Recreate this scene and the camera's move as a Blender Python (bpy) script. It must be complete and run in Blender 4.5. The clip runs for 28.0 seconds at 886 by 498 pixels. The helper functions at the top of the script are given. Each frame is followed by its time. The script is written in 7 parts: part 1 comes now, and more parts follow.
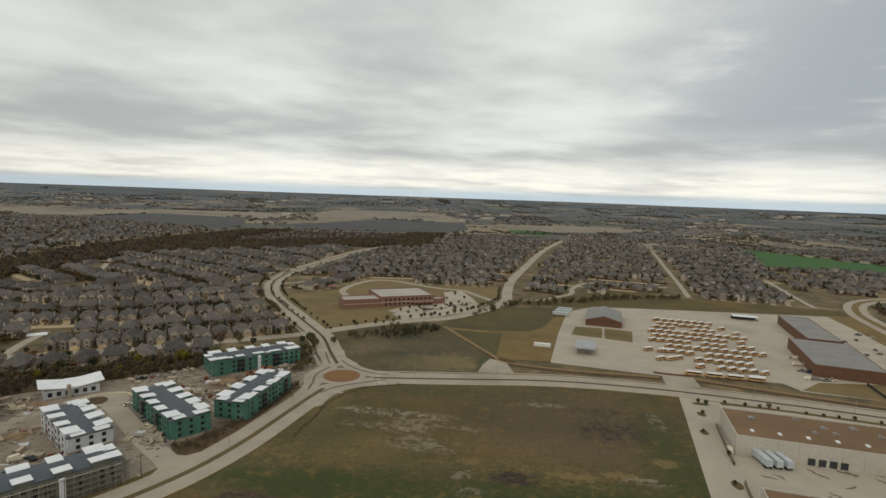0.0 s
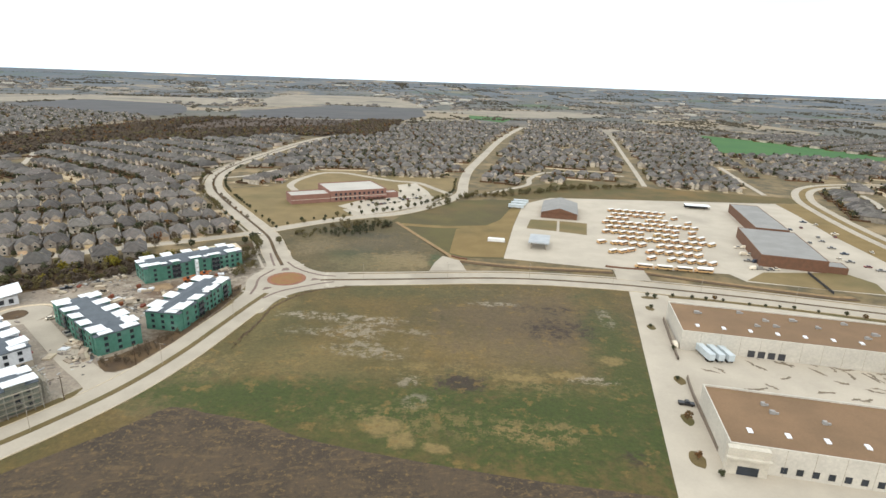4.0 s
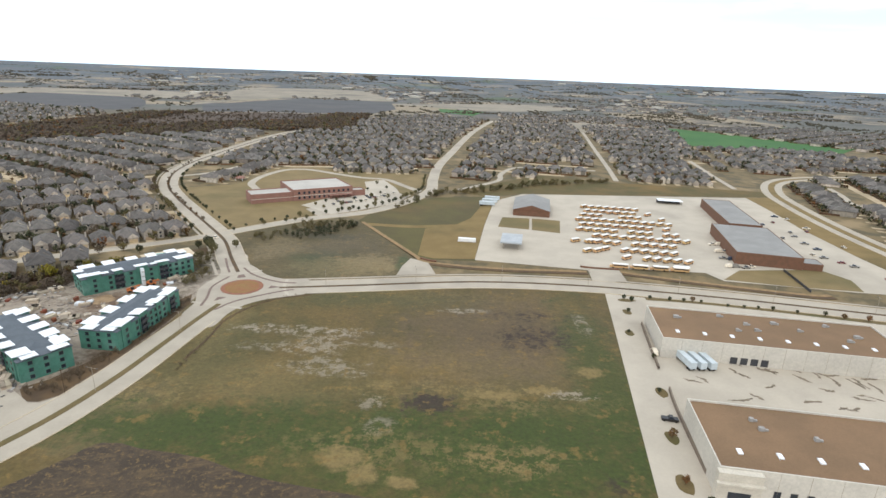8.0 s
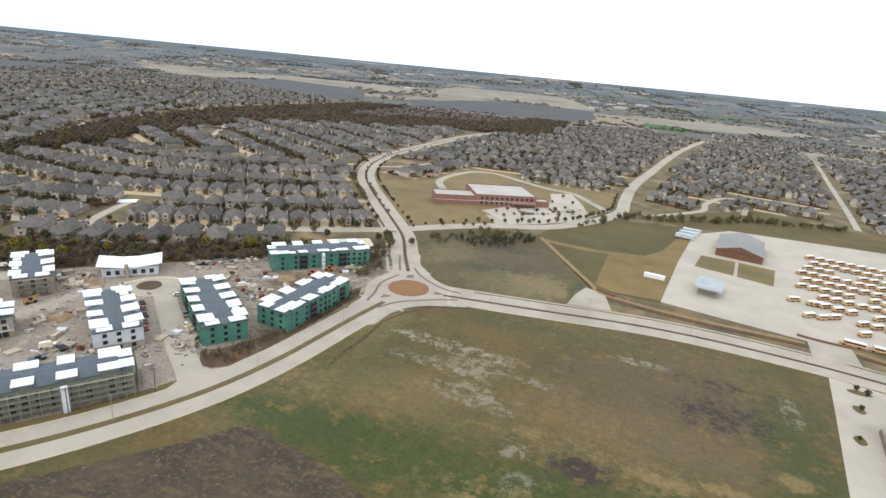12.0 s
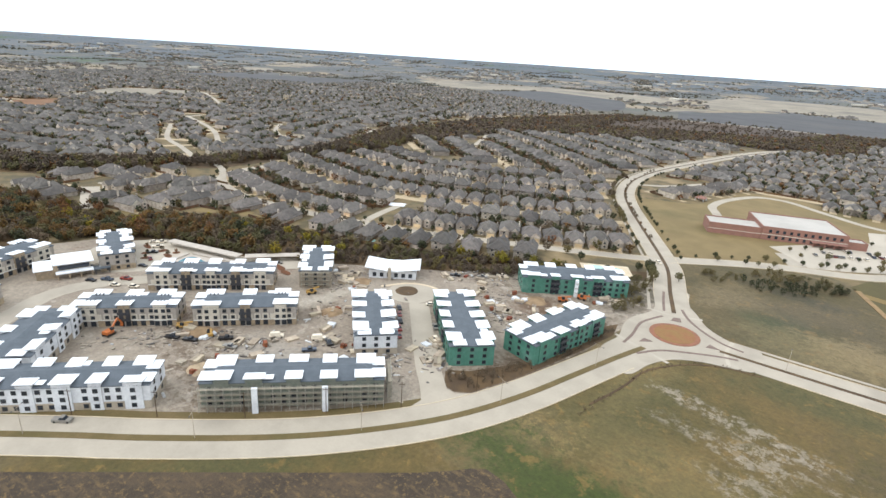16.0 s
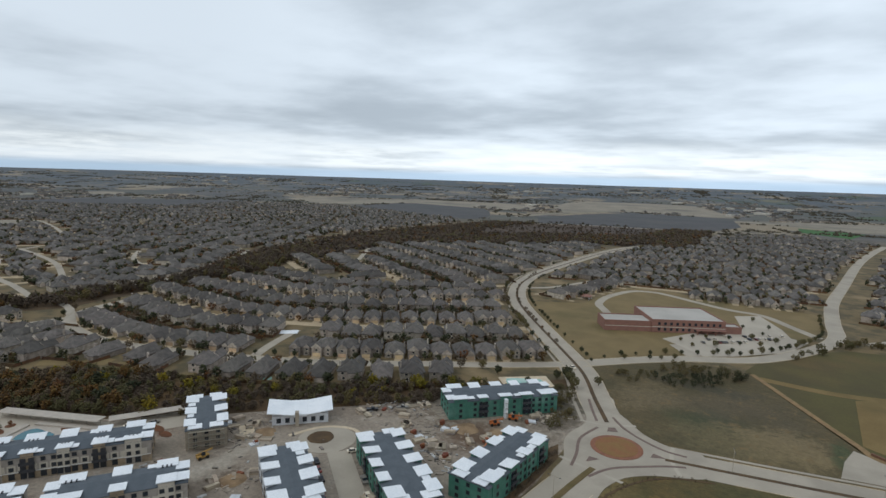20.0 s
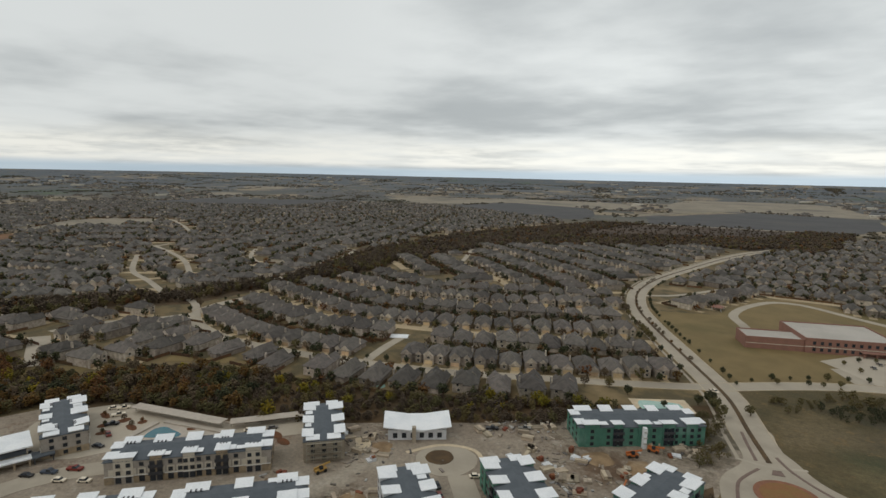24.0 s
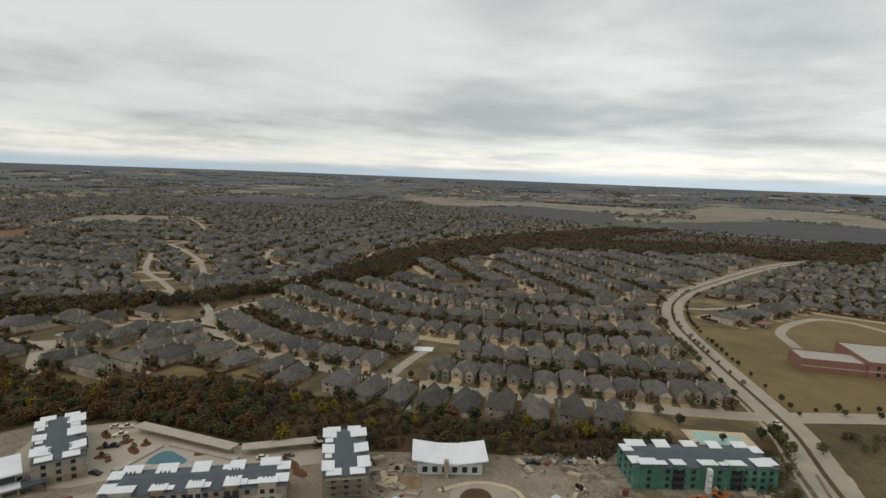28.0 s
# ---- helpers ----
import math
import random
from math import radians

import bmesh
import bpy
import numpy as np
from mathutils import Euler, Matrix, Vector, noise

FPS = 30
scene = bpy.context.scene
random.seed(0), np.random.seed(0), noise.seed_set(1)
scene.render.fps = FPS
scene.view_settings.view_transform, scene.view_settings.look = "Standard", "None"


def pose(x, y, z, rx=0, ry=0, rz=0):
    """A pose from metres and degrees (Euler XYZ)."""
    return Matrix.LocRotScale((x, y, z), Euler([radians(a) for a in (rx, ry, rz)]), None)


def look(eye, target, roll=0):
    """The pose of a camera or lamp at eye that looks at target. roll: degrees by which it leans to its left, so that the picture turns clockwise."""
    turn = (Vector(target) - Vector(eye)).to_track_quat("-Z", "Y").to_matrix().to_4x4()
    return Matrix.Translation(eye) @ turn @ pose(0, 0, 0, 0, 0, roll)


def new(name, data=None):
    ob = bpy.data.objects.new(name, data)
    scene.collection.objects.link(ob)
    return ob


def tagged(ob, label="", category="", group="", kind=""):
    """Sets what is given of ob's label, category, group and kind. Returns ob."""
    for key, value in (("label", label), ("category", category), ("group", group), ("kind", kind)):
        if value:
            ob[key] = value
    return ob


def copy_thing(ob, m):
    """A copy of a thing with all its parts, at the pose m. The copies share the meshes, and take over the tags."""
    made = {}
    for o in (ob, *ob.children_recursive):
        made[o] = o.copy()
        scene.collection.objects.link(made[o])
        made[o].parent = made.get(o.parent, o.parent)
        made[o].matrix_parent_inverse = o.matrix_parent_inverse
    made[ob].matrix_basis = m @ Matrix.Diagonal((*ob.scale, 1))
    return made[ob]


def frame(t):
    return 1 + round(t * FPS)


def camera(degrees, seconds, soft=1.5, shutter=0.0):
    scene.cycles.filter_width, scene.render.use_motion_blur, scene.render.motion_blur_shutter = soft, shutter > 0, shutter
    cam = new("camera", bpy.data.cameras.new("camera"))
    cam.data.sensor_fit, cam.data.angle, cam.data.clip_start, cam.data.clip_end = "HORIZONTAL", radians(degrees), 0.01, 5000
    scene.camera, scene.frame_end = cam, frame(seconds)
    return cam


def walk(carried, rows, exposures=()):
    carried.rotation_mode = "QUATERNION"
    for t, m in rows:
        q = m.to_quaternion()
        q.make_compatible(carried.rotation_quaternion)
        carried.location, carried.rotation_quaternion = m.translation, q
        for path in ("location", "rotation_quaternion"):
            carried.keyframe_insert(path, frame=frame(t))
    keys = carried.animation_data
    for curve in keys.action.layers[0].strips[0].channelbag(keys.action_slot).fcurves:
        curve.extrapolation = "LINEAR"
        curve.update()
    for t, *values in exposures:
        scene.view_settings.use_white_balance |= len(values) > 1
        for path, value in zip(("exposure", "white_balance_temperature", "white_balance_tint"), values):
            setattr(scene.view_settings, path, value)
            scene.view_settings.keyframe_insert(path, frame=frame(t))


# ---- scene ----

# ================= camera and walk =================
cam = camera(77.75, 28.0)
PATH = [
    (0, look((-6.18, -37.80, 107.79), (-19.39, 60.84, 98.04), 2.06)),
    (0.5, look((-5.39, -35.56, 108.15), (-17.15, 61.52, 87.24), 1.67)),
    (1, look((-4.80, -33.18, 108.65), (-15.29, 61.36, 77.79), 1.57)),
    (1.5, look((-4.41, -30.82, 109.19), (-14.35, 63.94, 78.82), 1.59)),
    (2, look((-3.76, -28.29, 109.63), (-12.77, 66.72, 79.74), 1.90)),
    (2.5, look((-3.13, -25.81, 109.78), (-11.48, 69.33, 80.13), 1.60)),
    (3, look((-2.50, -23.34, 109.72), (-10.21, 71.84, 80.03), 1.93)),
    (3.5, look((-1.95, -20.74, 109.93), (-8.32, 74.56, 80.33), 2.11)),
    (5.5, look((-1.14, -11.72, 110.41), (-3.96, 83.83, 81.05), 1.95)),
    (6, look((-0.86, -9.44, 110.36), (-3.16, 86.09, 80.89), 2.09)),
    (6.5, look((-0.74, -7.11, 110.38), (-2.78, 88.41, 80.87), 2.05)),
    (7, look((-0.52, -4.86, 110.38), (-2.30, 90.56, 80.49), 2.19)),
    (7.5, look((-0.27, -2.32, 110.27), (-1.10, 92.99, 80.02), 2.39)),
    (8, look((0.01, 0.00, 110.00), (-0.06, 95.26, 79.56), 2.17)),
    (8.5, look((0.27, 2.36, 110.26), (1.38, 97.47, 79.39), 2.32)),
    (9, look((0.71, 4.69, 110.52), (2.83, 99.65, 79.25), 2.09)),
    (9.5, look((1.03, 7.06, 110.88), (5.12, 101.93, 79.54), 3.66)),
    (10, look((1.18, 9.44, 111.28), (12.59, 104.07, 81.03), 14.97)),
    (10.5, look((1.07, 12.23, 111.29), (5.68, 107.60, 81.58), 19.07)),
    (11, look((0.63, 15.47, 110.99), (-16.08, 108.93, 79.58), 8.27)),
    (11.5, look((-0.57, 18.76, 111.24), (-28.61, 109.34, 79.46), 5.22)),
    (13.5, look((-9.03, 31.12, 110.41), (-47.92, 117.92, 79.51), 9.15)),
    (14, look((-11.31, 33.28, 110.31), (-54.12, 118.54, 80.35), 17.93)),
    (14.5, look((-13.83, 34.72, 109.89), (-70.66, 110.85, 78.67), 12.67)),
    (15, look((-16.89, 36.09, 109.42), (-83.21, 103.59, 77.09), 5.71)),
    (15.5, look((-20.10, 37.31, 109.36), (-87.65, 103.66, 77.17), 9.17)),
    (16, look((-23.48, 38.29, 109.41), (-90.25, 104.94, 76.26), 3.72)),
    (16.5, look((-27.33, 39.09, 109.53), (-89.51, 106.38, 69.44), 2.83)),
    (17, look((-31.24, 39.63, 109.77), (-91.26, 108.88, 69.73), 2.85)),
    (17.5, look((-34.90, 40.01, 109.61), (-93.17, 111.37, 70.72), 2.76)),
    (18, look((-38.19, 40.30, 109.65), (-96.19, 115.01, 77.17), 2.33)),
    (18.5, look((-41.39, 40.43, 109.52), (-99.19, 118.68, 86.38), 2.31)),
    (19, look((-44.86, 40.78, 109.46), (-101.78, 121.85, 95.75), 2.13)),
    (19.5, look((-48.43, 41.37, 109.60), (-103.24, 124.02, 96.77), 2.10)),
    (20, look((-51.95, 42.13, 109.53), (-104.74, 126.08, 96.61), 1.78)),
    (20.5, look((-55.16, 42.96, 109.17), (-106.23, 128.00, 96.49), 1.50)),
    (22.5, look((-65.58, 47.03, 109.30), (-122.92, 128.06, 97.20), 5.06)),
    (23, look((-68.37, 48.52, 109.26), (-131.37, 125.12, 96.46), 2.43)),
    (23.5, look((-71.43, 49.93, 109.17), (-137.45, 123.84, 95.79), 0.54)),
    (24, look((-74.49, 51.38, 109.16), (-141.03, 124.80, 95.69), 1.22)),
    (24.5, look((-77.46, 52.88, 109.16), (-145.30, 125.09, 95.62), 1.90)),
    (25, look((-80.34, 54.39, 109.12), (-148.24, 126.56, 95.68), 1.95)),
    (25.5, look((-83.41, 55.80, 108.99), (-151.42, 127.86, 95.48), 2.00)),
    (26, look((-86.51, 57.22, 108.92), (-154.53, 129.27, 95.41), 2.21)),
    (26.5, look((-89.53, 58.74, 109.04), (-157.59, 130.75, 95.51), 2.11)),
    (27, look((-92.54, 60.28, 109.03), (-160.70, 132.20, 95.54), 2.13)),
    (27.5, look((-95.65, 61.77, 109.02), (-163.91, 133.63, 95.71), 2.24)),
    (28, look((-98.54, 63.51, 109.10), (-166.95, 135.23, 95.83), 2.16)),
]
EXPOSURES = [
    (0.0, -0.35, 6950, 8), (0.5, -0.1, 7100, 8), (1.0, 0.42, 7250, 8), (1.5, 0.75, 6950, 8), (2.0, 0.93, 6700, 8), (3.0, 0.97, 6500, 8), (6.0, 0.86, 6200, 10), (9.0, 0.83, 6100, 10), (11.0, 0.82, 6000, 10), (14.0, 1.05, 6100, 10), (16.0, 1.12, 6100, 10), (17.5, 1.4, 6100, 10),
    (18.5, 1.17, 5950, 9), (19.0, 0.88, 5950, 9), (19.5, 0.28, 5850, 8), (20.0, -0.2, 5900, 8), (20.5, -0.22, 5950, 8), (22.5, -0.3, 6450, 8), (25.0, -0.32, 6700, 8), (28.0, -0.29, 6750, 8),
]
walk(cam, PATH, EXPOSURES)

# ================= sky and light =================
SUN_AZ, SUN_EL = radians(205), radians(48)
world = bpy.data.worlds.new("sky")
scene.world = world
world.use_nodes = True


class Nodes:
    """Small helper to write node trees as nested calls."""

    def __init__(self, tree):
        self.t = tree
        tree.nodes.clear()

    def add(self, kind, ins=(), **props):
        n = self.t.nodes.new(kind)
        for k, v in props.items():
            setattr_plain(n, k, v)
        for key, v in (ins.items() if isinstance(ins, dict) else enumerate(ins)):
            self.put(n.inputs[key], v)
        return n

    def put(self, sock, v):
        if v is None:
            return
        if isinstance(v, bpy.types.NodeSocket):
            self.t.links.new(v, sock)
        elif isinstance(v, (tuple, list)) and len(v) == 3 and sock.type == "RGBA":
            sock.default_value = (*v, 1)
        else:
            sock.default_value = v

    def math(self, op, a, b=0.0, clamp=False):
        return self.add("ShaderNodeMath", (a, b), operation=op, use_clamp=clamp).outputs[0]

    def mix(self, f, a, b):
        n = self.add("ShaderNodeMix", {0: f, 6: a, 7: b}, data_type="RGBA")
        return n.outputs[2]

    def ramp(self, v, lo, hi):
        n = self.add("ShaderNodeMapRange", {0: v, 1: lo, 2: hi}, interpolation_type="SMOOTHSTEP")
        return n.outputs[0]

    def noise(self, vec, scale, detail=4.0, rough=0.55):
        n = self.add("ShaderNodeTexNoise", {"Vector": vec, "Scale": scale, "Detail": detail, "Roughness": rough})
        return n.outputs[0]


def setattr_plain(n, k, v):
    """Sets the few node properties used in this file."""
    if k == "operation":
        n.operation = v
    elif k == "use_clamp":
        n.use_clamp = v
    elif k == "data_type":
        n.data_type = v
    elif k == "interpolation_type":
        n.interpolation_type = v
    elif k == "feature":
        n.feature = v
    elif k == "sky_type":
        n.sky_type = v


def build_sky():
    n = Nodes(world.node_tree)
    co = n.add("ShaderNodeTexCoord").outputs["Generated"]
    sep = n.add("ShaderNodeSeparateXYZ", (co,))
    up = n.math("MAXIMUM", sep.outputs[2], 0.0)
    # cloud deck seen in perspective: direction divided by its height
    den = n.math("ADD", up, 0.08)
    deck = n.add("ShaderNodeCombineXYZ", (n.math("DIVIDE", sep.outputs[0], den), n.math("DIVIDE", sep.outputs[1], den), 0.0)).outputs[0]
    big = n.noise(deck, 0.33, 4.0, 0.5)
    small = n.noise(deck, 1.1, 5.0, 0.55)
    body = n.math("ADD", n.math("MULTIPLY", big, 0.75), n.math("MULTIPLY", small, 0.25))
    shade = n.ramp(body, 0.37, 0.60)
    cloud = n.mix(shade, (0.52, 0.558, 0.585), (0.90, 0.94, 0.96))
    # brighter break of warm light just over the horizon, a thin blue strip under it
    glow = n.math("MULTIPLY", n.ramp(up, 0.008, 0.018), n.math("SUBTRACT", 1.0, n.ramp(up, 0.035, 0.08)))
    gapn = n.ramp(n.noise(deck, 0.8, 5.0, 0.6), 0.38, 0.62)
    cloud = n.mix(n.math("MULTIPLY", glow, n.math("ADD", 0.4, n.math("MULTIPLY", gapn, 0.55))), cloud, (1.13, 1.13, 1.08))
    low = n.math("SUBTRACT", 1.0, n.ramp(up, 0.003, 0.014))
    cloud = n.mix(n.math("MULTIPLY", low, 0.85), cloud, (0.58, 0.72, 0.85))
    # a bluer bank of cloud in the north-east
    east = n.math("ADD", n.math("MULTIPLY", sep.outputs[0], 0.64), n.math("MULTIPLY", sep.outputs[1], 0.77))
    bank = n.math("MULTIPLY", n.ramp(east, 0.80, 0.97), n.ramp(up, 0.05, 0.14))
    cloud = n.mix(n.math("MULTIPLY", bank, n.ramp(n.noise(deck, 0.9, 5.0, 0.6), 0.30, 0.52)), cloud, (0.44, 0.50, 0.56))
    # the north and the unseen zenith of the overcast sky are brighter
    zen = n.math("ADD", n.math("ADD", 1.0, n.math("MULTIPLY", n.ramp(sep.outputs[1], 0.5, 0.95), 0.2)), n.math("MULTIPLY", n.ramp(up, 0.5, 0.95), 0.15))
    sky = n.add("ShaderNodeTexSky", sky_type="NISHITA")
    sky.sun_disc = False
    sky.sun_elevation, sky.sun_rotation = SUN_EL, SUN_AZ
    clear = n.add("ShaderNodeBackground", {0: sky.outputs[0], 1: 0.05})
    over = n.add("ShaderNodeBackground", {0: cloud, 1: zen})
    both = n.add("ShaderNodeMixShader", {0: 0.92, 1: clear.outputs[0], 2: over.outputs[0]})
    n.add("ShaderNodeOutputWorld", (both.outputs[0],))


build_sky()
sun = new("sun", bpy.data.lights.new("sun", "SUN"))
sun.data.energy, sun.data.angle, sun.data.color = 0.5, radians(20), (1.0, 0.96, 0.9)
sun.matrix_world = look((0, 0, 300), (-300 * math.sin(SUN_AZ) / math.tan(SUN_EL), -300 * math.cos(SUN_AZ) / math.tan(SUN_EL), 0))

# ================= materials =================


def tone(c):
    """Base colour tuned to the wanted grade: more saturated, a little warm, dark ones a little deeper."""
    k = 0.76 if max(c) < 0.2 else 0.76 + 0.16 * min(1.0, (max(c) - 0.2) / 0.2)
    g = (c[0] + c[1] + c[2]) / 3
    r, q, b = (max(0.004, g + (u - g) * 1.3) for u in c)
    return (r * 1.15 * k, q * k, b * 0.78 * k)


def material(name, colors, scale=1.0, rough=0.85, fine=8.0, bump=0.3, metal=0.0, per="", spread=0.25, stain=0.0, dist=0.05, earthy=True, grain=0.56):
    """A surface of two or three colours mixed by noise at two scales, with grain and bump.
    per: 'object' or 'island' varies the tone from piece to piece by spread."""
    colors = [tone(c) for c in colors] if earthy else colors
    m = bpy.data.materials.new(name)
    m.use_nodes = True
    n = Nodes(m.node_tree)
    co = n.add("ShaderNodeNewGeometry")
    pos = co.outputs["Position"]
    a = n.ramp(n.noise(pos, scale, 5.0), 0.35, 0.65)
    col = n.mix(a, colors[0], colors[1])
    if len(colors) > 2:
        b = n.ramp(n.noise(pos, scale * 0.27, 4.0), 0.5, 0.68)
        col = n.mix(b, col, colors[2])
    g = n.noise(pos, fine, 4.0, 0.7)
    hsv = n.add("ShaderNodeHueSaturation", {"Value": n.math("ADD", 1.0 - grain / 2, n.math("MULTIPLY", g, grain)), "Color": col})
    col = hsv.outputs[0]
    if stain:
        s = n.ramp(n.noise(pos, scale * 0.6, 6.0, 0.7), 0.55, 0.75)
        col = n.mix(n.math("MULTIPLY", s, stain), col, tuple(c * 0.45 for c in colors[0]))
    if per:
        r = n.add("ShaderNodeObjectInfo").outputs["Random"] if per == "object" else co.outputs["Random Per Island"]
        v = n.math("ADD", 1.0 - spread, n.math("MULTIPLY", r, 2 * spread))
        h = n.math("ADD", 0.49, n.math("MULTIPLY", n.math("FRACT", n.math("MULTIPLY", r, 7.3)), 0.02))
        col = n.add("ShaderNodeHueSaturation", {"Hue": h, "Value": v, "Color": col}).outputs[0]
    p = n.add("ShaderNodeBsdfPrincipled", {"Base Color": col, "Roughness": rough, "Metallic": metal})
    if bump:
        bp = n.add("ShaderNodeBump", {"Strength": bump, "Distance": dist, "Height": g})
        n.put(p.inputs["Normal"], bp.outputs[0])
    n.add("ShaderNodeOutputMaterial", (p.outputs[0],))
    return m


CONCRETE = material("concrete", [(0.395, 0.338, 0.262), (0.352, 0.302, 0.234), (0.308, 0.264, 0.205)], 0.09, 0.9, 1.2, 0.05, stain=0.2, earthy=False, grain=0.2)
YARD_CONC = material("yard_concrete", [(0.448, 0.385, 0.302), (0.40, 0.345, 0.27), (0.355, 0.305, 0.238)], 0.05, 0.9, 0.8, 0.05, stain=0.3, earthy=False, grain=0.22)
EARTHPATH = material("tan_channel", [(0.27, 0.21, 0.14), (0.21, 0.165, 0.11)], 0.3, 0.95, 2.0, 0.3)
SHEATH = material("grey_green_sheathing", [(0.15, 0.185, 0.185), (0.20, 0.225, 0.225)], 0.3, 0.8, 1.5, 0.1)
PAVER = material("brick_paver", [(0.25, 0.135, 0.10), (0.20, 0.115, 0.09)], 0.5, 0.85, 6.0, 0.2)
EARTH = material("bare_earth", [(0.29, 0.235, 0.18), (0.20, 0.155, 0.115), (0.37, 0.33, 0.28)], 0.16, 0.95, 1.3, 0.5, stain=0.6)
ESTATE_CONC = material("street_concrete", [(0.42, 0.38, 0.32), (0.36, 0.325, 0.27), (0.31, 0.28, 0.23)], 0.06, 0.9, 1.2, 0.1, stain=0.3)
BROWNVERGE = material("brown_verge", [(0.15, 0.125, 0.075), (0.115, 0.098, 0.052), (0.088, 0.088, 0.04)], 0.12, 0.95, 1.2, 0.4)
MULCH = material("dark_earth", [(0.07, 0.052, 0.036), (0.11, 0.08, 0.05)], 0.15, 0.95, 2.0, 0.5)
LAWN = material("dormant_lawn", [(0.212, 0.178, 0.110), (0.178, 0.150, 0.090), (0.135, 0.122, 0.068)], 0.05, 0.95, 1.5, 0.3)
MEADOW = material("rough_meadow", [(0.115, 0.092, 0.045), (0.08, 0.074, 0.03), (0.16, 0.118, 0.055)], 0.045, 0.95, 0.7, 0.4, stain=0.3)
DRYGRASS = material("dry_grass", [(0.205, 0.165, 0.09), (0.175, 0.138, 0.072), (0.125, 0.105, 0.052)], 0.06, 0.95, 1.0, 0.4)
DARKGRASS = material("dark_grass", [(0.095, 0.09, 0.04), (0.075, 0.068, 0.034), (0.13, 0.10, 0.05)], 0.03, 0.95, 0.6, 0.3)
CROP = material("winter_crop", [(0.035, 0.11, 0.03), (0.05, 0.13, 0.035)], 0.01, 0.9, 0.2, 0.2)
FALLOW = material("fallow_field", [(0.074, 0.069, 0.068), (0.058, 0.055, 0.055), (0.085, 0.076, 0.068)], 0.012, 0.95, 0.08, 0.1, earthy=False, grain=0.7)
WOODGROUND = material("leaf_litter", [(0.085, 0.06, 0.035), (0.06, 0.045, 0.027), (0.12, 0.085, 0.045)], 0.08, 0.95, 1.0, 0.5)
SHINGLE = material("grey_shingle", [(0.122, 0.104, 0.089), (0.084, 0.073, 0.063)], 0.4, 0.9, 3.0, 0.2, per="object", spread=0.36, earthy=False)
SHINGLE_FAR = material("grey_shingle_far", [(0.128, 0.112, 0.097), (0.086, 0.076, 0.066)], 0.2, 0.9, 1.0, 0.0, per="island", spread=0.42, earthy=False)
BRICKWALL = material("house_brick", [(0.42, 0.36, 0.29), (0.27, 0.225, 0.18)], 0.5, 0.9, 3.0, 0.1, per="object", spread=0.4, earthy=False)
BRICK_FAR = material("house_brick_far", [(0.44, 0.375, 0.30), (0.30, 0.25, 0.195)], 0.3, 0.9, 1.0, 0.0, per="island", spread=0.55, earthy=False)
GLASS = material("window_glass", [(0.03, 0.035, 0.045), (0.02, 0.025, 0.03)], 0.3, 0.12, 2.0, 0.0, earthy=False)
WHITE = material("white_membrane", [(0.82, 0.82, 0.82), (0.74, 0.75, 0.76)], 0.15, 0.6, 2.0, 0.05, earthy=False)
SLATEROOF = material("slate_roofing", [(0.098, 0.110, 0.124), (0.082, 0.094, 0.106)], 0.3, 0.9, 2.5, 0.15, earthy=False)
GREENWRAP = material("green_sheathing", [(0.068, 0.19, 0.135), (0.052, 0.152, 0.108), (0.12, 0.235, 0.185)], 0.35, 0.7, 1.5, 0.15, earthy=False)
WHITEWRAP = material("white_house_wrap", [(0.66, 0.66, 0.66), (0.54, 0.54, 0.55)], 0.25, 0.75, 1.5, 0.1, stain=0.15, earthy=False)
STONEWALL = material("grey_stone_wall", [(0.36, 0.325, 0.28), (0.27, 0.245, 0.215)], 0.5, 0.9, 3.0, 0.2)
STUCCO = material("cream_stucco", [(0.56, 0.50, 0.405), (0.49, 0.435, 0.35)], 0.3, 0.85, 2.0, 0.1, earthy=False)
GREYSTUCCO = material("grey_stucco", [(0.36, 0.35, 0.34), (0.30, 0.29, 0.28)], 0.3, 0.85, 2.0, 0.1)
DARKMETAL = material("dark_metal", [(0.05, 0.05, 0.055), (0.035, 0.035, 0.04)], 1.0, 0.5, 5.0, 0.05, earthy=False)
SCHOOLBRICK = material("red_brick", [(0.265, 0.13, 0.095), (0.225, 0.115, 0.085)], 0.4, 0.85, 3.0, 0.15, earthy=False)
SCHOOLROOF = material("school_roof_membrane", [(0.45, 0.41, 0.36), (0.39, 0.355, 0.31)], 0.05, 0.9, 1.0, 0.05, stain=0.25, earthy=False)
DEPOTBRICK = material("brown_brick", [(0.17, 0.105, 0.082), (0.14, 0.09, 0.07)], 0.4, 0.85, 3.0, 0.15)
METALROOF = material("grey_metal_roof", [(0.265, 0.252, 0.232), (0.225, 0.214, 0.198)], 0.08, 0.9, 1.5, 0.05, metal=0.0, earthy=False)
GRAVELROOF = material("tan_gravel_roof", [(0.21, 0.155, 0.115), (0.18, 0.135, 0.10), (0.235, 0.175, 0.13)], 0.06, 0.95, 2.0, 0.3, stain=0.2)
TILTWALL = material("painted_tilt_wall", [(0.55, 0.50, 0.42), (0.49, 0.445, 0.375)], 0.1, 0.8, 1.0, 0.05, earthy=False)
BUSYELLOW = material("bus_yellow", [(0.50, 0.375, 0.25), (0.46, 0.34, 0.23)], 0.5, 0.4, 3.0, 0.0, per="object", spread=0.08)
BUSWHITE = material("bus_white_roof", [(0.78, 0.76, 0.72), (0.7, 0.68, 0.64)], 0.5, 0.5, 3.0, 0.0, earthy=False)
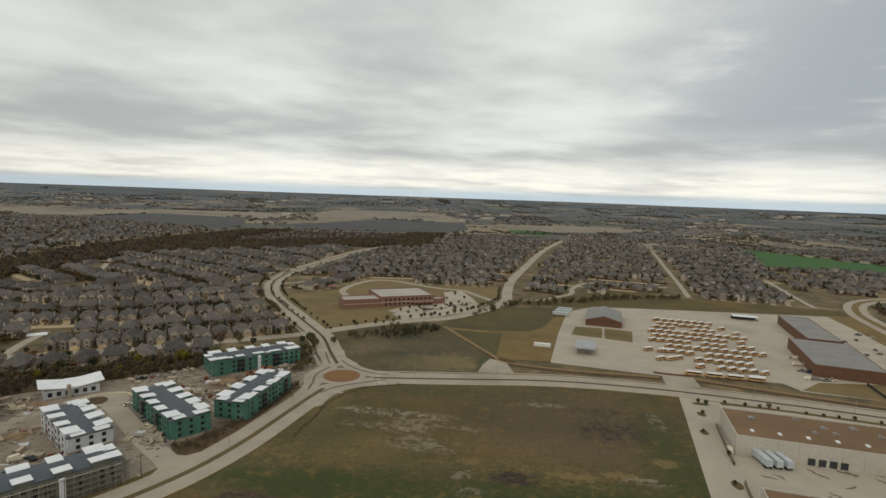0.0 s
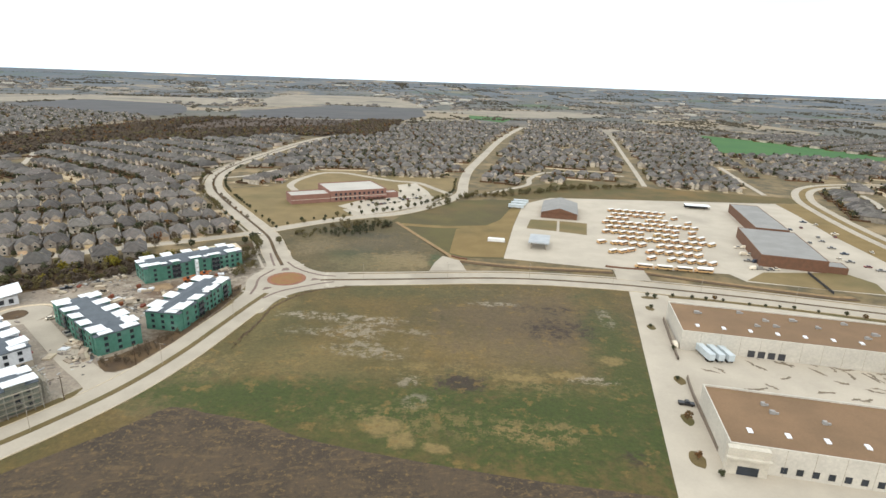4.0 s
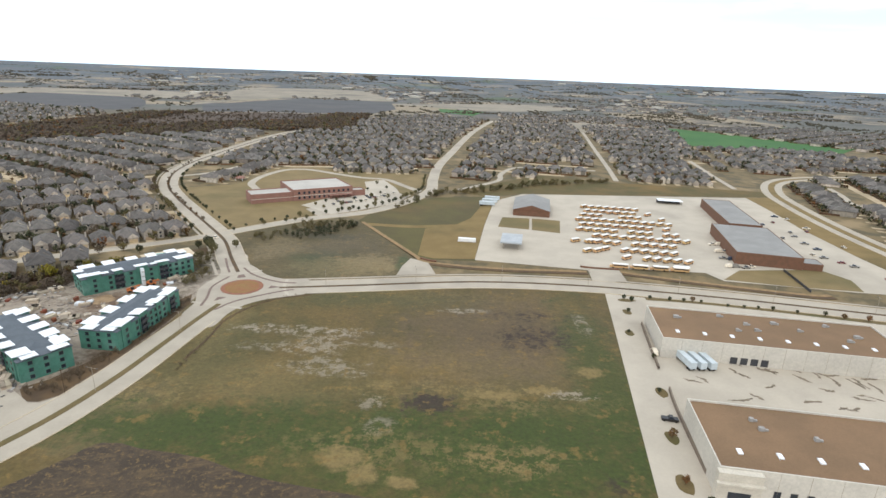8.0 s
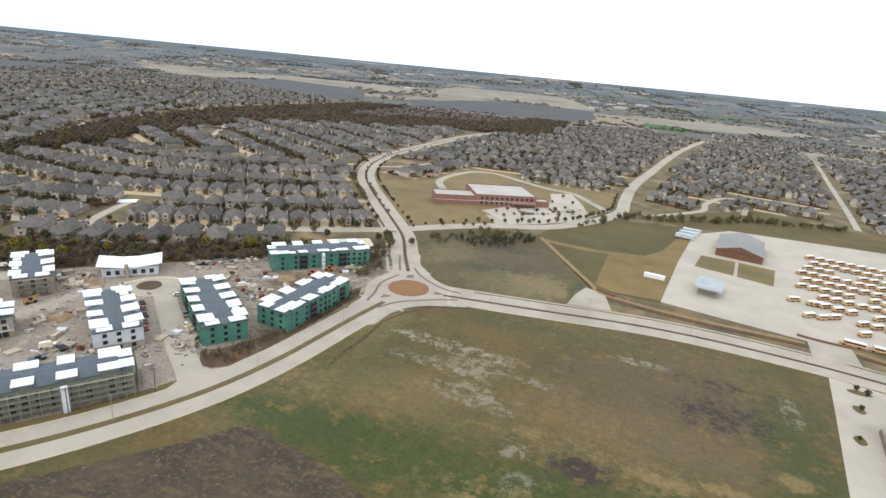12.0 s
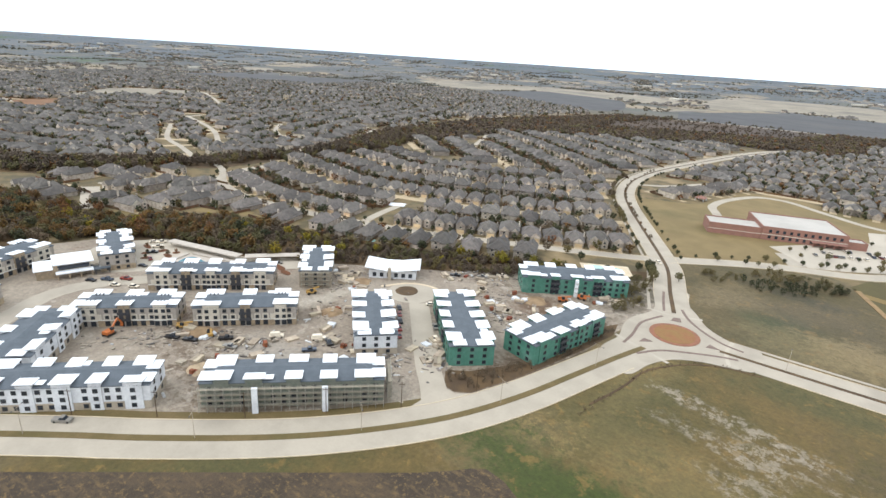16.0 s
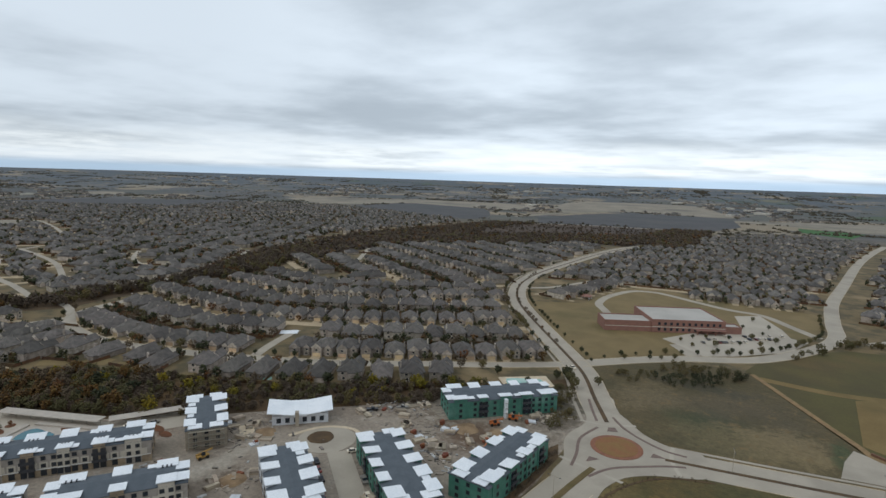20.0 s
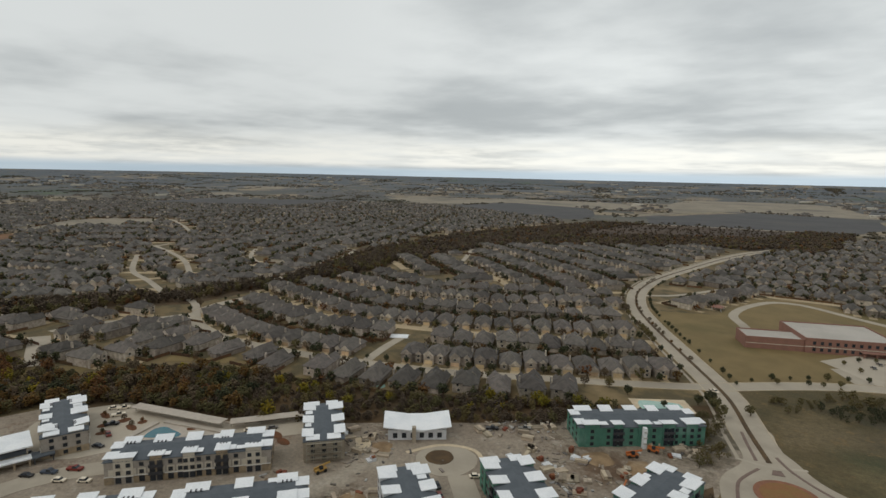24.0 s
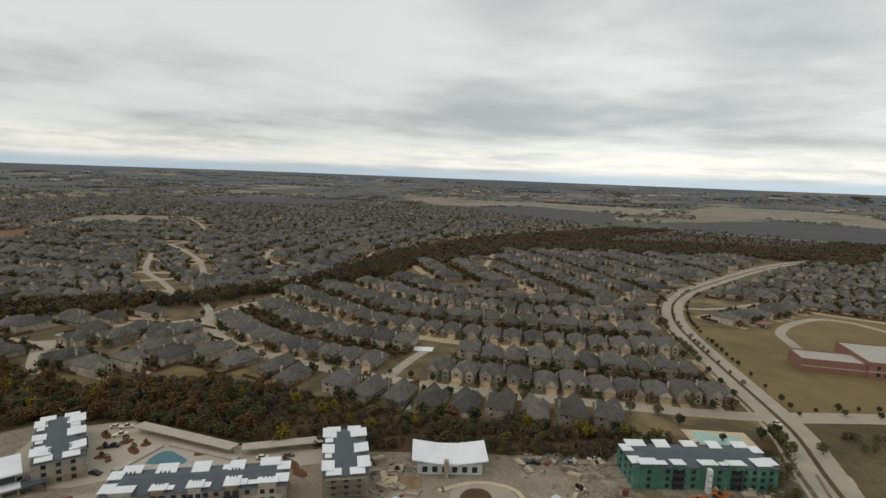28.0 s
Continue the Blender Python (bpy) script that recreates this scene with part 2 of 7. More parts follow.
RUBBER = material("tyre_rubber", [(0.02, 0.02, 0.02), (0.03, 0.03, 0.03)], 2.0, 0.9, 8.0, 0.0)
BARK = material("bark", [(0.09, 0.065, 0.045), (0.06, 0.045, 0.032)], 1.0, 0.95, 5.0, 0.4)
TWIG = material("bare_twigs", [(0.140, 0.118, 0.094), (0.102, 0.086, 0.068)], 0.03, 0.95, 0.5, 0.0, per="island", spread=0.14)
OLIVE = material("olive_leaves", [(0.094, 0.094, 0.052), (0.132, 0.116, 0.062)], 0.03, 0.9, 0.5, 0.0, per="island", spread=0.14)
EVERGREEN = material("evergreen_leaves", [(0.036, 0.045, 0.024), (0.052, 0.056, 0.030)], 0.05, 0.9, 0.5, 0.0, per="island", spread=0.4)
RUST = material("autumn_leaves", [(0.13, 0.07, 0.034), (0.11, 0.075, 0.034)], 0.05, 0.9, 0.5, 0.0, per="island", spread=0.4)
AMBER = material("amber_leaves", [(0.14, 0.09, 0.035), (0.105, 0.07, 0.03)], 0.05, 0.9, 0.5, 0.0, per="island", spread=0.25)
YELLOWLEAF = material("yellow_green_leaves", [(0.2, 0.17, 0.035), (0.16, 0.15, 0.035)], 0.05, 0.9, 0.5, 0.0, per="island", spread=0.4)

# ================= mesh helpers =================


class MB:
    """Collects vertices and faces of one mesh; slots of faces follow in m."""

    def __init__(self):
        self.v, self.f, self.m = [], [], []

    def face(self, pts, slot=0):
        k = len(self.v)
        self.v += [tuple(p) for p in pts]
        self.f.append(tuple(range(k, k + len(pts))))
        self.m.append(slot)
        return self

    def prism(self, pts, z0, z1, slot=0, top=None, bottom=False):
        """Upright body over a plan outline (counter-clockwise)."""
        k, c = len(self.v), len(pts)
        self.v += [(p[0], p[1], z0) for p in pts] + [(p[0], p[1], z1) for p in pts]
        for i in range(c):
            j = (i + 1) % c
            self.f.append((k + i, k + j, k + c + j, k + c + i))
            self.m.append(slot)
        self.f.append(tuple(k + c + i for i in range(c)))
        self.m.append(slot if top is None else top)
        if bottom:
            self.f.append(tuple(k + i for i in reversed(range(c))))
            self.m.append(slot)
        return self

    def box(self, x0, y0, z0, x1, y1, z1, slot=0):
        return self.prism([(x0, y0), (x1, y0), (x1, y1), (x0, y1)], z0, z1, slot, bottom=True)

    def slope(self, x0, x1, y0, y1, z0, z1, thick):
        """Slab from y0 (height z0) to y1 (height z1)."""
        k = len(self.v)
        if y0 > y1:
            y0, y1, z0, z1 = y1, y0, z1, z0
        self.v += [(x0, y0, z0), (x1, y0, z0), (x1, y1, z1), (x0, y1, z1)]
        self.v += [(x0, y0, z0 + thick), (x1, y0, z0 + thick), (x1, y1, z1 + thick), (x0, y1, z1 + thick)]
        self.f += [(k + 3, k + 2, k + 1, k), (k + 4, k + 5, k + 6, k + 7)] + [(k + i, k + (i + 1) % 4, k + 4 + (i + 1) % 4, k + 4 + i) for i in range(4)]
        self.m += [0] * 6
        return self

    def hip(self, x0, y0, x1, y1, z, rise, over=0.5, slot=0, thick=0.25):
        """Hip roof over a rectangle, with eaves."""
        x0, y0, x1, y1 = x0 - over, y0 - over, x1 + over, y1 + over
        w, d = x1 - x0, y1 - y0
        k = len(self.v)
        h = min(w, d) / 2
        if w >= d:
            r = [(x0 + h, (y0 + y1) / 2), (x1 - h, (y0 + y1) / 2)]
        else:
            r = [((x0 + x1) / 2, y0 + h), ((x0 + x1) / 2, y1 - h)]
        self.v += [(x0, y0, z), (x1, y0, z), (x1, y1, z), (x0, y1, z)]
        self.v += [(x0, y0, z - thick), (x1, y0, z - thick), (x1, y1, z - thick), (x0, y1, z - thick)]
        self.v += [(*r[0], z + rise), (*r[1], z + rise)]
        a, b = k + 8, k + 9
        if w >= d:
            fs = [(k, k + 1, b, a), (k + 1, k + 2, b), (k + 2, k + 3, a, b), (k + 3, k, a)]
        else:
            fs = [(k, k + 1, a), (k + 1, k + 2, b, a), (k + 2, k + 3, b), (k + 3, k, a, b)]
        fs += [(k + 4 + i, k + 4 + (i + 1) % 4, k + (i + 1) % 4, k + i) for i in range(4)] + [(k + 7, k + 6, k + 5, k + 4)]
        self.f += fs
        self.m += [slot] * len(fs)
        return self

    def gable(self, x0, y0, x1, y1, z, rise, along="y", over=0.4, slot=0, wall=None):
        """Gable roof; the ridge runs along the named axis. wall: slot of the gable triangles."""
        k = len(self.v)
        if along == "y":
            xm = (x0 + x1) / 2
            p = [(x0 - over, y0 - over, z), (xm, y0 - over, z + rise), (x1 + over, y0 - over, z),
                 (x0 - over, y1 + over, z), (xm, y1 + over, z + rise), (x1 + over, y1 + over, z)]
        else:
            ym = (y0 + y1) / 2
            p = [(x1 + over, y0 - over, z), (x1 + over, ym, z + rise), (x1 + over, y1 + over, z),
                 (x0 - over, y0 - over, z), (x0 - over, ym, z + rise), (x0 - over, y1 + over, z)]
        self.v += p
        fs = [(k, k + 1, k + 4, k + 3), (k + 1, k + 2, k + 5, k + 4), (k, k + 3, k + 5, k + 2)]
        self.f += fs
        self.m += [slot] * 3
        self.f += [(k, k + 2, k + 1), (k + 3, k + 4, k + 5)]
        self.m += [slot if wall is None else wall] * 2
        return self

    def tube(self, x, y, z0, z1, r0, r1=None, n=8, slot=0):
        r1 = r0 if r1 is None else r1
        k = len(self.v)
        for z, r in ((z0, r0), (z1, r1)):
            self.v += [(x + r * math.cos(2 * math.pi * i / n), y + r * math.sin(2 * math.pi * i / n), z) for i in range(n)]
        self.f += [(k + i, k + (i + 1) % n, k + n + (i + 1) % n, k + n + i) for i in range(n)] + [tuple(k + n + i for i in range(n))]
        self.m += [slot] * (n + 1)
        return self

    def wheel(self, x, y, z, r, w, n=12, slot=0):
        """A wheel whose axle lies along y."""
        k = len(self.v)
        for yy in (y - w / 2, y + w / 2):
            self.v += [(x + r * math.cos(2 * math.pi * i / n), yy, z + r * math.sin(2 * math.pi * i / n)) for i in range(n)]
        self.f += [(k + i, k + n + i, k + n + (i + 1) % n, k + (i + 1) % n) for i in range(n)]
        self.f += [tuple(k + i for i in range(n)), tuple(k + n + i for i in reversed(range(n)))]
        self.m += [slot] * (n + 2)
        return self

    def mesh(self, name, *mats):
        me = bpy.data.meshes.new(name)
        me.from_pydata(self.v, [], self.f)
        for m in mats:
            me.materials.append(m)
        if len(mats) > 1:
            me.polygons.foreach_set("material_index", self.m)
        me.update()
        return me


def part(name, mb, mat, parent, label="", m=None):
    """One mesh object under a thing or a part; mb may be an MB or a mesh that alike parts share."""
    me = mb if isinstance(mb, bpy.types.Mesh) else mb.mesh(name, mat)
    ob = new(name, me)
    ob.parent = parent
    if m is not None:
        ob.matrix_basis = m
    if label:
        ob["label"] = label
    return ob


def thing(name, label, category, m=None, group=""):
    ob = new(name)
    ob.empty_display_size = 0.2
    if m is not None:
        ob.matrix_basis = m
    return tagged(ob, label, category, group)


def structure(name, mb, mats, label, category):
    mats = mats if isinstance(mats, (list, tuple)) else [mats]
    return tagged(new(name, mb.mesh(name, *mats)), label, category, kind="structure")


def smooth(pts, step=6.0, closed=False):
    """Points along a Catmull-Rom line."""
    p = [Vector(q) for q in pts]
    n = len(p)
    out = []
    for i in range(n if closed else n - 1):
        a, b = p[i], p[(i + 1) % n]
        z = p[(i - 1) % n] if closed or i else a - (b - a)
        c = p[(i + 2) % n] if closed or i + 2 < n else b + (b - a)
        k = max(2, int((b - a).length / step))
        for j in range(k):
            t = j / k
            out.append(0.5 * ((2 * a) + (b - z) * t + (2 * z - 5 * a + 4 * b - c) * t * t + (3 * a - z - 3 * b + c) * t ** 3))
    if not closed:
        out.append(p[-1])
    return out


def offset_line(line, d):
    """The line moved d to its left."""
    out = []
    for i, p in enumerate(line):
        t = (line[min(i + 1, len(line) - 1)] - line[max(i - 1, 0)]).normalized()
        out.append(p + Vector((-t.y, t.x)) * d)
    return out


def ribbon(mb, line, d0, d1, z0, z1, slot=0):
    """A raised strip along a line between two offsets."""
    a, b = offset_line(line, d0), offset_line(line, d1)
    k, n = len(mb.v), len(line)
    for q in (a, b):
        mb.v += [(p.x, p.y, z1) for p in q]
    for q in (a, b):
        mb.v += [(p.x, p.y, z0) for p in q]
    for i in range(n - 1):
        fs = [(k + i, k + i + 1, k + n + i + 1, k + n + i), (k + i, k + 2 * n + i, k + 2 * n + i + 1, k + i + 1),
              (k + n + i, k + n + i + 1, k + 3 * n + i + 1, k + 3 * n + i)]
        mb.f += fs
        mb.m += [slot] * 3
    return mb


def sheet(name, pts, z, mat, label, category="ground"):
    """A thin layer of ground over a plan outline."""
    mb = MB()
    mb.prism([tuple(p) for p in pts], z - 0.05, z)
    return structure(name, mb, mat, label, category)


def blob(x, y, rx, ry, n=18, seed=0, rough=0.25, turn=0.0):
    """An uneven closed outline."""
    rnd = random.Random(seed)
    out = []
    for i in range(n):
        a = 2 * math.pi * i / n
        r = 1 + rnd.uniform(-rough, rough)
        px, py = rx * r * math.cos(a), ry * r * math.sin(a)
        out.append((x + px * math.cos(turn) - py * math.sin(turn), y + px * math.sin(turn) + py * math.cos(turn)))
    return out

# ================= plan: the lines of the roads =================
RB = (-104.0, 265.5)
V2 = lambda pts: [Vector(p) for p in pts]
MAIN_W = smooth(V2([(-420, -235), (-340, -120), (-255, -22), (-194, 49), (-175, 70), (-156, 93), (-142, 113), (-130, 135), (-122.5, 154), (-117, 177), (-113.5, 201), (-110, 226), (-107, 243)]))
MAIN_E = smooth(V2([(-85, 266.5), (-43, 274.5), (5, 284), (37, 287), (69, 286.5), (99, 284), (157, 275), (210, 264), (260, 253), (330, 237), (480, 195), (700, 120)]))
NORTH = smooth(V2([(-114, 287), (-127, 311), (-141, 339), (-155, 360), (-196, 414), (-234, 465), (-263, 512), (-287, 575), (-298, 650), (-298, 750), (-295, 860), (-285, 960), (-262, 1060)]), 8)
LOOP = smooth(V2([(-152, 359), (-126, 387), (-99, 411), (-62, 436), (-32, 482), (-15, 530), (-14, 590), (-10, 680), (7, 811), (40, 1055), (75, 1250), (112, 1420)]), 10)
COLLECTOR = smooth(V2([(-155, 357), (-165, 347), (-196, 323), (-226, 302), (-255, 281), (-284, 263), (-314, 248), (-348, 233), (-380, 222), (-410, 215), (-440, 214), (-468, 219), (-490, 231), (-505, 258), (-512, 300)]), 6)
EAST = smooth(V2([(316, 240), (318, 300), (317, 360), (321, 430), (333, 510), (352, 585), (392, 652), (452, 690), (560, 715), (700, 760), (860, 860)]), 8)
FARW = smooth(V2([(-690, 80), (-601, 132), (-588, 192), (-574, 232), (-568, 315), (-584, 390), (-640, 480), (-690, 540)]), 10)
STREETS = [
    [(194, 622), (214, 740), (246, 940), (279, 1140), (300, 1290)],
    [(318, 600), (335, 700), (358, 817)],
    [(3, 528), (30, 560), (58, 600), (64, 640), (86, 690), (124, 700), (187, 690)],
    [(-572, 238), (-640, 249), (-710, 258), (-820, 300)],
    [(-490, 230), (-530, 243), (-575, 236)],
    [(-314, 250), (-326, 276), (-337, 306)],
    [(-487, 228), (-495, 192), (-509, 165), (-504, 139)],
    [(-600, 702), (-535, 604), (-520, 580)],
    [(-1362, 347), (-1330, 430), (-1319, 527), (-1170, 500), (-1016, 454)],
    [(-1215, 1085), (-1190, 1060), (-1150, 1010)],
    [(-560, 366), (-531, 375), (-488, 380), (-445, 378)],
    [(-274, 555), (-252, 580), (-232, 640)],
    [(-1206, 163), (-1087, 176), (-1008, 187)],
    [(439, 627), (424, 580), (407, 543), (415, 525)],
    [(-893, 350), (-906, 374)],
    [(-888, 418), (-868, 446)],
    [(-745, 480), (-705, 545)],
    [(-640, 372), (-720, 400), (-780, 440)],
    [(-640, 290), (-760, 330), (-900, 350)],
]


LINES = {}


def line_dist(p, line):
    """Distance in plan from a point to a line of points."""
    key = id(line)
    if key not in LINES:
        q = np.array([(v[0], v[1]) for v in line], dtype=float)
        d = q[1:] - q[:-1]
        LINES[key] = (line, q[:-1], d, np.maximum((d * d).sum(1), 1e-6))
    _, q, d, l2 = LINES[key]
    w = np.array((p[0], p[1])) - q
    s = np.clip((w * d).sum(1) / l2, 0, 1)
    e = w - d * s[:, None]
    return float(np.sqrt((e * e).sum(1).min()))


def inside(x, y, poly):
    hit = False
    for i in range(len(poly)):
        (x0, y0), (x1, y1) = poly[i - 1], poly[i]
        if (y0 > y) != (y1 > y) and x < (x1 - x0) * (y - y0) / (y1 - y0) + x0:
            hit = not hit
    return hit


# ================= the ground =================
def ground_material():
    """Suburban soil near, a patchwork of fields, woods and roofs far out, with blue haze in the far colour."""
    m = bpy.data.materials.new("open_country")
    m.use_nodes = True
    n = Nodes(m.node_tree)
    pos = n.add("ShaderNodeNewGeometry").outputs["Position"]
    flat = n.add("ShaderNodeVectorMath", (pos, (1.0, 1.0, 0.0)), operation="MULTIPLY").outputs[0]
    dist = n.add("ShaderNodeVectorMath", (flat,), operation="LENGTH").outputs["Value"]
    near = n.mix(n.ramp(n.noise(flat, 0.05, 6.0, 0.65), 0.4, 0.6), (0.165, 0.115, 0.05), (0.085, 0.066, 0.03))
    near = n.mix(n.ramp(n.noise(flat, 0.021, 4.0), 0.54, 0.68), near, (0.24, 0.17, 0.085))
    bent = n.add("ShaderNodeVectorMath", (flat, n.add("ShaderNodeVectorMath", (n.add("ShaderNodeTexNoise", {"Vector": flat, "Scale": 0.004, "Detail": 3.0}).outputs["Color"], (120.0, 120.0, 0.0)), operation="MULTIPLY").outputs[0]), operation="ADD").outputs[0]
    vor = n.add("ShaderNodeTexVoronoi", {"Vector": bent, "Scale": 0.0034})
    cells = n.add("ShaderNodeSeparateColor", (vor.outputs["Color"],))
    far = n.mix(n.ramp(cells.outputs[0], 0.50, 0.58), (0.098, 0.094, 0.076), (0.25, 0.195, 0.125))
    far = n.mix(n.ramp(cells.outputs[1], 0.72, 0.76), far, (0.105, 0.098, 0.092))
    far = n.mix(n.ramp(cells.outputs[2], 0.92, 0.95), far, (0.06, 0.085, 0.035))
    # woodland, turning into painted blue haze towards the horizon, and pale roofs and tracks strewn over the fields
    haze_gain = n.math("MULTIPLY", n.ramp(dist, 1700.0, 4200.0), 0.075)
    trees = n.ramp(n.math("ADD", n.noise(flat, 0.0046, 8.0, 0.78), haze_gain), 0.49, 0.57)
    # distance haze put into the colour: the cover shifts to grey-blue far out
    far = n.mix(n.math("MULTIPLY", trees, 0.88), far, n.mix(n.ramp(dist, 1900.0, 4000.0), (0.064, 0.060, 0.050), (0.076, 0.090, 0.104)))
    speck = n.ramp(n.noise(flat, 0.03, 4.0, 0.75), 0.60, 0.68)
    far = n.mix(n.math("MULTIPLY", speck, 0.6), far, (0.33, 0.285, 0.22))
    dark = n.ramp(n.noise(flat, 0.022, 4.0, 0.75), 0.60, 0.68)
    far = n.mix(n.math("MULTIPLY", dark, 0.6), far, (0.045, 0.047, 0.045))
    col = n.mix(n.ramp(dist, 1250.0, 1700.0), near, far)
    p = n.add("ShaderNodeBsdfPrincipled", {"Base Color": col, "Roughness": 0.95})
    n.add("ShaderNodeOutputMaterial", (p.outputs[0],))
    return m


def rise(r):
    """Lift of the far land, shaped so that its edge fits the camera's horizon line."""
    return 0.0 if r < 2200 else 86.0 * ((r - 2200) / 2700.0) ** 2


def build_ground():
    mb = MB()
    radii = [0, 60, 120, 200, 300, 450, 650, 900, 1200, 1600, 2000, 2200] + [2200 + 150 * i for i in range(1, 19)]
    seg = 96
    mb.v.append((0, 0, 0))
    for r in radii[1:]:
        for i in range(seg):
            a = 2 * math.pi * i / seg
            wob = 0 if r < 2600 else 5.0 * noise.noise((3 * math.cos(a), 3 * math.sin(a), r * 0.002)) + 2.0 * noise.noise((11 * math.cos(a), 11 * math.sin(a), r * 0.004))
            mb.v.append((r * math.cos(a), r * math.sin(a), rise(r) + wob))
    for i in range(seg):
        mb.f.append((0, 1 + i, 1 + (i + 1) % seg))
    for k in range(len(radii) - 2):
        o = 1 + k * seg
        for i in range(seg):
            j = (i + 1) % seg
            mb.f.append((o + i, o + seg + i, o + seg + j, o + j))
    mb.m = [0] * len(mb.f)
    ob = structure("ground", mb, ground_material(), "flat suburban land, lifted and tinted with painted haze towards the horizon", "ground")
    for p in ob.data.polygons:
        p.use_smooth = True


build_ground()


def pasture(name, base, spots, wob_scale=0.05, warm=True):
    """Rough grass: two base tones, tufts of tan, and uneven spots of other growth or bare soil.
    spots: (x, y, radius x, radius y, softness, strength, colour, breakup)."""
    m = bpy.data.materials.new(name)
    m.use_nodes = True
    n = Nodes(m.node_tree)
    if warm:
        base = [(c[0] * 1.12, c[1] * 0.96, c[2] * 0.82) for c in base]
    pos = n.add("ShaderNodeNewGeometry").outputs["Position"]
    wob = n.math("ADD", n.math("MULTIPLY", n.math("SUBTRACT", n.noise(pos, wob_scale, 6.0, 0.7), 0.5), 2.8), n.math("MULTIPLY", n.math("SUBTRACT", n.noise(pos, 0.28, 5.0, 0.7), 0.5), 2.2))
    fine = n.noise(pos, 0.7, 5.0, 0.75)
    mid = n.noise(pos, 0.13, 6.0, 0.7)
    broken = n.ramp(n.noise(pos, 0.22, 6.0, 0.8), 0.46, 0.56)
    col = n.mix(n.ramp(n.noise(pos, 0.03, 7.0, 0.7), 0.38, 0.62), base[0], base[1])
    for x, y, rx, ry, soft, power, tone, cut in spots:
        d = n.add("ShaderNodeVectorMath", (n.add("ShaderNodeVectorMath", (pos, (-x, -y, 0.0)), operation="ADD").outputs[0], (1 / rx, 1 / ry, 0.0)), operation="MULTIPLY").outputs[0]
        r = n.add("ShaderNodeVectorMath", (d,), operation="LENGTH").outputs["Value"]
        f = n.math("SUBTRACT", 1.0, n.ramp(n.math("ADD", r, wob), 1.0 - soft, 1.0 + soft))
        if cut:
            f = n.math("MULTIPLY", f, broken)
        col = n.mix(n.math("MULTIPLY", f, power), col, tone)
    col = n.mix(n.math("MULTIPLY", n.ramp(mid, 0.56, 0.64), 0.6), col, base[2])
    col = n.mix(n.math("MULTIPLY", n.ramp(mid, 0.42, 0.34), 0.45), col, base[3])
    col = n.add("ShaderNodeHueSaturation", {"Value": n.math("MULTIPLY", n.math("ADD", 0.40, n.math("MULTIPLY", fine, 1.2)), n.math("ADD", 0.62, n.math("MULTIPLY", n.noise(pos, 0.33, 4.0, 0.7), 0.76))), "Color": col}).outputs[0]
    p = n.add("ShaderNodeBsdfPrincipled", {"Base Color": col, "Roughness": 0.95})
    bp = n.add("ShaderNodeBump", {"Strength": 0.6, "Distance": 0.3, "Height": fine})
    n.put(p.inputs["Normal"], bp.outputs[0])
    n.add("ShaderNodeOutputMaterial", (p.outputs[0],))
    return m


def plough_material():
    """Weedy plot: dark soil, faint furrows and pale dead weeds."""
    m = bpy.data.materials.new("weedy_plot")
    m.use_nodes = True
    n = Nodes(m.node_tree)
    pos = n.add("ShaderNodeNewGeometry").outputs["Position"]
    turned = n.add("ShaderNodeVectorRotate", {"Vector": pos, "Angle": radians(-12)}).outputs[0]
    long = n.add("ShaderNodeVectorMath", (turned, (0.25, 1.0, 1.0)), operation="MULTIPLY").outputs[0]
    furrow = n.noise(long, 0.35, 5.0, 0.7)
    clump = n.noise(pos, 0.55, 7.0, 0.8)
    mid = n.noise(pos, 0.05, 6.0, 0.7)
    col = n.mix(n.ramp(mid, 0.38, 0.62), (0.080, 0.053, 0.029), (0.050, 0.034, 0.020))
    col = n.mix(n.math("MULTIPLY", n.ramp(furrow, 0.52, 0.66), 0.65), col, (0.135, 0.088, 0.04))
    col = n.mix(n.math("MULTIPLY", n.ramp(clump, 0.53, 0.62), n.ramp(mid, 0.3, 0.55)), col, (0.17, 0.108, 0.042))
    col = n.mix(n.math("MULTIPLY", n.ramp(clump, 0.46, 0.36), 0.6), col, (0.032, 0.024, 0.016))
    p = n.add("ShaderNodeBsdfPrincipled", {"Base Color": col, "Roughness": 0.95})
    bp = n.add("ShaderNodeBump", {"Strength": 0.9, "Distance": 0.6, "Height": clump})
    n.put(p.inputs["Normal"], bp.outputs[0])
    n.add("ShaderNodeOutputMaterial", (p.outputs[0],))
    return m


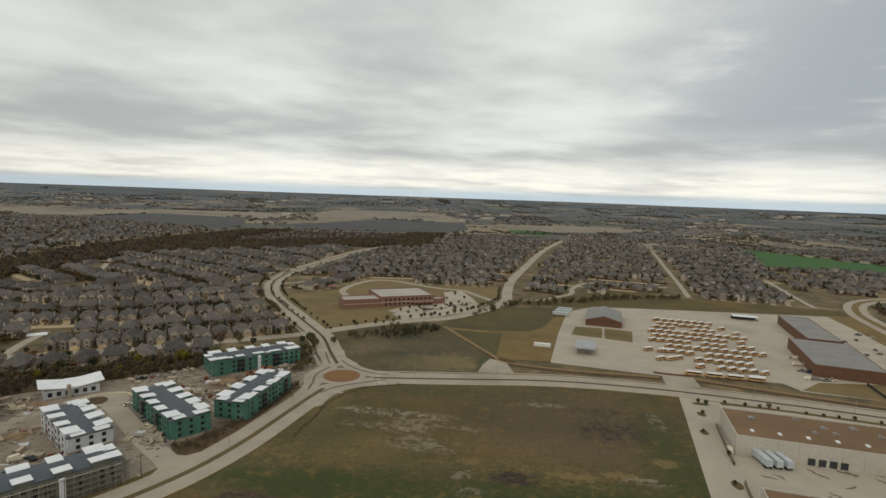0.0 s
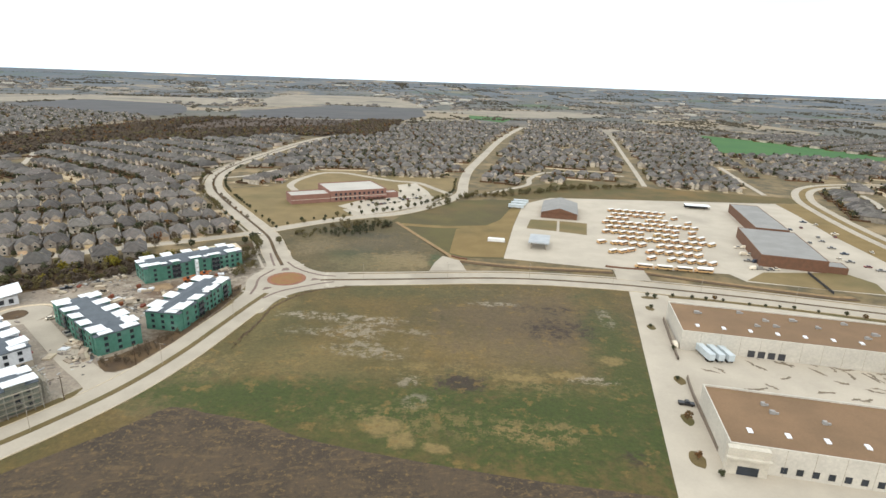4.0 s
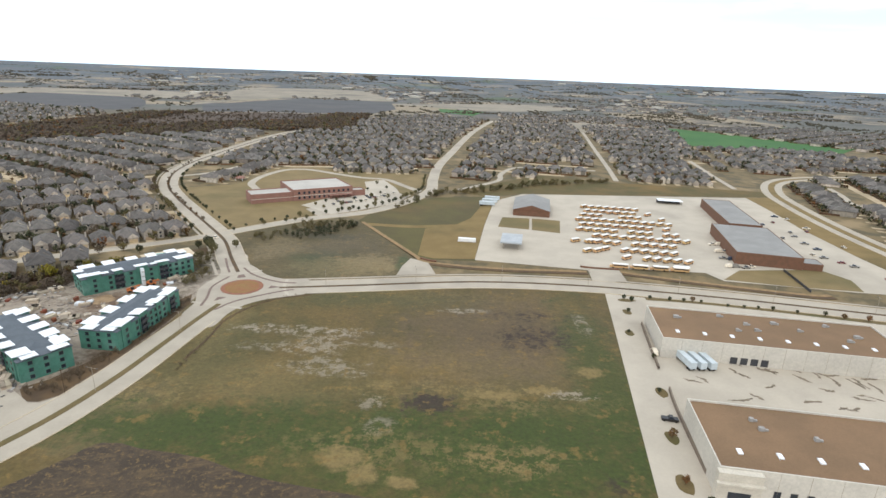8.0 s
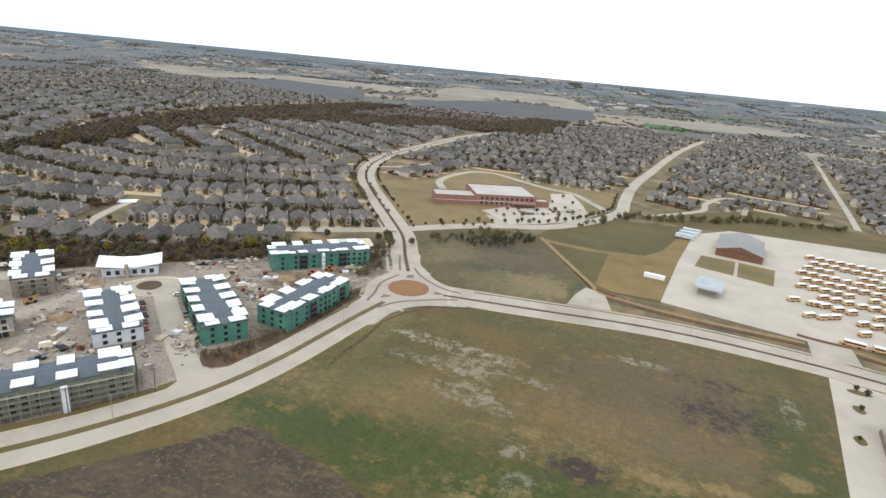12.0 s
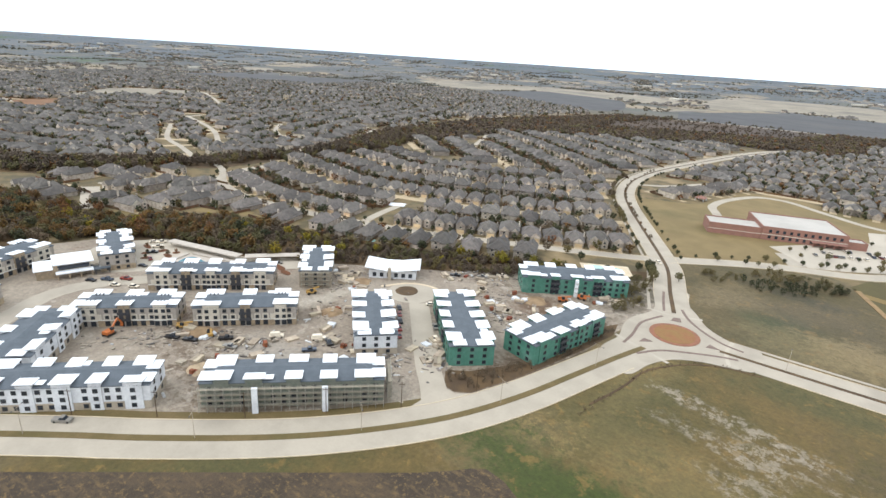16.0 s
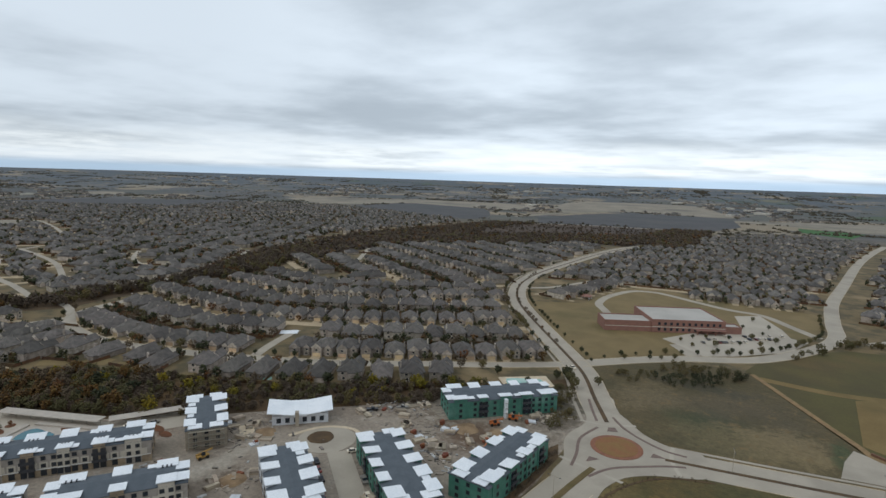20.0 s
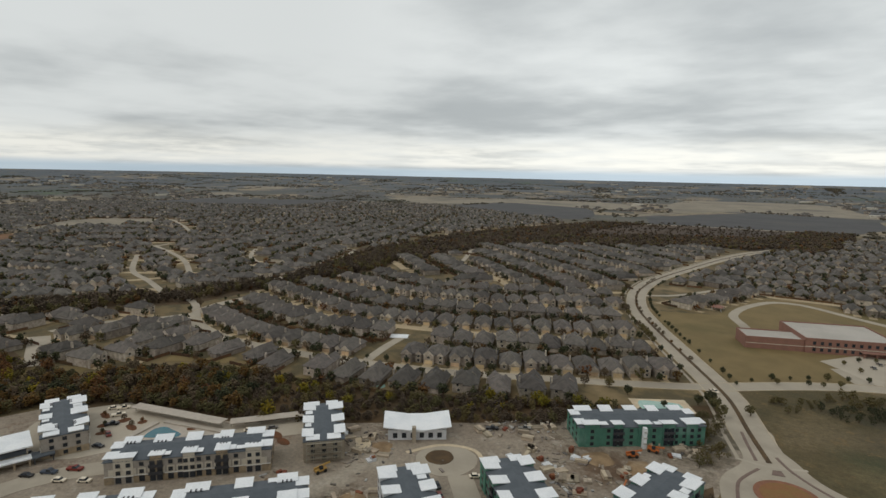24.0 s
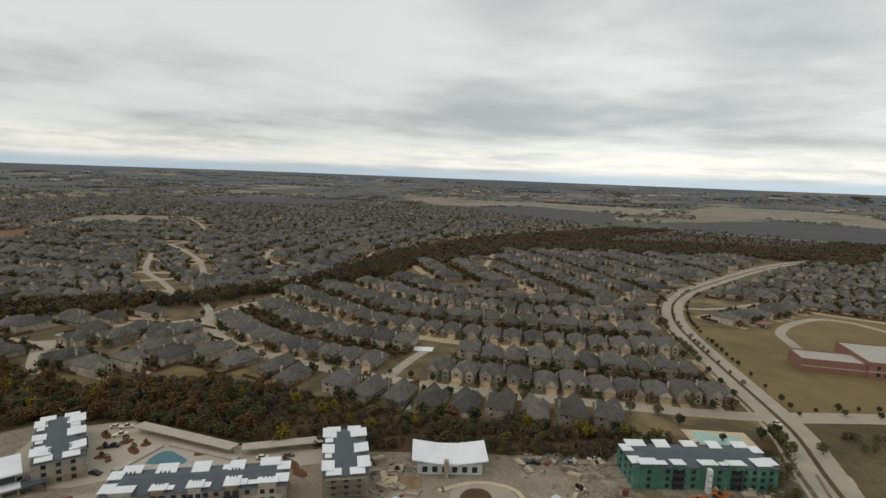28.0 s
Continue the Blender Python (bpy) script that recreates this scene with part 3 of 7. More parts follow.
OLIVE_T, GREEN_T, PALE_T, BURNT_T, TAN_T = (0.058, 0.056, 0.017), (0.037, 0.050, 0.006), (0.25, 0.205, 0.145), (0.034, 0.022, 0.014), (0.185, 0.128, 0.046)
FIELD = pasture("autumn_pasture", [(0.100, 0.077, 0.025), (0.068, 0.060, 0.018), (0.150, 0.108, 0.034), (0.046, 0.043, 0.014)], [
    (-150, 92, 14, 34, 0.7, 0.7, OLIVE_T, False), (-205, 22, 24, 40, 0.7, 0.7, (0.10, 0.078, 0.035), False), (-10, 138, 62, 18, 0.7, 0.75, GREEN_T, False), (36, 150, 34, 26, 0.7, 0.7, GREEN_T, False),
    (-70, 175, 30, 14, 0.7, 0.6, TAN_T, False), (10, 195, 45, 14, 0.8, 0.45, TAN_T, False), (-20, 262, 60, 9, 0.6, 0.5, TAN_T, True), (-98, 222, 9, 26, 0.6, 0.7, TAN_T, False), (-105, 150, 14, 20, 0.6, 0.7, (0.15, 0.105, 0.05), False),
    (30, 225, 48, 42, 0.8, 0.65, (0.098, 0.066, 0.038), False), (-40, 258, 45, 12, 0.7, 0.6, OLIVE_T, False), (-92, 190, 16, 40, 0.7, 0.5, OLIVE_T, False),
    (-80, 148, 40, 13, 0.6, 0.9, GREEN_T, False), (-25, 150, 40, 14, 0.7, 0.7, GREEN_T, False), (28, 145, 45, 20, 0.7, 0.8, GREEN_T, False), (64, 195, 12, 60, 0.7, 0.75, GREEN_T, False), (-45, 172, 28, 10, 0.7, 0.4, OLIVE_T, False),
    (39, 177, 7, 3, 0.4, 0.9, TAN_T, False), (22, 173, 9, 3, 0.4, 0.85, TAN_T, False), (-28, 136, 7, 4, 0.4, 0.8, TAN_T, False), (-20, 130, 4, 4, 0.4, 0.8, TAN_T, False), (22, 138, 16, 6, 0.5, 0.8, TAN_T, True), (-9, 127, 4, 2.5, 0.4, 0.9, TAN_T, False), (-19, 153, 5, 4, 0.4, 0.5, PALE_T, True), (-20, 177, 5, 3, 0.4, 0.6, TAN_T, False), (59, 191, 5, 4, 0.4, 0.8, TAN_T, False),
    (10, 172, 40, 9, 0.5, 0.6, TAN_T, True), (-15, 140, 30, 10, 0.5, 0.5, TAN_T, True), (-95, 166, 16, 10, 0.5, 0.6, TAN_T, True),
    (-57, 219, 22, 5, 0.35, 0.85, PALE_T, True), (-66, 203, 15, 4, 0.4, 0.6, PALE_T, True), (-50, 207, 11, 10, 0.4, 0.75, PALE_T, True), (-43, 189, 14, 7, 0.35, 0.7, PALE_T, True), (-26, 208, 7, 3, 0.4, 0.5, PALE_T, True), (10, 246, 12, 2.5, 0.35, 0.8, PALE_T, True), (-78, 221, 10, 3, 0.35, 0.8, PALE_T, True),
    (46, 175, 9, 3, 0.3, 0.8, PALE_T, True), (-24, 165, 6, 4, 0.3, 0.6, PALE_T, True), (66, 236, 3, 13, 0.3, 0.7, PALE_T, True),
    (-1, 166, 6, 4, 0.5, 0.85, BURNT_T, False), (-1, 166, 10, 6, 0.4, 0.95, BURNT_T, True), (40, 221, 10, 7, 0.6, 0.5, BURNT_T, False), (40, 221, 17, 13, 0.5, 0.9, BURNT_T, True), (44, 243, 18, 5, 0.5, 0.75, BURNT_T, True), (52, 128, 6, 4, 0.4, 0.7, BURNT_T, True)])
MEADOW2 = pasture("roundabout_meadow", [(0.088, 0.074, 0.034), (0.062, 0.056, 0.024), (0.145, 0.108, 0.048), (0.042, 0.038, 0.018)], [(-108, 318, 7, 18, 0.5, 0.7, (0.15, 0.11, 0.055), True), (-84, 316, 14, 9, 0.6, 0.6, (0.05, 0.055, 0.02), False), (-36, 306, 12, 8, 0.5, 0.8, (0.17, 0.122, 0.05), False), (-80, 362, 20, 7, 0.6, 0.7, (0.04, 0.036, 0.02), False), 
    (-70, 308, 16, 22, 0.6, 0.7, (0.045, 0.05, 0.02), False), (-44, 312, 18, 14, 0.5, 0.8, (0.185, 0.135, 0.065), False), (-24, 312, 4, 14, 0.4, 0.8, (0.045, 0.06, 0.02), False), (-66, 345, 30, 20, 0.7, 0.5, (0.095, 0.072, 0.042), False), (-60, 300, 26, 14, 0.6, 0.6, (0.17, 0.125, 0.055), False), (-105, 335, 14, 20, 0.6, 0.6, (0.15, 0.11, 0.055), False), (-90, 362, 26, 6, 0.5, 0.7, (0.05, 0.045, 0.02), True)])
PLOUGH = plough_material()
BROWN_T, GREY_T, DUST_T = (0.10, 0.065, 0.038), (0.30, 0.27, 0.23), (0.37, 0.32, 0.25)
SITE = pasture("trampled_site_earth", [(0.29, 0.238, 0.18), (0.23, 0.182, 0.135), (0.37, 0.32, 0.26), (0.14, 0.102, 0.07)], [
    (-157, 240, 13, 12, 0.6, 0.95, (0.115, 0.068, 0.038), False), (-178, 190, 6, 9, 0.5, 0.8, (0.075, 0.045, 0.03), True), (-215, 160, 9, 6, 0.6, 0.8, BROWN_T, True), (-226, 165, 5, 22, 0.6, 0.7, DUST_T, False),
    (-246, 203, 14, 9, 0.7, 0.6, BROWN_T, True), (-195, 245, 34, 9, 0.6, 0.7, BROWN_T, True), (-130, 180, 10, 22, 0.6, 0.85, BROWN_T, False), (-128, 215, 8, 30, 0.6, 0.9, BROWN_T, False), (-139, 290, 13, 26, 0.6, 0.9, (0.075, 0.06, 0.035), False),
    (-150, 138, 16, 10, 0.6, 0.5, DUST_T, True), (-215, 105, 36, 15, 0.6, 0.7, BROWN_T, True), (-190, 120, 22, 10, 0.6, 0.5, GREY_T, False), (-240, 110, 16, 8, 0.6, 0.6, (0.13, 0.07, 0.045), True), (-270, 165, 9, 6, 0.5, 0.8, (0.16, 0.085, 0.05), True),
    (-180, 92, 30, 9, 0.6, 0.7, BROWN_T, True), (-160, 92, 9, 22, 0.6, 0.7, (0.11, 0.075, 0.042), False), (-225, 30, 22, 14, 0.6, 0.7, BROWN_T, False), (-330, 98, 24, 16, 0.6, 0.6, (0.13, 0.07, 0.042), True)], 0.09, False)

sheet("field", [(-420, -250), (-250, -25), (-160, 80), (-125, 150), (-108, 235), (-85, 262), (-43, 272), (37, 284), (90, 282), (62, 115), (30, -60), (-60, -260)], 0.06, FIELD, "autumn pasture with green, tan and scraped patches")
plot = [(-420, -260)] + [tuple(p) for p in smooth(V2([(-240, -30), (-178, 45), (-142, 88), (-112, 124), (-101, 139), (-88, 137), (-69, 134), (-46, 126), (8, 117), (63, 112)]), 5)] + [(40, -60), (-40, -300)]
sheet("weedy_plot", plot, 0.12, PLOUGH, "dark weedy plot with faint furrows")
sheet("meadow", [(-92, 280), (-112, 300), (-133, 340), (-148, 362), (-99, 406), (-63, 406), (-14, 322), (-28, 290)], 0.06, MEADOW2, "rough brown meadow beside the roundabout")
sheet("grass_triangle", [(-66, 408), (-17, 322), (20, 322), (50, 480), (45, 515), (-8, 500), (-40, 470), (-58, 440)], 0.06, DARKGRASS, "dark green grass between road and depot")
dry = MB()
ribbon(dry, smooth(V2([(-58, 399), (-25, 397), (8, 404)]), 4), -4, 3, 0.05, 0.085)
dry.prism([(-16, 330), (-6, 324), (19.8, 326), (30.8, 409), (44.5, 495), (36, 490), (21, 428), (10, 408), (-14, 392)], 0.05, 0.11)
structure("dry_grass", dry, DRYGRASS, "tan dormant grass strips beside the depot", "ground")
sheet("dry_strip", [(40, 512), (75, 532), (262, 552), (340, 562), (340, 590), (262, 602), (190, 612), (110, 640), (60, 590), (10, 530)], 0.06, MEADOW, "brown dry strip behind the bus yard")
sheet("school_lawn", [(-147, 366), (-198, 430), (-230, 476), (-247, 502), (-217, 517), (-202, 528), (-201, 556), (-194, 628), (-150, 636), (-70, 612), (-22, 618), (-21, 560), (-35, 490), (-68, 440), (-105, 414)], 0.06, LAWN, "tan dormant school lawn")
sheet("construction_ground", [(-132, 150), (-152, 112), (-183, 74), (-215, 37), (-290, -60), (-345, -40), (-372, 30), (-372, 72), (-366, 110), (-330, 139), (-283, 166), (-254, 198), (-212, 240), (-192, 266), (-152, 306), (-136, 322), (-122, 290), (-122, 262), (-121, 220), (-125, 180)], 0.06, SITE, "trampled bare earth of a building site")
sheet("road_bank", [(-130, 163), (-126, 182), (-123.8, 201), (-121.8, 222), (-121, 243), (-125, 254), (-128, 246), (-126, 228), (-126.5, 205), (-133, 188), (-140, 172), (-146, 166), (-139, 158.5), (-134, 158.5)], 0.12, MULCH, "dark earth bank above the road")
sheet("far_creek_ground", [(-345, -40), (-520, -40), (-520, 60), (-420, 70), (-372, 72), (-372, 30)], 0.10, WOODGROUND, "leaf-strewn creek bank")
sheet("creek_ground", [(-136, 322), (-152, 306), (-192, 266), (-212, 240), (-254, 198), (-283, 166), (-330, 139), (-366, 110), (-420, 70), (-500, 60), (-520, 110), (-440, 116), (-392, 132), (-381, 160), (-357, 188), (-319, 206), (-266, 232), (-222, 268), (-178, 300), (-148, 330)], 0.10, WOODGROUND, "leaf-strewn creek bank")
sheet("creek_wood_ground", [(-700, 60), (-600, 120), (-585, 195), (-572, 235), (-566, 315), (-584, 392), (-640, 485), (-700, 560), (-660, 640), (-600, 560), (-545, 470), (-530, 400), (-530, 300), (-520, 240), (-540, 200), (-560, 110), (-620, 40)], 0.06, WOODGROUND, "leaf-strewn ground of a creek wood")
sheet("depot_yard", [(20, 326), (31, 409), (45, 495), (75, 530), (255, 548), (306, 553), (300, 500), (289, 430), (284, 360), (284, 287), (235, 292), (165, 303), (160, 316), (105, 318), (88, 313), (20, 324)], 0.14, YARD_CONC, "pale concrete bus yard", "yard")
sheet("depot_lawn", [(166, 305), (184, 323), (238, 330), (246, 312), (240, 293), (205, 297)], 0.20, LAWN, "tan lawn before the brick depot")
sheet("east_verge", [(284, 292), (284, 360), (289, 430), (300, 500), (306, 553), (340, 560), (326, 500), (312, 430), (307, 360), (306, 292)], 0.10, DRYGRASS, "tan grass verge of the east road")
for i, q in enumerate(([(47, 435), (69, 434), (64, 400), (41, 405)], [(71, 434), (93, 430), (86, 393), (66, 399)])):
    sheet("lawn_island", q, 0.20, LAWN, "tan lawn island in the yard")
sheet("warehouse_yard", [(88, 276), (82, 240), (60, 112), (40, 0), (360, -60), (330, 228), (260, 243), (180, 258)], 0.14, YARD_CONC, "stained concrete yard round the warehouses", "yard")
sheet("school_parking", [(-121, 450), (-105, 437), (-91, 423), (-74, 436), (-43, 470), (-32, 506), (-43, 511), (-49, 535), (-66, 577), (-84, 562), (-77, 527), (-101, 488)], 0.17, YARD_CONC, "pale concrete school car park", "car park")
drv = MB()
ribbon(drv, smooth(V2([(-168, 490), (-180, 511), (-192, 535), (-193, 572), (-182, 612), (-165, 622), (-150, 619), (-120, 601), (-90, 585), (-64, 579), (-43, 550), (-25, 524)]), 5), -3.6, 3.6, 0.05, 0.14)
ribbon(drv, smooth(V2([(-90, 410), (-99, 425), (-110, 441)]), 5), -5, 5, 0.05, 0.16)
ribbon(drv, smooth(V2([(-660, 1338), (-590, 1356), (-482, 1411), (-372, 1434), (-277, 1480), (-200, 1492), (-130, 1535), (-60, 1610)]), 8), -5, 5, 0.25, 0.45)
structure("school_drive", drv, CONCRETE, "pale concrete drive round the school", "road")
sheet("fallow_field", [(-600, 1375), (-482, 1425), (-372, 1447), (-277, 1494), (-205, 1506), (-160, 1720), (-215, 2090), (-405, 2137), (-558, 2124), (-641, 1863), (-695, 1590)], 0.3, FALLOW, "dark fallow field", "field")
LOW_FALLOW = [(-602, 1032), (-613, 1279), (-590, 1342), (-509, 1395), (-369, 1420), (-302, 1440), (-306, 1387), (-317, 1210), (-475, 1108), (-543, 1015)]
sheet("fallow_strip", LOW_FALLOW, 0.3, material("weedy_fallow", [(0.075, 0.058, 0.048), (0.058, 0.048, 0.043), (0.09, 0.066, 0.046)], 0.01, 0.95, 0.1, 0.0), "dark fallow strip between wood and track", "field")
sheet("crop_field", [(432, 1020), (540, 1390), (660, 1275), (790, 1080), (700, 985)], 0.3, CROP, "bright green winter crop", "field")
sheet("pasture_strip", [(-31, 1830), (111, 1755), (68, 1565), (-28, 1674)], 0.3, CROP, "thin green winter pasture", "field")


def far_field(name, pts, mat, label):
    """A field laid over the far land, following its lift."""
    mb = MB()
    cx, cy = sum(p[0] for p in pts) / len(pts), sum(p[1] for p in pts) / len(pts)
    ring_ = [Vector(p) for p in smooth(V2(pts), 60.0, True)]
    for a, b in zip(ring_, ring_[1:] + ring_[:1]):
        mb.face([(q[0], q[1], rise(math.hypot(q[0], q[1])) + 0.5) for q in ((cx, cy), a, b)])
    structure(name, mb, mat, label, "field")


PALETAN = material("pale_stubble", [(0.27, 0.228, 0.168), (0.215, 0.18, 0.132), (0.15, 0.13, 0.098)], 0.012, 0.95, 0.06, 0.0, stain=0.4, earthy=False, grain=0.8)
FALLOW_WEST = [(-1341, 1484), (-1377, 1849), (-1184, 1960), (-987, 1805), (-800, 1480), (-790, 1330), (-995, 1350)]
TAN_WEST = [(-2050, 1788), (-1942, 1940), (-1700, 1948), (-1478, 2190), (-1024, 2274), (-864, 1924), (-987, 1830), (-1200, 1990), (-1400, 1880), (-1430, 1600), (-1610, 1552)]
TAN_NORTH = [(-924, 2359), (-954, 2900), (-475, 3000), (-310, 2570), (-218, 2150), (-452, 2190), (-595, 2180), (-700, 1900), (-780, 2000)]
TAN_EAST = [(-199, 2037), (324, 2284), (485, 2092), (148, 1776), (0, 1860)]
SCHOOL_WEST = [(-1223, 257), (-1317, 318), (-1401, 369), (-1354, 515), (-1218, 483), (-1232, 375)]
LOT_WEST = [(-1149, 170), (-1172, 243), (-1041, 218), (-1046, 183)]
GREY_WEST = [(-2036, 641), (-2104, 973), (-1935, 1207), (-1758, 1450), (-1583, 992), (-1774, 788)]
far_field("fallow_field", FALLOW_WEST, FALLOW, "dark fallow field beyond the wood")
far_field("stubble_field", TAN_WEST, PALETAN, "long pale stubble field")
far_field("stubble_field", TAN_NORTH, PALETAN, "pale stubble field behind the fallow")
far_field("stubble_field", TAN_EAST, PALETAN, "pale stubble field towards the horizon")
far_field("stubble_field", [(-2622, 1208), (-2559, 1331), (-2314, 1218), (-2414, 1114)], PALETAN, "small far stubble field")
far_field("stubble_field", [(-3029, 1623), (-2841, 1798), (-2484, 1575), (-2597, 1454)], PALETAN, "far stubble field before the horizon")
far_field("stubble_field", [(-740, 1745), (-700, 2050), (-720, 1600), (-760, 1560)], PALETAN, "narrow stubble strip beside the fallow")
far_field("grey_field", GREY_WEST, FALLOW, "flat grey ploughed field")
far_field("school_ground", SCHOOL_WEST, PALETAN, "tan school ground among the houses")
far_field("bare_lot", LOT_WEST, material("red_earth_lot", [(0.20, 0.125, 0.08), (0.16, 0.10, 0.065)], 0.03, 0.95, 0.3, 0.0), "red-brown bare lot among the houses")
far_field("building_lots", [(196, 1351), (365, 1470), (462, 1450), (378, 1250), (219, 1190)], PALETAN, "pale cleared building lots")
woodfar = [(-640, 520), (-592, 508), (-553, 570), (-583, 670), (-580, 722), (-531, 806), (-461, 861), (-371, 970), (-322, 1010), (-252, 1000), (-192, 1045), (-190, 1330), (-205, 1470), (-290, 1455), (-300, 1390), (-312, 1215), (-470, 1110), (-545, 1018), (-600, 1030), (-612, 1275), (-590, 1335), (-640, 1335), (-690, 1290), (-705, 1190), (-712, 1060), (-725, 900), (-725, 780), (-695, 660), (-680, 575)]
sheet("far_wood_ground", woodfar, 0.2, material("far_litter", [(0.07, 0.056, 0.044), (0.06, 0.048, 0.038)], 0.02, 0.95, 0.2, 0.0), "brown floor of a far wood")
NO_HOUSES = [[(-522, 120), (-510, 147), (-432, 127), (-438, 104)], [(-205, 296), (-168, 336), (-138, 325), (-145, 296), (-180, 280)], woodfar, LOW_FALLOW, FALLOW_WEST, TAN_WEST, SCHOOL_WEST, LOT_WEST, GREY_WEST]

# ================= roads =================
KERB = material("kerb", [(0.55, 0.52, 0.47), (0.47, 0.44, 0.40)], 0.3, 0.9, 3.0, 0.1)


def divided_road(name, line, half, med, label, median_mat, path=True):
    mb = MB()
    ribbon(mb, line, -half, half, 0.0, 0.22)
    road = structure(name, mb, CONCRETE, label, "road")
    k = MB()
    clear = [p for p in line if (p - Vector(RB)).length > 37]
    for s in (-1, 1):
        ribbon(k, clear, s * half - 0.1, s * half + 0.1, 0.0, 0.34)
    structure("kerb", k, KERB, "pale concrete kerbs along the road", "kerb")
    md = MB()
    ribbon(md, line, -med, med, 0.22, 0.36)
    structure("median", md, median_mat, "planted strip between the carriageways", "median")
    if path:
        w = MB()
        ribbon(w, line, half + 2.0, half + 3.5, 0.0, 0.2)
        structure("pavement", w, CONCRETE, "narrow concrete pavement", "pavement")
    return road


def plain_road(name, line, half, label, walk_side=True, z=0.2):
    mb = MB()
    ribbon(mb, line, -half, half, 0.0, z)
    structure(name, mb, CONCRETE, label, "road")
    if walk_side:
        k = MB()
        for s in (-1, 1):
            ribbon(k, line, s * half - 0.1, s * half + 0.1, 0.0, 0.32)
        structure("kerb", k, KERB, "pale concrete kerbs along the street", "kerb")


divided_road("road_west", MAIN_W, 8.7, 1.25, "pale concrete divided road", BROWNVERGE, False)
divided_road("road_east", MAIN_E, 9.2, 0.9, "pale concrete divided road", MULCH)
divided_road("road_north", NORTH, 8.3, 1.0, "pale concrete divided road", MULCH)
divided_road("road_far_east", EAST, 10.5, 3.2, "pale concrete divided road", DRYGRASS, False)
plain_road("road_loop", LOOP, 5.6, "pale concrete road past the school", z=0.212)
plain_road("collector_street", COLLECTOR, 4.6, "pale concrete residential street", z=0.204)
plain_road("creek_street", FARW, 5.0, "pale concrete street along the creek", z=0.198)
for i, q in enumerate(STREETS):
    plain_road("side_street", smooth(V2(q), 8), 3.0, "pale concrete side street", False, 0.175 + 0.002 * i)
sheet("side_lawn", [(-470, 92), (-456, 114), (-433, 124), (-402, 120), (-404, 102), (-440, 90)], 0.13, LAWN, "tan lawn beside the street end")
sheet("street_court", [(-499, 126), (-494, 137), (-431, 124), (-436, 111)], 0.15, CONCRETE, "pale concrete street end", "road")
site = MB()
ribbon(site, smooth(V2([(-131, 147), (-141, 155), (-152, 162.5), (-167, 174), (-183, 186.5), (-195, 196)]), 4), -4.6, 4.6, 0.05, 0.2)
ribbon(site, smooth(V2([(-268, 38), (-285, 56), (-296, 68), (-300, 80), (-298, 95), (-290, 112)]), 5), -5, 5, 0.05, 0.17)
site.prism([(-129, 163), (-133, 158), (-139, 157.5), (-147, 163), (-149, 156), (-145, 153), (-137.5, 147), (-137, 141), (-140, 132), (-132, 138), (-126, 152)], 0.05, 0.185)
site.prism(blob(-206, 201, 12, 12, 24, 3, 0.03), 0.05, 0.18)
structure("site_road", site, CONCRETE, "dusty concrete drive into the site", "road")

# roundabout
def ring(mb, r0, r1, z0, z1, n=48):
    k = len(mb.v)
    for r in (r0, r1):
        for z in (z0, z1):
            mb.v += [(RB[0] + r * math.cos(2 * math.pi * i / n), RB[1] + r * math.sin(2 * math.pi * i / n), z) for i in range(n)]
    for i in range(n):
        j = (i + 1) % n
        mb.f += [(k + n + i, k + n + j, k + 3 * n + j, k + 3 * n + i), (k + i, k + n + i, k + n + j, k + j), (k + 2 * n + i, k + 2 * n + j, k + 3 * n + j, k + 3 * n + i)]
        mb.m += [0] * 3


rb = MB()
edge = smooth(V2([(-117.8, 227), (-119, 243), (-122, 252), (-124.5, 260), (-124.6, 268), (-122.3, 281), (-126.3, 293), (-135.5, 312), (-121, 318), (-114, 303), (-106.5, 295), (-97.2, 284.6), (-85.2, 279), (-72.9, 279.6), (-68.5, 262), (-77.5, 255.6), (-86.4, 251.1), (-94.9, 243.1), (-99, 232), (-101.5, 218)]), 3.0, True)
rb.prism([tuple(p) for p in reversed(edge)], 0.0, 0.235)
structure("roundabout", rb, CONCRETE, "pale concrete roundabout carriageway", "road")
apron = MB()
ring(apron, 8.6, 10.6, 0.2, 0.38)
structure("apron", apron, PAVER, "red brick apron of the roundabout", "road")
isl = MB()
isl.prism([(RB[0] + 8.6 * math.cos(2 * math.pi * i / 48), RB[1] + 8.6 * math.sin(2 * math.pi * i / 48)) for i in range(48)], 0.2, 0.45)
structure("roundabout_island", isl, material("island_grass", [(0.22, 0.155, 0.085), (0.23, 0.135, 0.085)], 0.2, 0.95, 1.5, 0.3), "round island of dry grass", "island")
PAVER_DULL = material("dull_brick_paver", [(0.185, 0.125, 0.10), (0.15, 0.10, 0.08)], 0.5, 0.85, 6.0, 0.2, earthy=False)
for q in ([(-110.9, 246.5), (-107, 251.2), (-111, 251.2)], [(-90.2, 265), (-85, 267.4), (-90, 268.8)], [(-111.4, 278.1), (-107.3, 280.0), (-109.4, 283.5), (-112, 282)]):
    spl = MB()
    spl.prism(q, 0.2, 0.37)
    structure("splitter_island", spl, PAVER_DULL, "red brick splitter island at the roundabout", "island")
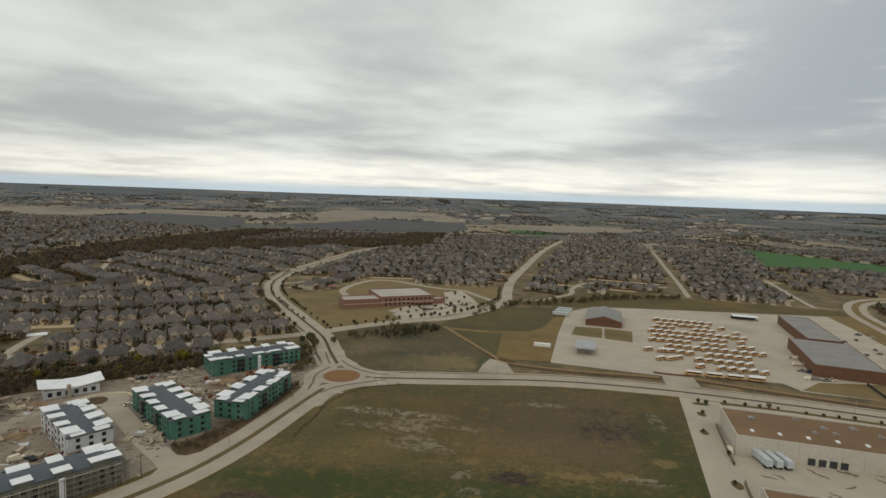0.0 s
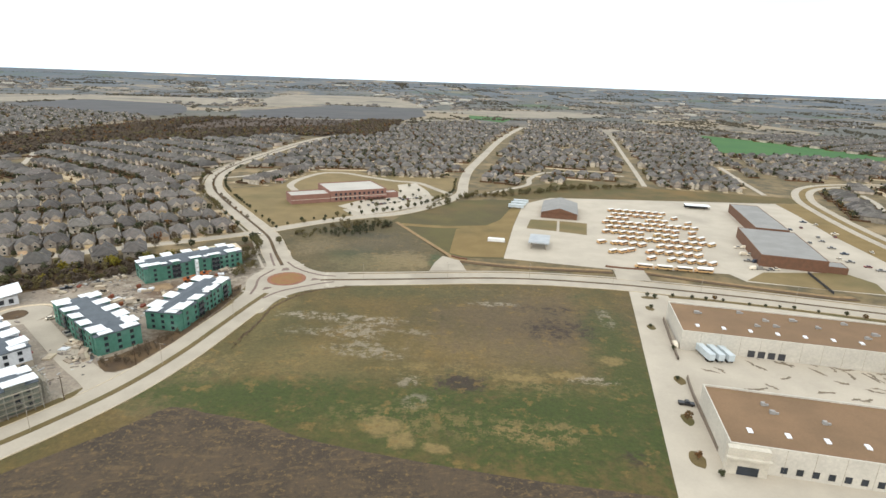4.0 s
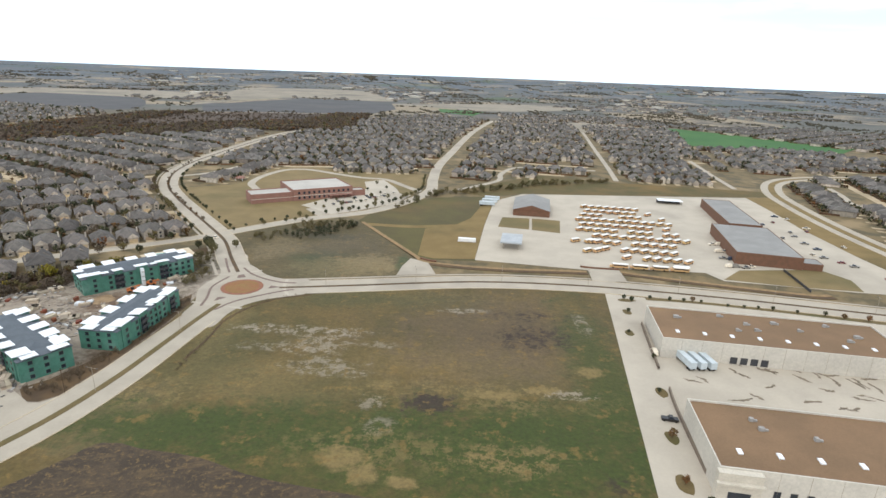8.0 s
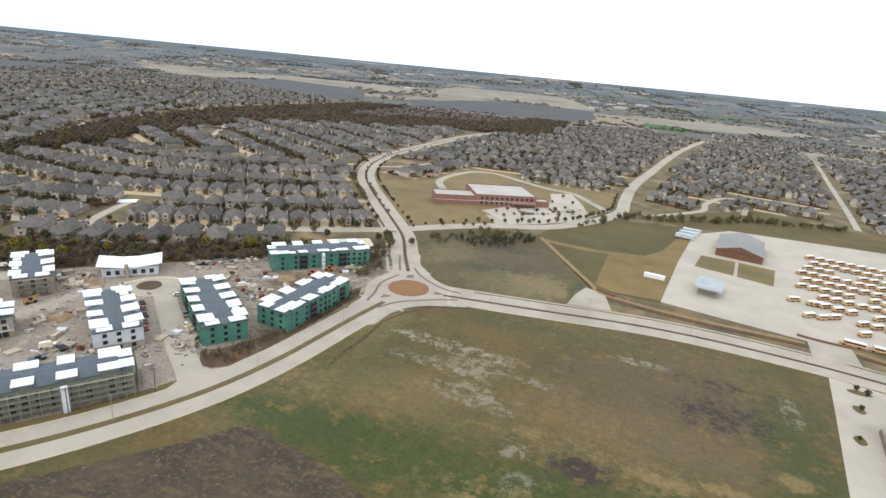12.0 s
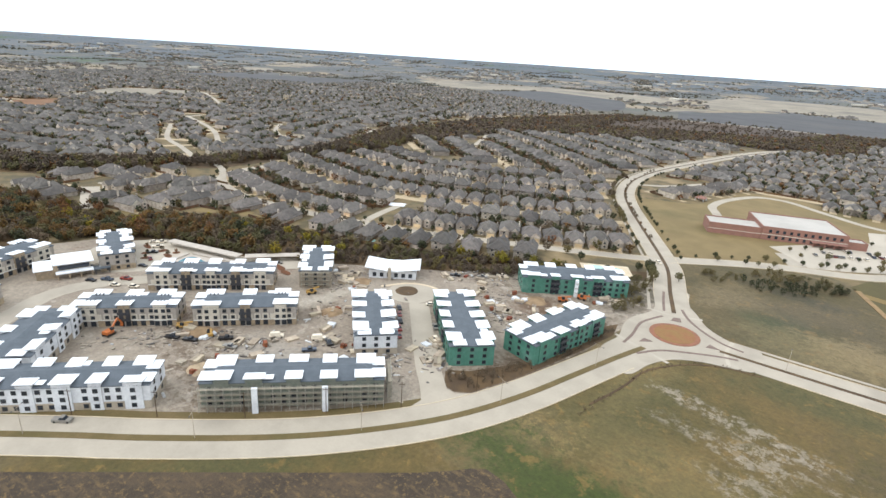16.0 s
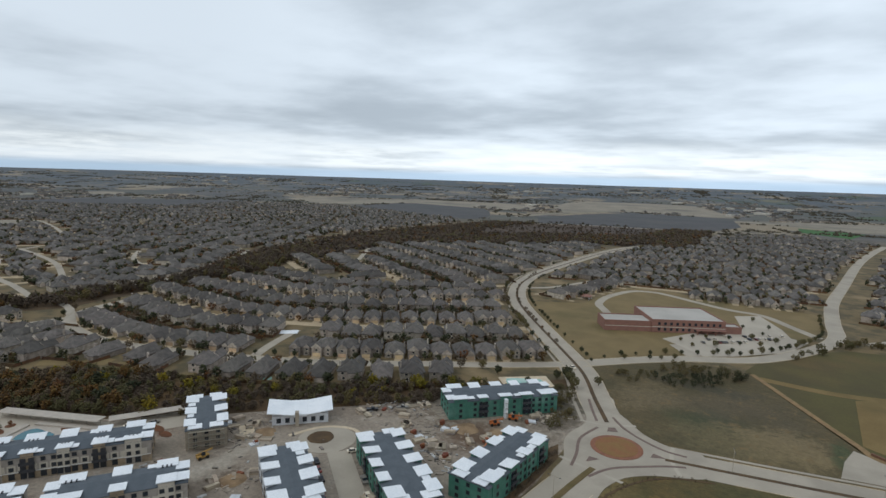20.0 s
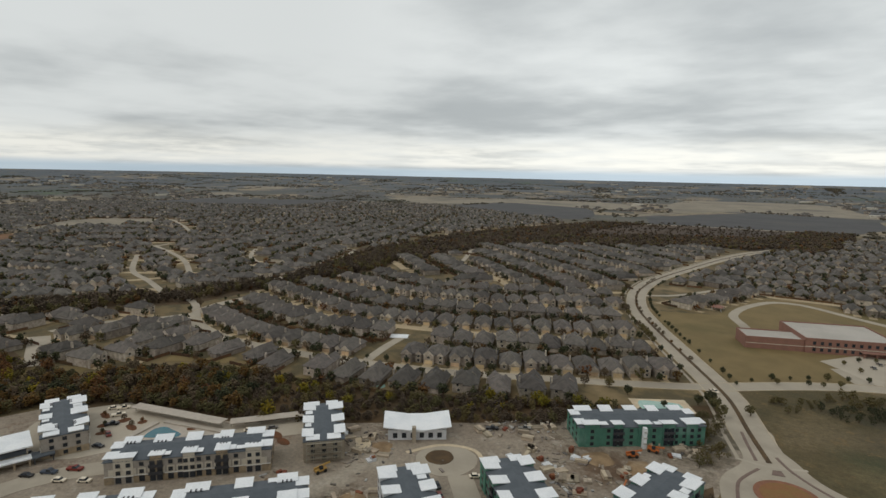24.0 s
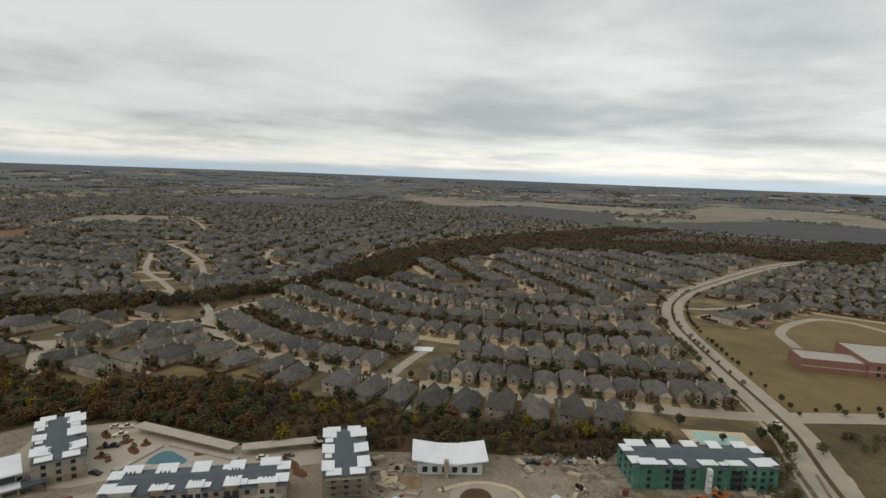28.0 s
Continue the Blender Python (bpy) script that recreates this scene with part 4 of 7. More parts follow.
for q in ([(-114.6, 240), (-116.1, 250.8), (-118.3, 259), (-119.2, 265), (-118.1, 272), (-116.2, 279.5)], [(-106.5, 236), (-103.2, 243.6), (-99.1, 249), (-91.2, 255.5), (-83.3, 261.4), (-77, 264.8)],
          [(-113.2, 294), (-106.6, 286), (-98.9, 280), (-91.5, 276), (-85.1, 273.9), (-78, 273.9)], [(-129.5, 309), (-124, 297), (-118.3, 285.6)]):
    spl = MB()
    ribbon(spl, smooth(V2(q), 2.0), -0.6, 0.6, 0.2, 0.34)
    structure("lane_divider", spl, PAVER_DULL, "low brick divider between roundabout lanes", "island")
for q in ([(-120.9, 244.4), (-94.6, 239)], [(-125, 282.2), (-114, 284), (-102, 291)], [(-84.3, 279.0), (-82.5, 267.0), (-77.4, 256.2)]):
    spl = MB()
    ribbon(spl, smooth(V2(q), 2.0), -0.8, 0.8, 0.2, 0.243)
    structure("crossing", spl, YARD_CONC, "pale concrete crossing strip", "crossing")
# drainage channel and low wall on the depot side
ch = MB()
for q in ([(-62, 404), (-40, 366), (-17, 327), (-11, 317.5), (12, 312), (39, 309.5), (86, 310)], [(107, 312), (120, 307), (163, 295), (205, 285), (216, 286)]):
    ribbon(ch, smooth(V2(q), 5), -1.5, 1.5, 0.0, 0.25)
structure("drain_channel", ch, EARTHPATH, "tan earth drain channel", "drain")
bank = MB()
for q in ([(-8, 313), (12, 308.5), (39, 306), (86, 306.5)], [(107, 308), (120, 303.5), (163, 291.5), (205, 281.5), (216, 282)]):
    ribbon(bank, smooth(V2(q), 5), -1.6, 1.6, 0.0, 0.3)
structure("bank", bank, MULCH, "dark earth bank of the ditch", "ground")
dt = MB()
ribbon(dt, smooth(V2([(-99.5, 190), (-98, 205), (-97.7, 214), (-98, 224), (-95.2, 233.5), (-88.5, 245.5), (-79, 254), (-66, 259)]), 4), -0.5, 0.5, 0.0, 0.12)
structure("ditch", dt, MULCH, "dark weedy ditch along the field", "ground")
cross = MB()
cross.prism([(86, 295), (97, 294), (106, 296), (107, 318), (88, 316)], 0.0, 0.24)
cross.prism([(-26, 292), (-4, 296), (-9, 316), (-20, 322), (-24, 308)], 0.0, 0.24)
cross.prism([(268, 248), (292, 242), (300, 292), (262, 290)], 0.0, 0.24)
structure("yard_entrance", cross, CONCRETE, "concrete entrance crossing to the yard", "road")
wall = MB()
ribbon(wall, smooth(V2([(84, 318), (92, 316), (107, 315)]), 3), -0.5, 0.5, 0.0, 1.1)
ribbon(wall, smooth(V2([(-14, 322), (-8, 318), (-4, 317)]), 3), -0.5, 0.5, 0.0, 1.2)
structure("culvert_wall", wall, DEPOTBRICK, "dark brick culvert headwall", "wall")

# ================= buildings =================


def window_mesh(w, h):
    """Window against the face y = 0, looking to -y: frame proud of the wall, pane set back in it."""
    mb = MB()
    t = 0.1
    mb.box(-w / 2, -0.08, -h / 2, -w / 2 + t, 0.02, h / 2, 0)
    mb.box(w / 2 - t, -0.08, -h / 2, w / 2, 0.02, h / 2, 0)
    mb.box(-w / 2 + t, -0.08, h / 2 - t, w / 2 - t, 0.02, h / 2, 0)
    mb.box(-w / 2 + t, -0.08, -h / 2, w / 2 - t, 0.02, -h / 2 + t, 0)
    mb.face([(-w / 2 + t, -0.03, -h / 2 + t), (w / 2 - t, -0.03, -h / 2 + t), (w / 2 - t, -0.03, h / 2 - t), (-w / 2 + t, -0.03, h / 2 - t)], 1)
    return mb


FRAMEDARK = material("dark_window_frame", [(0.07, 0.07, 0.075), (0.05, 0.05, 0.055)], 1.0, 0.6, 4.0, 0.0)
FRAMEWHITE = material("white_window_frame", [(0.6, 0.6, 0.58), (0.55, 0.55, 0.53)], 1.0, 0.6, 4.0, 0.0)
WIN_SMALL = window_mesh(1.5, 1.5).mesh("window", FRAMEDARK, GLASS)
WIN_TALL = window_mesh(1.9, 2.2).mesh("window", FRAMEDARK, GLASS)
WIN_HOUSE = window_mesh(1.6, 1.5).mesh("window", FRAMEWHITE, GLASS)


def windows_on(parent, mesh, x0, x1, y, z, pitch, turn, skip=None):
    """A row of windows on one face; turn in degrees about z, x runs along that face."""
    n = max(1, int((x1 - x0) / pitch))
    for i in range(n):
        x = x0 + (i + 0.5) * (x1 - x0) / n
        if skip and skip(x):
            continue
        m = pose(0, 0, 0, 0, 0, turn) @ pose(x, -y, z)
        part("window", mesh, None, parent, m=m)


STONEBEIGE = material("beige_stone", [(0.37, 0.325, 0.275), (0.30, 0.262, 0.22)], 0.5, 0.9, 3.0, 0.2, earthy=False)
PALETRIM = material("pale_trim", [(0.66, 0.63, 0.58), (0.6, 0.57, 0.52)], 0.5, 0.8, 3.0, 0.0, earthy=False)


def apartment(cx, cy, angle, length, width, wall_mat, label, style="plain", h=8.2, seed=1, ends=True):
    rnd = random.Random(seed)
    b = thing("apartment_building", label, "apartment building", pose(cx, cy, 0.06, 0, 0, angle), "apartment blocks on the site")
    L, W = length / 2, width / 2
    body = MB()
    body.box(-L, -W, 0, L, W, h)
    part("wall", body, STONEBEIGE if style == "stucco" else wall_mat, b)
    if style == "stucco":
        for sd in (-1, 1):
            cor = MB()
            cor.box(-L, min(sd * (W + 0.07), sd * (W + 0.3)), 2.72, L, max(sd * (W + 0.07), sd * (W + 0.3)), 2.98)
            part("cornice", cor, PALETRIM, b, "pale cornice over the ground floor")
            n = int((length - 2) / 3.1)
            for i in range(n):
                x = -L + 1 + (i + 0.5) * (length - 2) / n
                pan = MB()
                pan.box(x - 1.25, min(sd * (W + 0.004), sd * (W + 0.06)), 3.05, x + 1.25, max(sd * (W + 0.004), sd * (W + 0.06)), 5.4)
                part("wall_panel", pan, wall_mat, b, "cream stucco panel")
    if style in ("stucco", "plain"):
        base = MB()
        base.box(-L - 0.06, -W - 0.06, 0, L + 0.06, W + 0.06, 2.7)
        part("ground_floor", base, STONEWALL if style == "stucco" else GREYSTUCCO, b, "grey stone ground floor")
    roof = MB()
    roof.hip(-L, -W, L, W, h + 0.25, min(W * 0.22, 1.9), 0.35)
    part("roof", roof, SLATEROOF, b, "dark slate-grey roof")
    # bays with flat white canopies along both long sides
    k = max(3, round(length / (11.5 if style == "stucco" else 10.5)))
    step = length / k
    bays = []
    for side in (-1, 1):
        for i in range(k):
            x = -L + (i + 0.5) * step + rnd.uniform(-0.8, 0.8)
            w = rnd.choice((5.0, 5.6, 6.4) if style == "stucco" else (4.8, 5.6, 6.4)) + (1.0 if i in (0, k - 1) else 0)
            bays.append((side, x, w))
            d = rnd.choice((4.4, 5.2, 6.2))
            y0, y1 = side * (W + 0.75), side * (W + 0.75 - d)
            pad = MB()
            za, zb = h + 1.25 + rnd.uniform(0.1, 0.5), h + 1.25 - rnd.uniform(0, 0.1)
            pad.slope(x - w / 2, x + w / 2, y0, y1, za, zb, 0.25)
            if style == "stucco" and rnd.random() < 0.55:
                # solid dark blocks added in place of the dark gaps along the rim
                for q in range(3):
                    fin = MB()
                    xf = x - w * 0.22 + q * w * 0.2
                    yf = y1 + side * 0.9
                    fin.box(xf - 0.25, min(y1 - side * 0.25, yf), h + 1.15, xf + 0.25, max(y1 - side * 0.25, yf), zb + 0.42)
                    part("roof_vent", fin, DARKMETAL, b, "dark block in place of a gap in the canopy edge")
            if rnd.random() < 0.35:
                w2 = w * 0.45
                s = rnd.choice((-1, 1))
                xa = x + s * (w / 2 - 0.2)
                ya = min(y0, y1) + 1.0
                pad.box(min(xa, xa + s * w2), ya, h + 1.0, max(xa, xa + s * w2), ya + d * 0.55, h + 1.22)
            part("roof_canopy", pad, WHITE, b, "flat white roof canopy")
            bay = MB()
            bay.box(x - w / 2 + 0.6, min(side * W, side * (W + 0.35)), 0.02, x + w / 2 - 0.6, max(side * W, side * (W + 0.35)), h + 1.1)
            bay.box(x - w / 2 + 0.7, min(side * (W - 0.05), side * (W - d + 1.6)), h, x + w / 2 - 0.7, max(side * (W - 0.05), side * (W - d + 1.6)), h + 1.24)
            part("bay", bay, STONEWALL if style == "stucco" and i % 2 else wall_mat, b)
            if style == "stucco":
                foot = MB()
                foot.box(x - w / 2 + 0.62, min(side * (W + 0.352), side * (W + 0.42)), 0.02, x + w / 2 - 0.62, max(side * (W + 0.352), side * (W + 0.42)), 2.7)
                part("bay_foot", foot, STONEBEIGE, b)
                foot = MB()
                foot.box(x - w / 2 + 0.5, min(side * (W + 0.352), side * (W + 0.62)), 2.72, x + w / 2 - 0.5, max(side * (W + 0.352), side * (W + 0.62)), 2.98)
                part("cornice", foot, PALETRIM, b)
            if style in ("stucco", "green") and i % 2 == 1:
                # flat dark panels carry the shade of balcony recesses in their colour
                for z in (0.3, 2.95, 5.6):
                    for xo in (-1.25, 1.25):
                        rec = MB()
                        rec.box(x + xo - 0.85, min(side * (W + 0.34), side * (W + 0.40)), z, x + xo + 0.85, max(side * (W + 0.34), side * (W + 0.40)), z + 2.2)
                        part("balcony_opening", rec, DARKMETAL if style == "stucco" else GLASS, b, "dark panel in place of a shaded balcony recess")
                for z in (2.9, 5.55):
                    rail = MB()
                    ya, yb, yc = side * (W + 0.4), side * (W + 1.1), side * (W + 1.04)
                    rail.box(x - 2.4, min(ya, yb), z - 0.15, x + 2.4, max(ya, yb), z)
                    slab = part("balcony", rail, DARKMETAL, b)
                    rail = MB()
                    rail.box(x - 2.4, min(yc, yb), z, x + 2.4, max(yc, yb), z + 1.0)
                    part("railing", rail, DARKMETAL, slab)
    for side, turn in ((-1, 0), (1, 180)):
        for z in (1.45, 4.1, 6.8):
            def skip(x, side=side):
                return any(s == side and abs(x * -side - bx) < bw / 2 + 0.1 for s, bx, bw in bays)
            # stucco ground floor: tall windows added in place of dark garage openings
            windows_on(b, WIN_TALL if style == "stucco" and z < 2 else WIN_SMALL, -L + 1, L - 1, W + (0.07 if style == "stucco" or z < 2 and style != "green" else 0.0), z, 3.1, turn, skip)
            for s, bx, bw in bays:
                if s == side:
                    for off in ((-bw * 0.22, bw * 0.22) if style == "stucco" else (0.0,)):
                        part("window", WIN_TALL if style == "stucco" and z < 2 else WIN_SMALL, None, b, m=pose(0, 0, 0, 0, 0, turn) @ pose(bx * -side + off, -(W + (0.42 if style == "stucco" and z < 2 else 0.36)), z))
    if ends:
        for turn in (90, -90):
            for z in (1.45, 4.1, 6.8):
                windows_on(b, WIN_SMALL, -W + 1.2, W - 1.2, L + (0.07 if z < 2 and style != "green" else 0.0), z, 4.2, turn)
        for s in (-1, 1):
            for y in (-W * 0.55, W * 0.5):
                pad = MB()
                x0, x1 = s * (L + 0.7), s * (L - 3.6)
                pad.box(min(x0, x1), y - 2.6, h + 0.85, max(x0, x1), y + 2.6, h + 1.1)
                part("roof_canopy", pad, WHITE, b, "flat white roof canopy")
                prop = MB()
                prop.box(min(s * (L - 0.05), s * (L - 3)), y - 2.0, h, max(s * (L - 0.05), s * (L - 3)), y + 2.0, h + 0.84)
                part("bay", prop, wall_mat, b)
    return b


GREEN = "three-storey apartment block in green sheathing, slate roof with white canopies"
SITEW = "three-storey apartment block in white wrap, slate roof with white canopies"
CREAM = "finished cream and stone apartment block with dark balconies and white canopies"
apartment(-162, 271.5, 46, 53, 17, GREENWRAP, GREEN, "green", seed=11)
apartment(-133.6, 217.4, 86, 45, 16, GREENWRAP, GREEN, "green", seed=12)
apartment(-162, 190, -36, 49, 17, GREENWRAP, GREEN, "green", seed=13)
apartment(-187, 163.6, -34, 40, 16, WHITEWRAP, SITEW, "plain", seed=14)
apartment(-166.5, 116.5, 54, 57, 13.5, SHEATH, "grey three-storey block behind scaffolding, slate roof with white canopies", "bare", h=8.8, seed=15)
apartment(-207.4, 61.5, 55, 50, 14, WHITEWRAP, SITEW, "plain", seed=16)
apartment(-246.4, 57.4, -35, 36, 17, WHITEWRAP, SITEW, "plain", seed=17)
apartment(-253.5, 91.3, 55, 38, 13.5, STUCCO, CREAM, "stucco", seed=18)
apartment(-227, 128.3, 56, 40, 14, STUCCO, CREAM, "stucco", seed=19)
apartment(-268.9, 131.8, 55, 55, 14.5, STUCCO, CREAM, "stucco", seed=20)
apartment(-252.5, 177.4, -35, 34, 15, GREYSTUCCO, "grey half-finished apartment block with scaffolded end wall", "plain", seed=21)
apartment(-330.4, 106, -13, 38, 15, STUCCO, CREAM, "stucco", seed=22)
apartment(-338, 57.5, -62, 44, 17, STUCCO, CREAM, "stucco", seed=23)
apartment(-306, 33, 55, 44, 14, STUCCO, CREAM, "stucco", seed=24)


def flat_block(parent, x0, y0, x1, y1, h, wall_mat, roof_mat, z=0.0, parapet=0.8, name="wall"):
    """Walls, a parapet ring on them and a roof sheet sunk inside it."""
    mb = MB()
    t = 0.4
    mb.box(x0, y0, z, x1, y1, h - 0.02)
    part(name, mb, wall_mat, parent)
    pr = MB()
    outer, inner = [(x0, y0), (x1, y0), (x1, y1), (x0, y1)], [(x0 + t, y0 + t), (x1 - t, y0 + t), (x1 - t, y1 - t), (x0 + t, y1 - t)]
    for zz in (h - 0.02, h + parapet):
        pr.v += [(*q, zz) for q in outer] + [(*q, zz) for q in inner]
    for i in range(4):
        j = (i + 1) % 4
        pr.f += [(i, j, 8 + j, 8 + i), (8 + i, 8 + j, 12 + j, 12 + i), (4 + j, 4 + i, 12 + i, 12 + j)]
        pr.m += [0] * 3
    part("parapet", pr, wall_mat, parent)
    r = MB()
    r.box(x0 + t, y0 + t, h - 0.01, x1 - t, y1 - t, h + 0.06)
    part("roof", r, roof_mat, parent)


# school
school = thing("school", "red brick school with a pale flat roof and low wing", "school", pose(-119, 496.6, 0.06, 0, 0, 30.5))
flat_block(school, -27, -22, 27, 22, 9.0, SCHOOLBRICK, SCHOOLROOF)
flat_block(school, -62, -21, -27.05, 0, 7.2, SCHOOLBRICK, SCHOOLROOF, name="wing")
flat_block(school, 27.05, -20, 40, -9, 4.6, SCHOOLBRICK, SCHOOLROOF, name="wing")
for z in (2.4, 6.6):
    windows_on(school, WIN_TALL, -24, 25, 22, z, 4.4, 0)
band = MB()
band.box(-27.08, -22.08, 3.9, 27.08, -22.0, 4.4)
band.box(-62.08, -21.08, 3.4, -27.05, -21.0, 3.8)
part("stone_band", band, STUCCO, school, "pale stone band")
porch = MB()
porch.box(4, -27, 3.2, 26, -22.1, 3.6)
for x in (5, 12, 18, 25):
    porch.box(x - 0.3, -26.6, 0, x + 0.3, -26.0, 3.2)
part("porch", porch, SCHOOLBRICK, school)
gz = thing("shelter", "small shelter with a red roof by the school lawn", "shelter", pose(-207, 546, 0.06))
g = MB()
g.hip(-4, -4, 4, 4, 2.8, 2.0, 0.3)
part("roof", g, SCHOOLBRICK, gz, "rust-red roof")
for x in (-3.5, 3.5):
    for y in (-3.5, 3.5):
        g = MB()
        g.box(x - 0.15, y - 0.15, 0, x + 0.15, y + 0.15, 2.8)
        part("post", g, WHITE, gz)

# depot
gab = thing("depot_hall", "brick hall with a grey metal gable roof", "hall", pose(75, 465, 0.14, 0, 0, -9))
mb = MB()
mb.box(-15, -24, 0, 15, 24, 5.0)
part("wall", mb, DEPOTBRICK, gab)
mb = MB()
mb.gable(-15, -24, 15, 24, 5.02, 4.2, "y", 0.5, 0, 1)
part("roof", mb.mesh("roof", METALROOF, DEPOTBRICK), None, gab)
can = thing("fuel_canopy", "white flat canopy over the fuel island", "canopy", pose(46, 357, 0.14, 0, 0, -9))
mb = MB()
mb.box(-7, -11, 4.6, 7, 11, 5.5)
part("roof", mb, material("canopy_steel", [(0.40, 0.41, 0.41), (0.34, 0.35, 0.36)], 0.2, 0.7, 1.0, 0.0, earthy=False), can)
for x in (-5, 5):
    for y in (-8, 0, 8):
        mb = MB()
        mb.box(x - 0.25, y - 0.25, 0, x + 0.25, y + 0.25, 4.6)
        part("post", mb, GREYSTUCCO, can)
dep = thing("depot_building", "long brown brick depot with grey metal roof", "building", pose(217.5, 368, 0.14, 0, 0, -13))
flat_block(dep, -22, -37.5, 17, 37.5, 7.8, DEPOTBRICK, METALROOF, parapet=0.25)
flat_block(dep, 17.05, -36, 29, -24, 4.2, DEPOTBRICK, METALROOF, parapet=0.2, name="annex")
dep2 = thing("depot_building", "long brown brick workshop with grey metal roof", "building", pose(240.5, 455, 0.14, 0, 0, -11.3))
flat_block(dep2, -12, -45, 12, 47, 7.4, DEPOTBRICK, METALROOF, parapet=0.25)
shed = thing("open_shed", "open shed with a white roof behind the buses", "shed", pose(212, 512, 0.14, 0, 0, -8))
mb = MB()
mb.box(-11, -5, 3.1, 11, 4.5, 3.5)
part("roof", mb, WHITE, shed)
for i in range(6):
    mb = MB()
    mb.box(-10.5 + i * 4.2 - 0.15, -3.2, 0, -10.5 + i * 4.2 + 0.15, -2.9, 3.1)
    part("post", mb, DARKMETAL, shed)
mb = MB()
mb.box(-10.9, 3.0, 0, 10.9, 3.3, 3.1)
part("back_wall", mb, DARKMETAL, shed)

# warehouses
UNITGREY = material("rooftop_unit_grey", [(0.33, 0.31, 0.28), (0.27, 0.255, 0.235)], 0.5, 0.8, 3.0, 0.0, earthy=False)
BROWNWALL = material("brown_block_wall", [(0.19, 0.145, 0.105), (0.15, 0.115, 0.085)], 0.5, 0.9, 3.0, 0.1, earthy=False)
DOCK = window_mesh(2.8, 3.0).mesh("dock_door", FRAMEDARK, DARKMETAL)


def warehouse(cx, cy, angle, x0, y0, x1, y1, h, label, docks=()):
    w = thing("warehouse", label, "warehouse", pose(cx, cy, 0.14, 0, 0, angle), "warehouses")
    flat_block(w, x0, y0, x1, y1, h, TILTWALL, GRAVELROOF, parapet=0.7)
    rnd = random.Random(int(cx * 7))
    n = int((x1 - x0) / 11)
    for i in range(n):
        for y in (y0 + 8.5 if y1 - y0 < 35 or cy > 200 else y0 + 28.0,):
            s = MB()
            x = x0 + 8 + i * 11
            s.box(x - 0.7, y - 1.2, h + 0.05, x + 0.7, y + 1.2, h + 0.45)
            part("skylight", s, WHITE, w)
    for i in range(n + 2):
        u = MB()
        x, y = x0 + 6 + rnd.random() * (x1 - x0 - 12), y1 - 4 - rnd.random() * (y1 - y0 - 16)
        sx, sy = rnd.choice(((0.8, 0.6), (1.1, 0.8), (0.6, 0.6)))
        u.box(x - sx, y - sy, h + 0.05, x + sx, y + sy, h + 1.2)
        u.box(x + sx, y - sy * 0.5, h + 0.05, x + sx + 1.2, y + sy * 0.5, h + 0.7)
        part("roof_unit", u, UNITGREY, w, "grey rooftop unit")
    for x, y, turn in docks:
        part("dock_door", DOCK, None, w, m=pose(x, y, 1.7, 0, 0, turn))
    for i in range(1, int((x1 - x0) / 8)):
        x = x0 + i * 8
        joints = MB()
        joints.box(x - 0.06, y0 - 0.03, 0.0, x + 0.06, y0 - 0.004, h + 0.6)
        part("panel_joint", joints, GREYSTUCCO, w)
    return w


warehouse(97, 240.5, -8.0, 0, -34.0, 97, 0, 8.4, "long tan-roofed warehouse with pale tilt-up walls", [(x, -34.02, 0) for x in (29, 33, 37, 41)])
wh_s = warehouse(83.5, 161, -8.0, 0, -34, 130, 0, 8.6, "broad tan-roofed warehouse with pale tilt-up walls", [])
windows_on(wh_s, WIN_TALL, 14, 70, 34, 2.2, 4.2, 0)
ent = MB()
ent.box(-0.8, -36.2, 0, 11, -34.05, 8.9)
ent.box(-1.2, -37.4, 5.6, 11.4, -36.25, 6.3)
part("entrance_bay", ent, STUCCO, wh_s, "cream entrance bay")
door = MB()
door.box(2.5, -36.3, 0.1, 8.5, -36.22, 3.0)
part("entrance_door", door, GLASS, wh_s, "dark glass entrance")
warehouse(219.5, 219.5, -14, 0, -60, 70, 0, 8.5, "tan-roofed warehouse with pale tilt-up walls", [])
fw = MB()
ribbon(fw, smooth(V2([(95, 238), (91, 215), (88, 196)]), 5), -0.25, 0.25, 0.1, 1.7)
ribbon(fw, smooth(V2([(86.5, 181), (84, 168), (80, 135)]), 5), -0.25, 0.25, 0.1, 1.7)
structure("yard_wall", fw, BROWNWALL, "low brown wall beside the drive", "wall")

# clubhouse of the flats
club = thing("clubhouse", "low white clubhouse with a winged white roof", "clubhouse", pose(-230, 209, 0.06, 0, 0, 46))
mb = MB()
mb.box(-12, -6.5, 0, 12, 6.5, 4.2)
part("wall", mb, WHITEWRAP, club)
for x0, x1, za, zb in ((-14, -3, 6.4, 4.9), (3, 14, 4.9, 6.4)):
    mb = MB()
    p = [(x0, -8, za), (x1, -8, zb), (x1, 8, zb), (x0, 8, za)]
    mb.face(p)
    mb.face([(q[0], q[1], q[2] - 0.35) for q in reversed(p)])
    for i in range(4):
        a, c = p[i], p[(i + 1) % 4]
        mb.face([(a[0], a[1], a[2] - 0.35), (c[0], c[1], c[2] - 0.35), c, a])
    part("roof_wing", mb, WHITE, club, "sloping white roof wing")
mb = MB()
mb.box(-3, -8, 4.2, 3, 8, 5.0)
part("roof", mb, WHITE, club)
mb = MB()
mb.box(-2.2, -9.0, 0, -0.6, -7.0, 6.4)
part("chimney", mb, GREYSTUCCO, club)
windows_on(club, WIN_TALL, -11, 11, 6.5, 2.0, 3.4, 0)
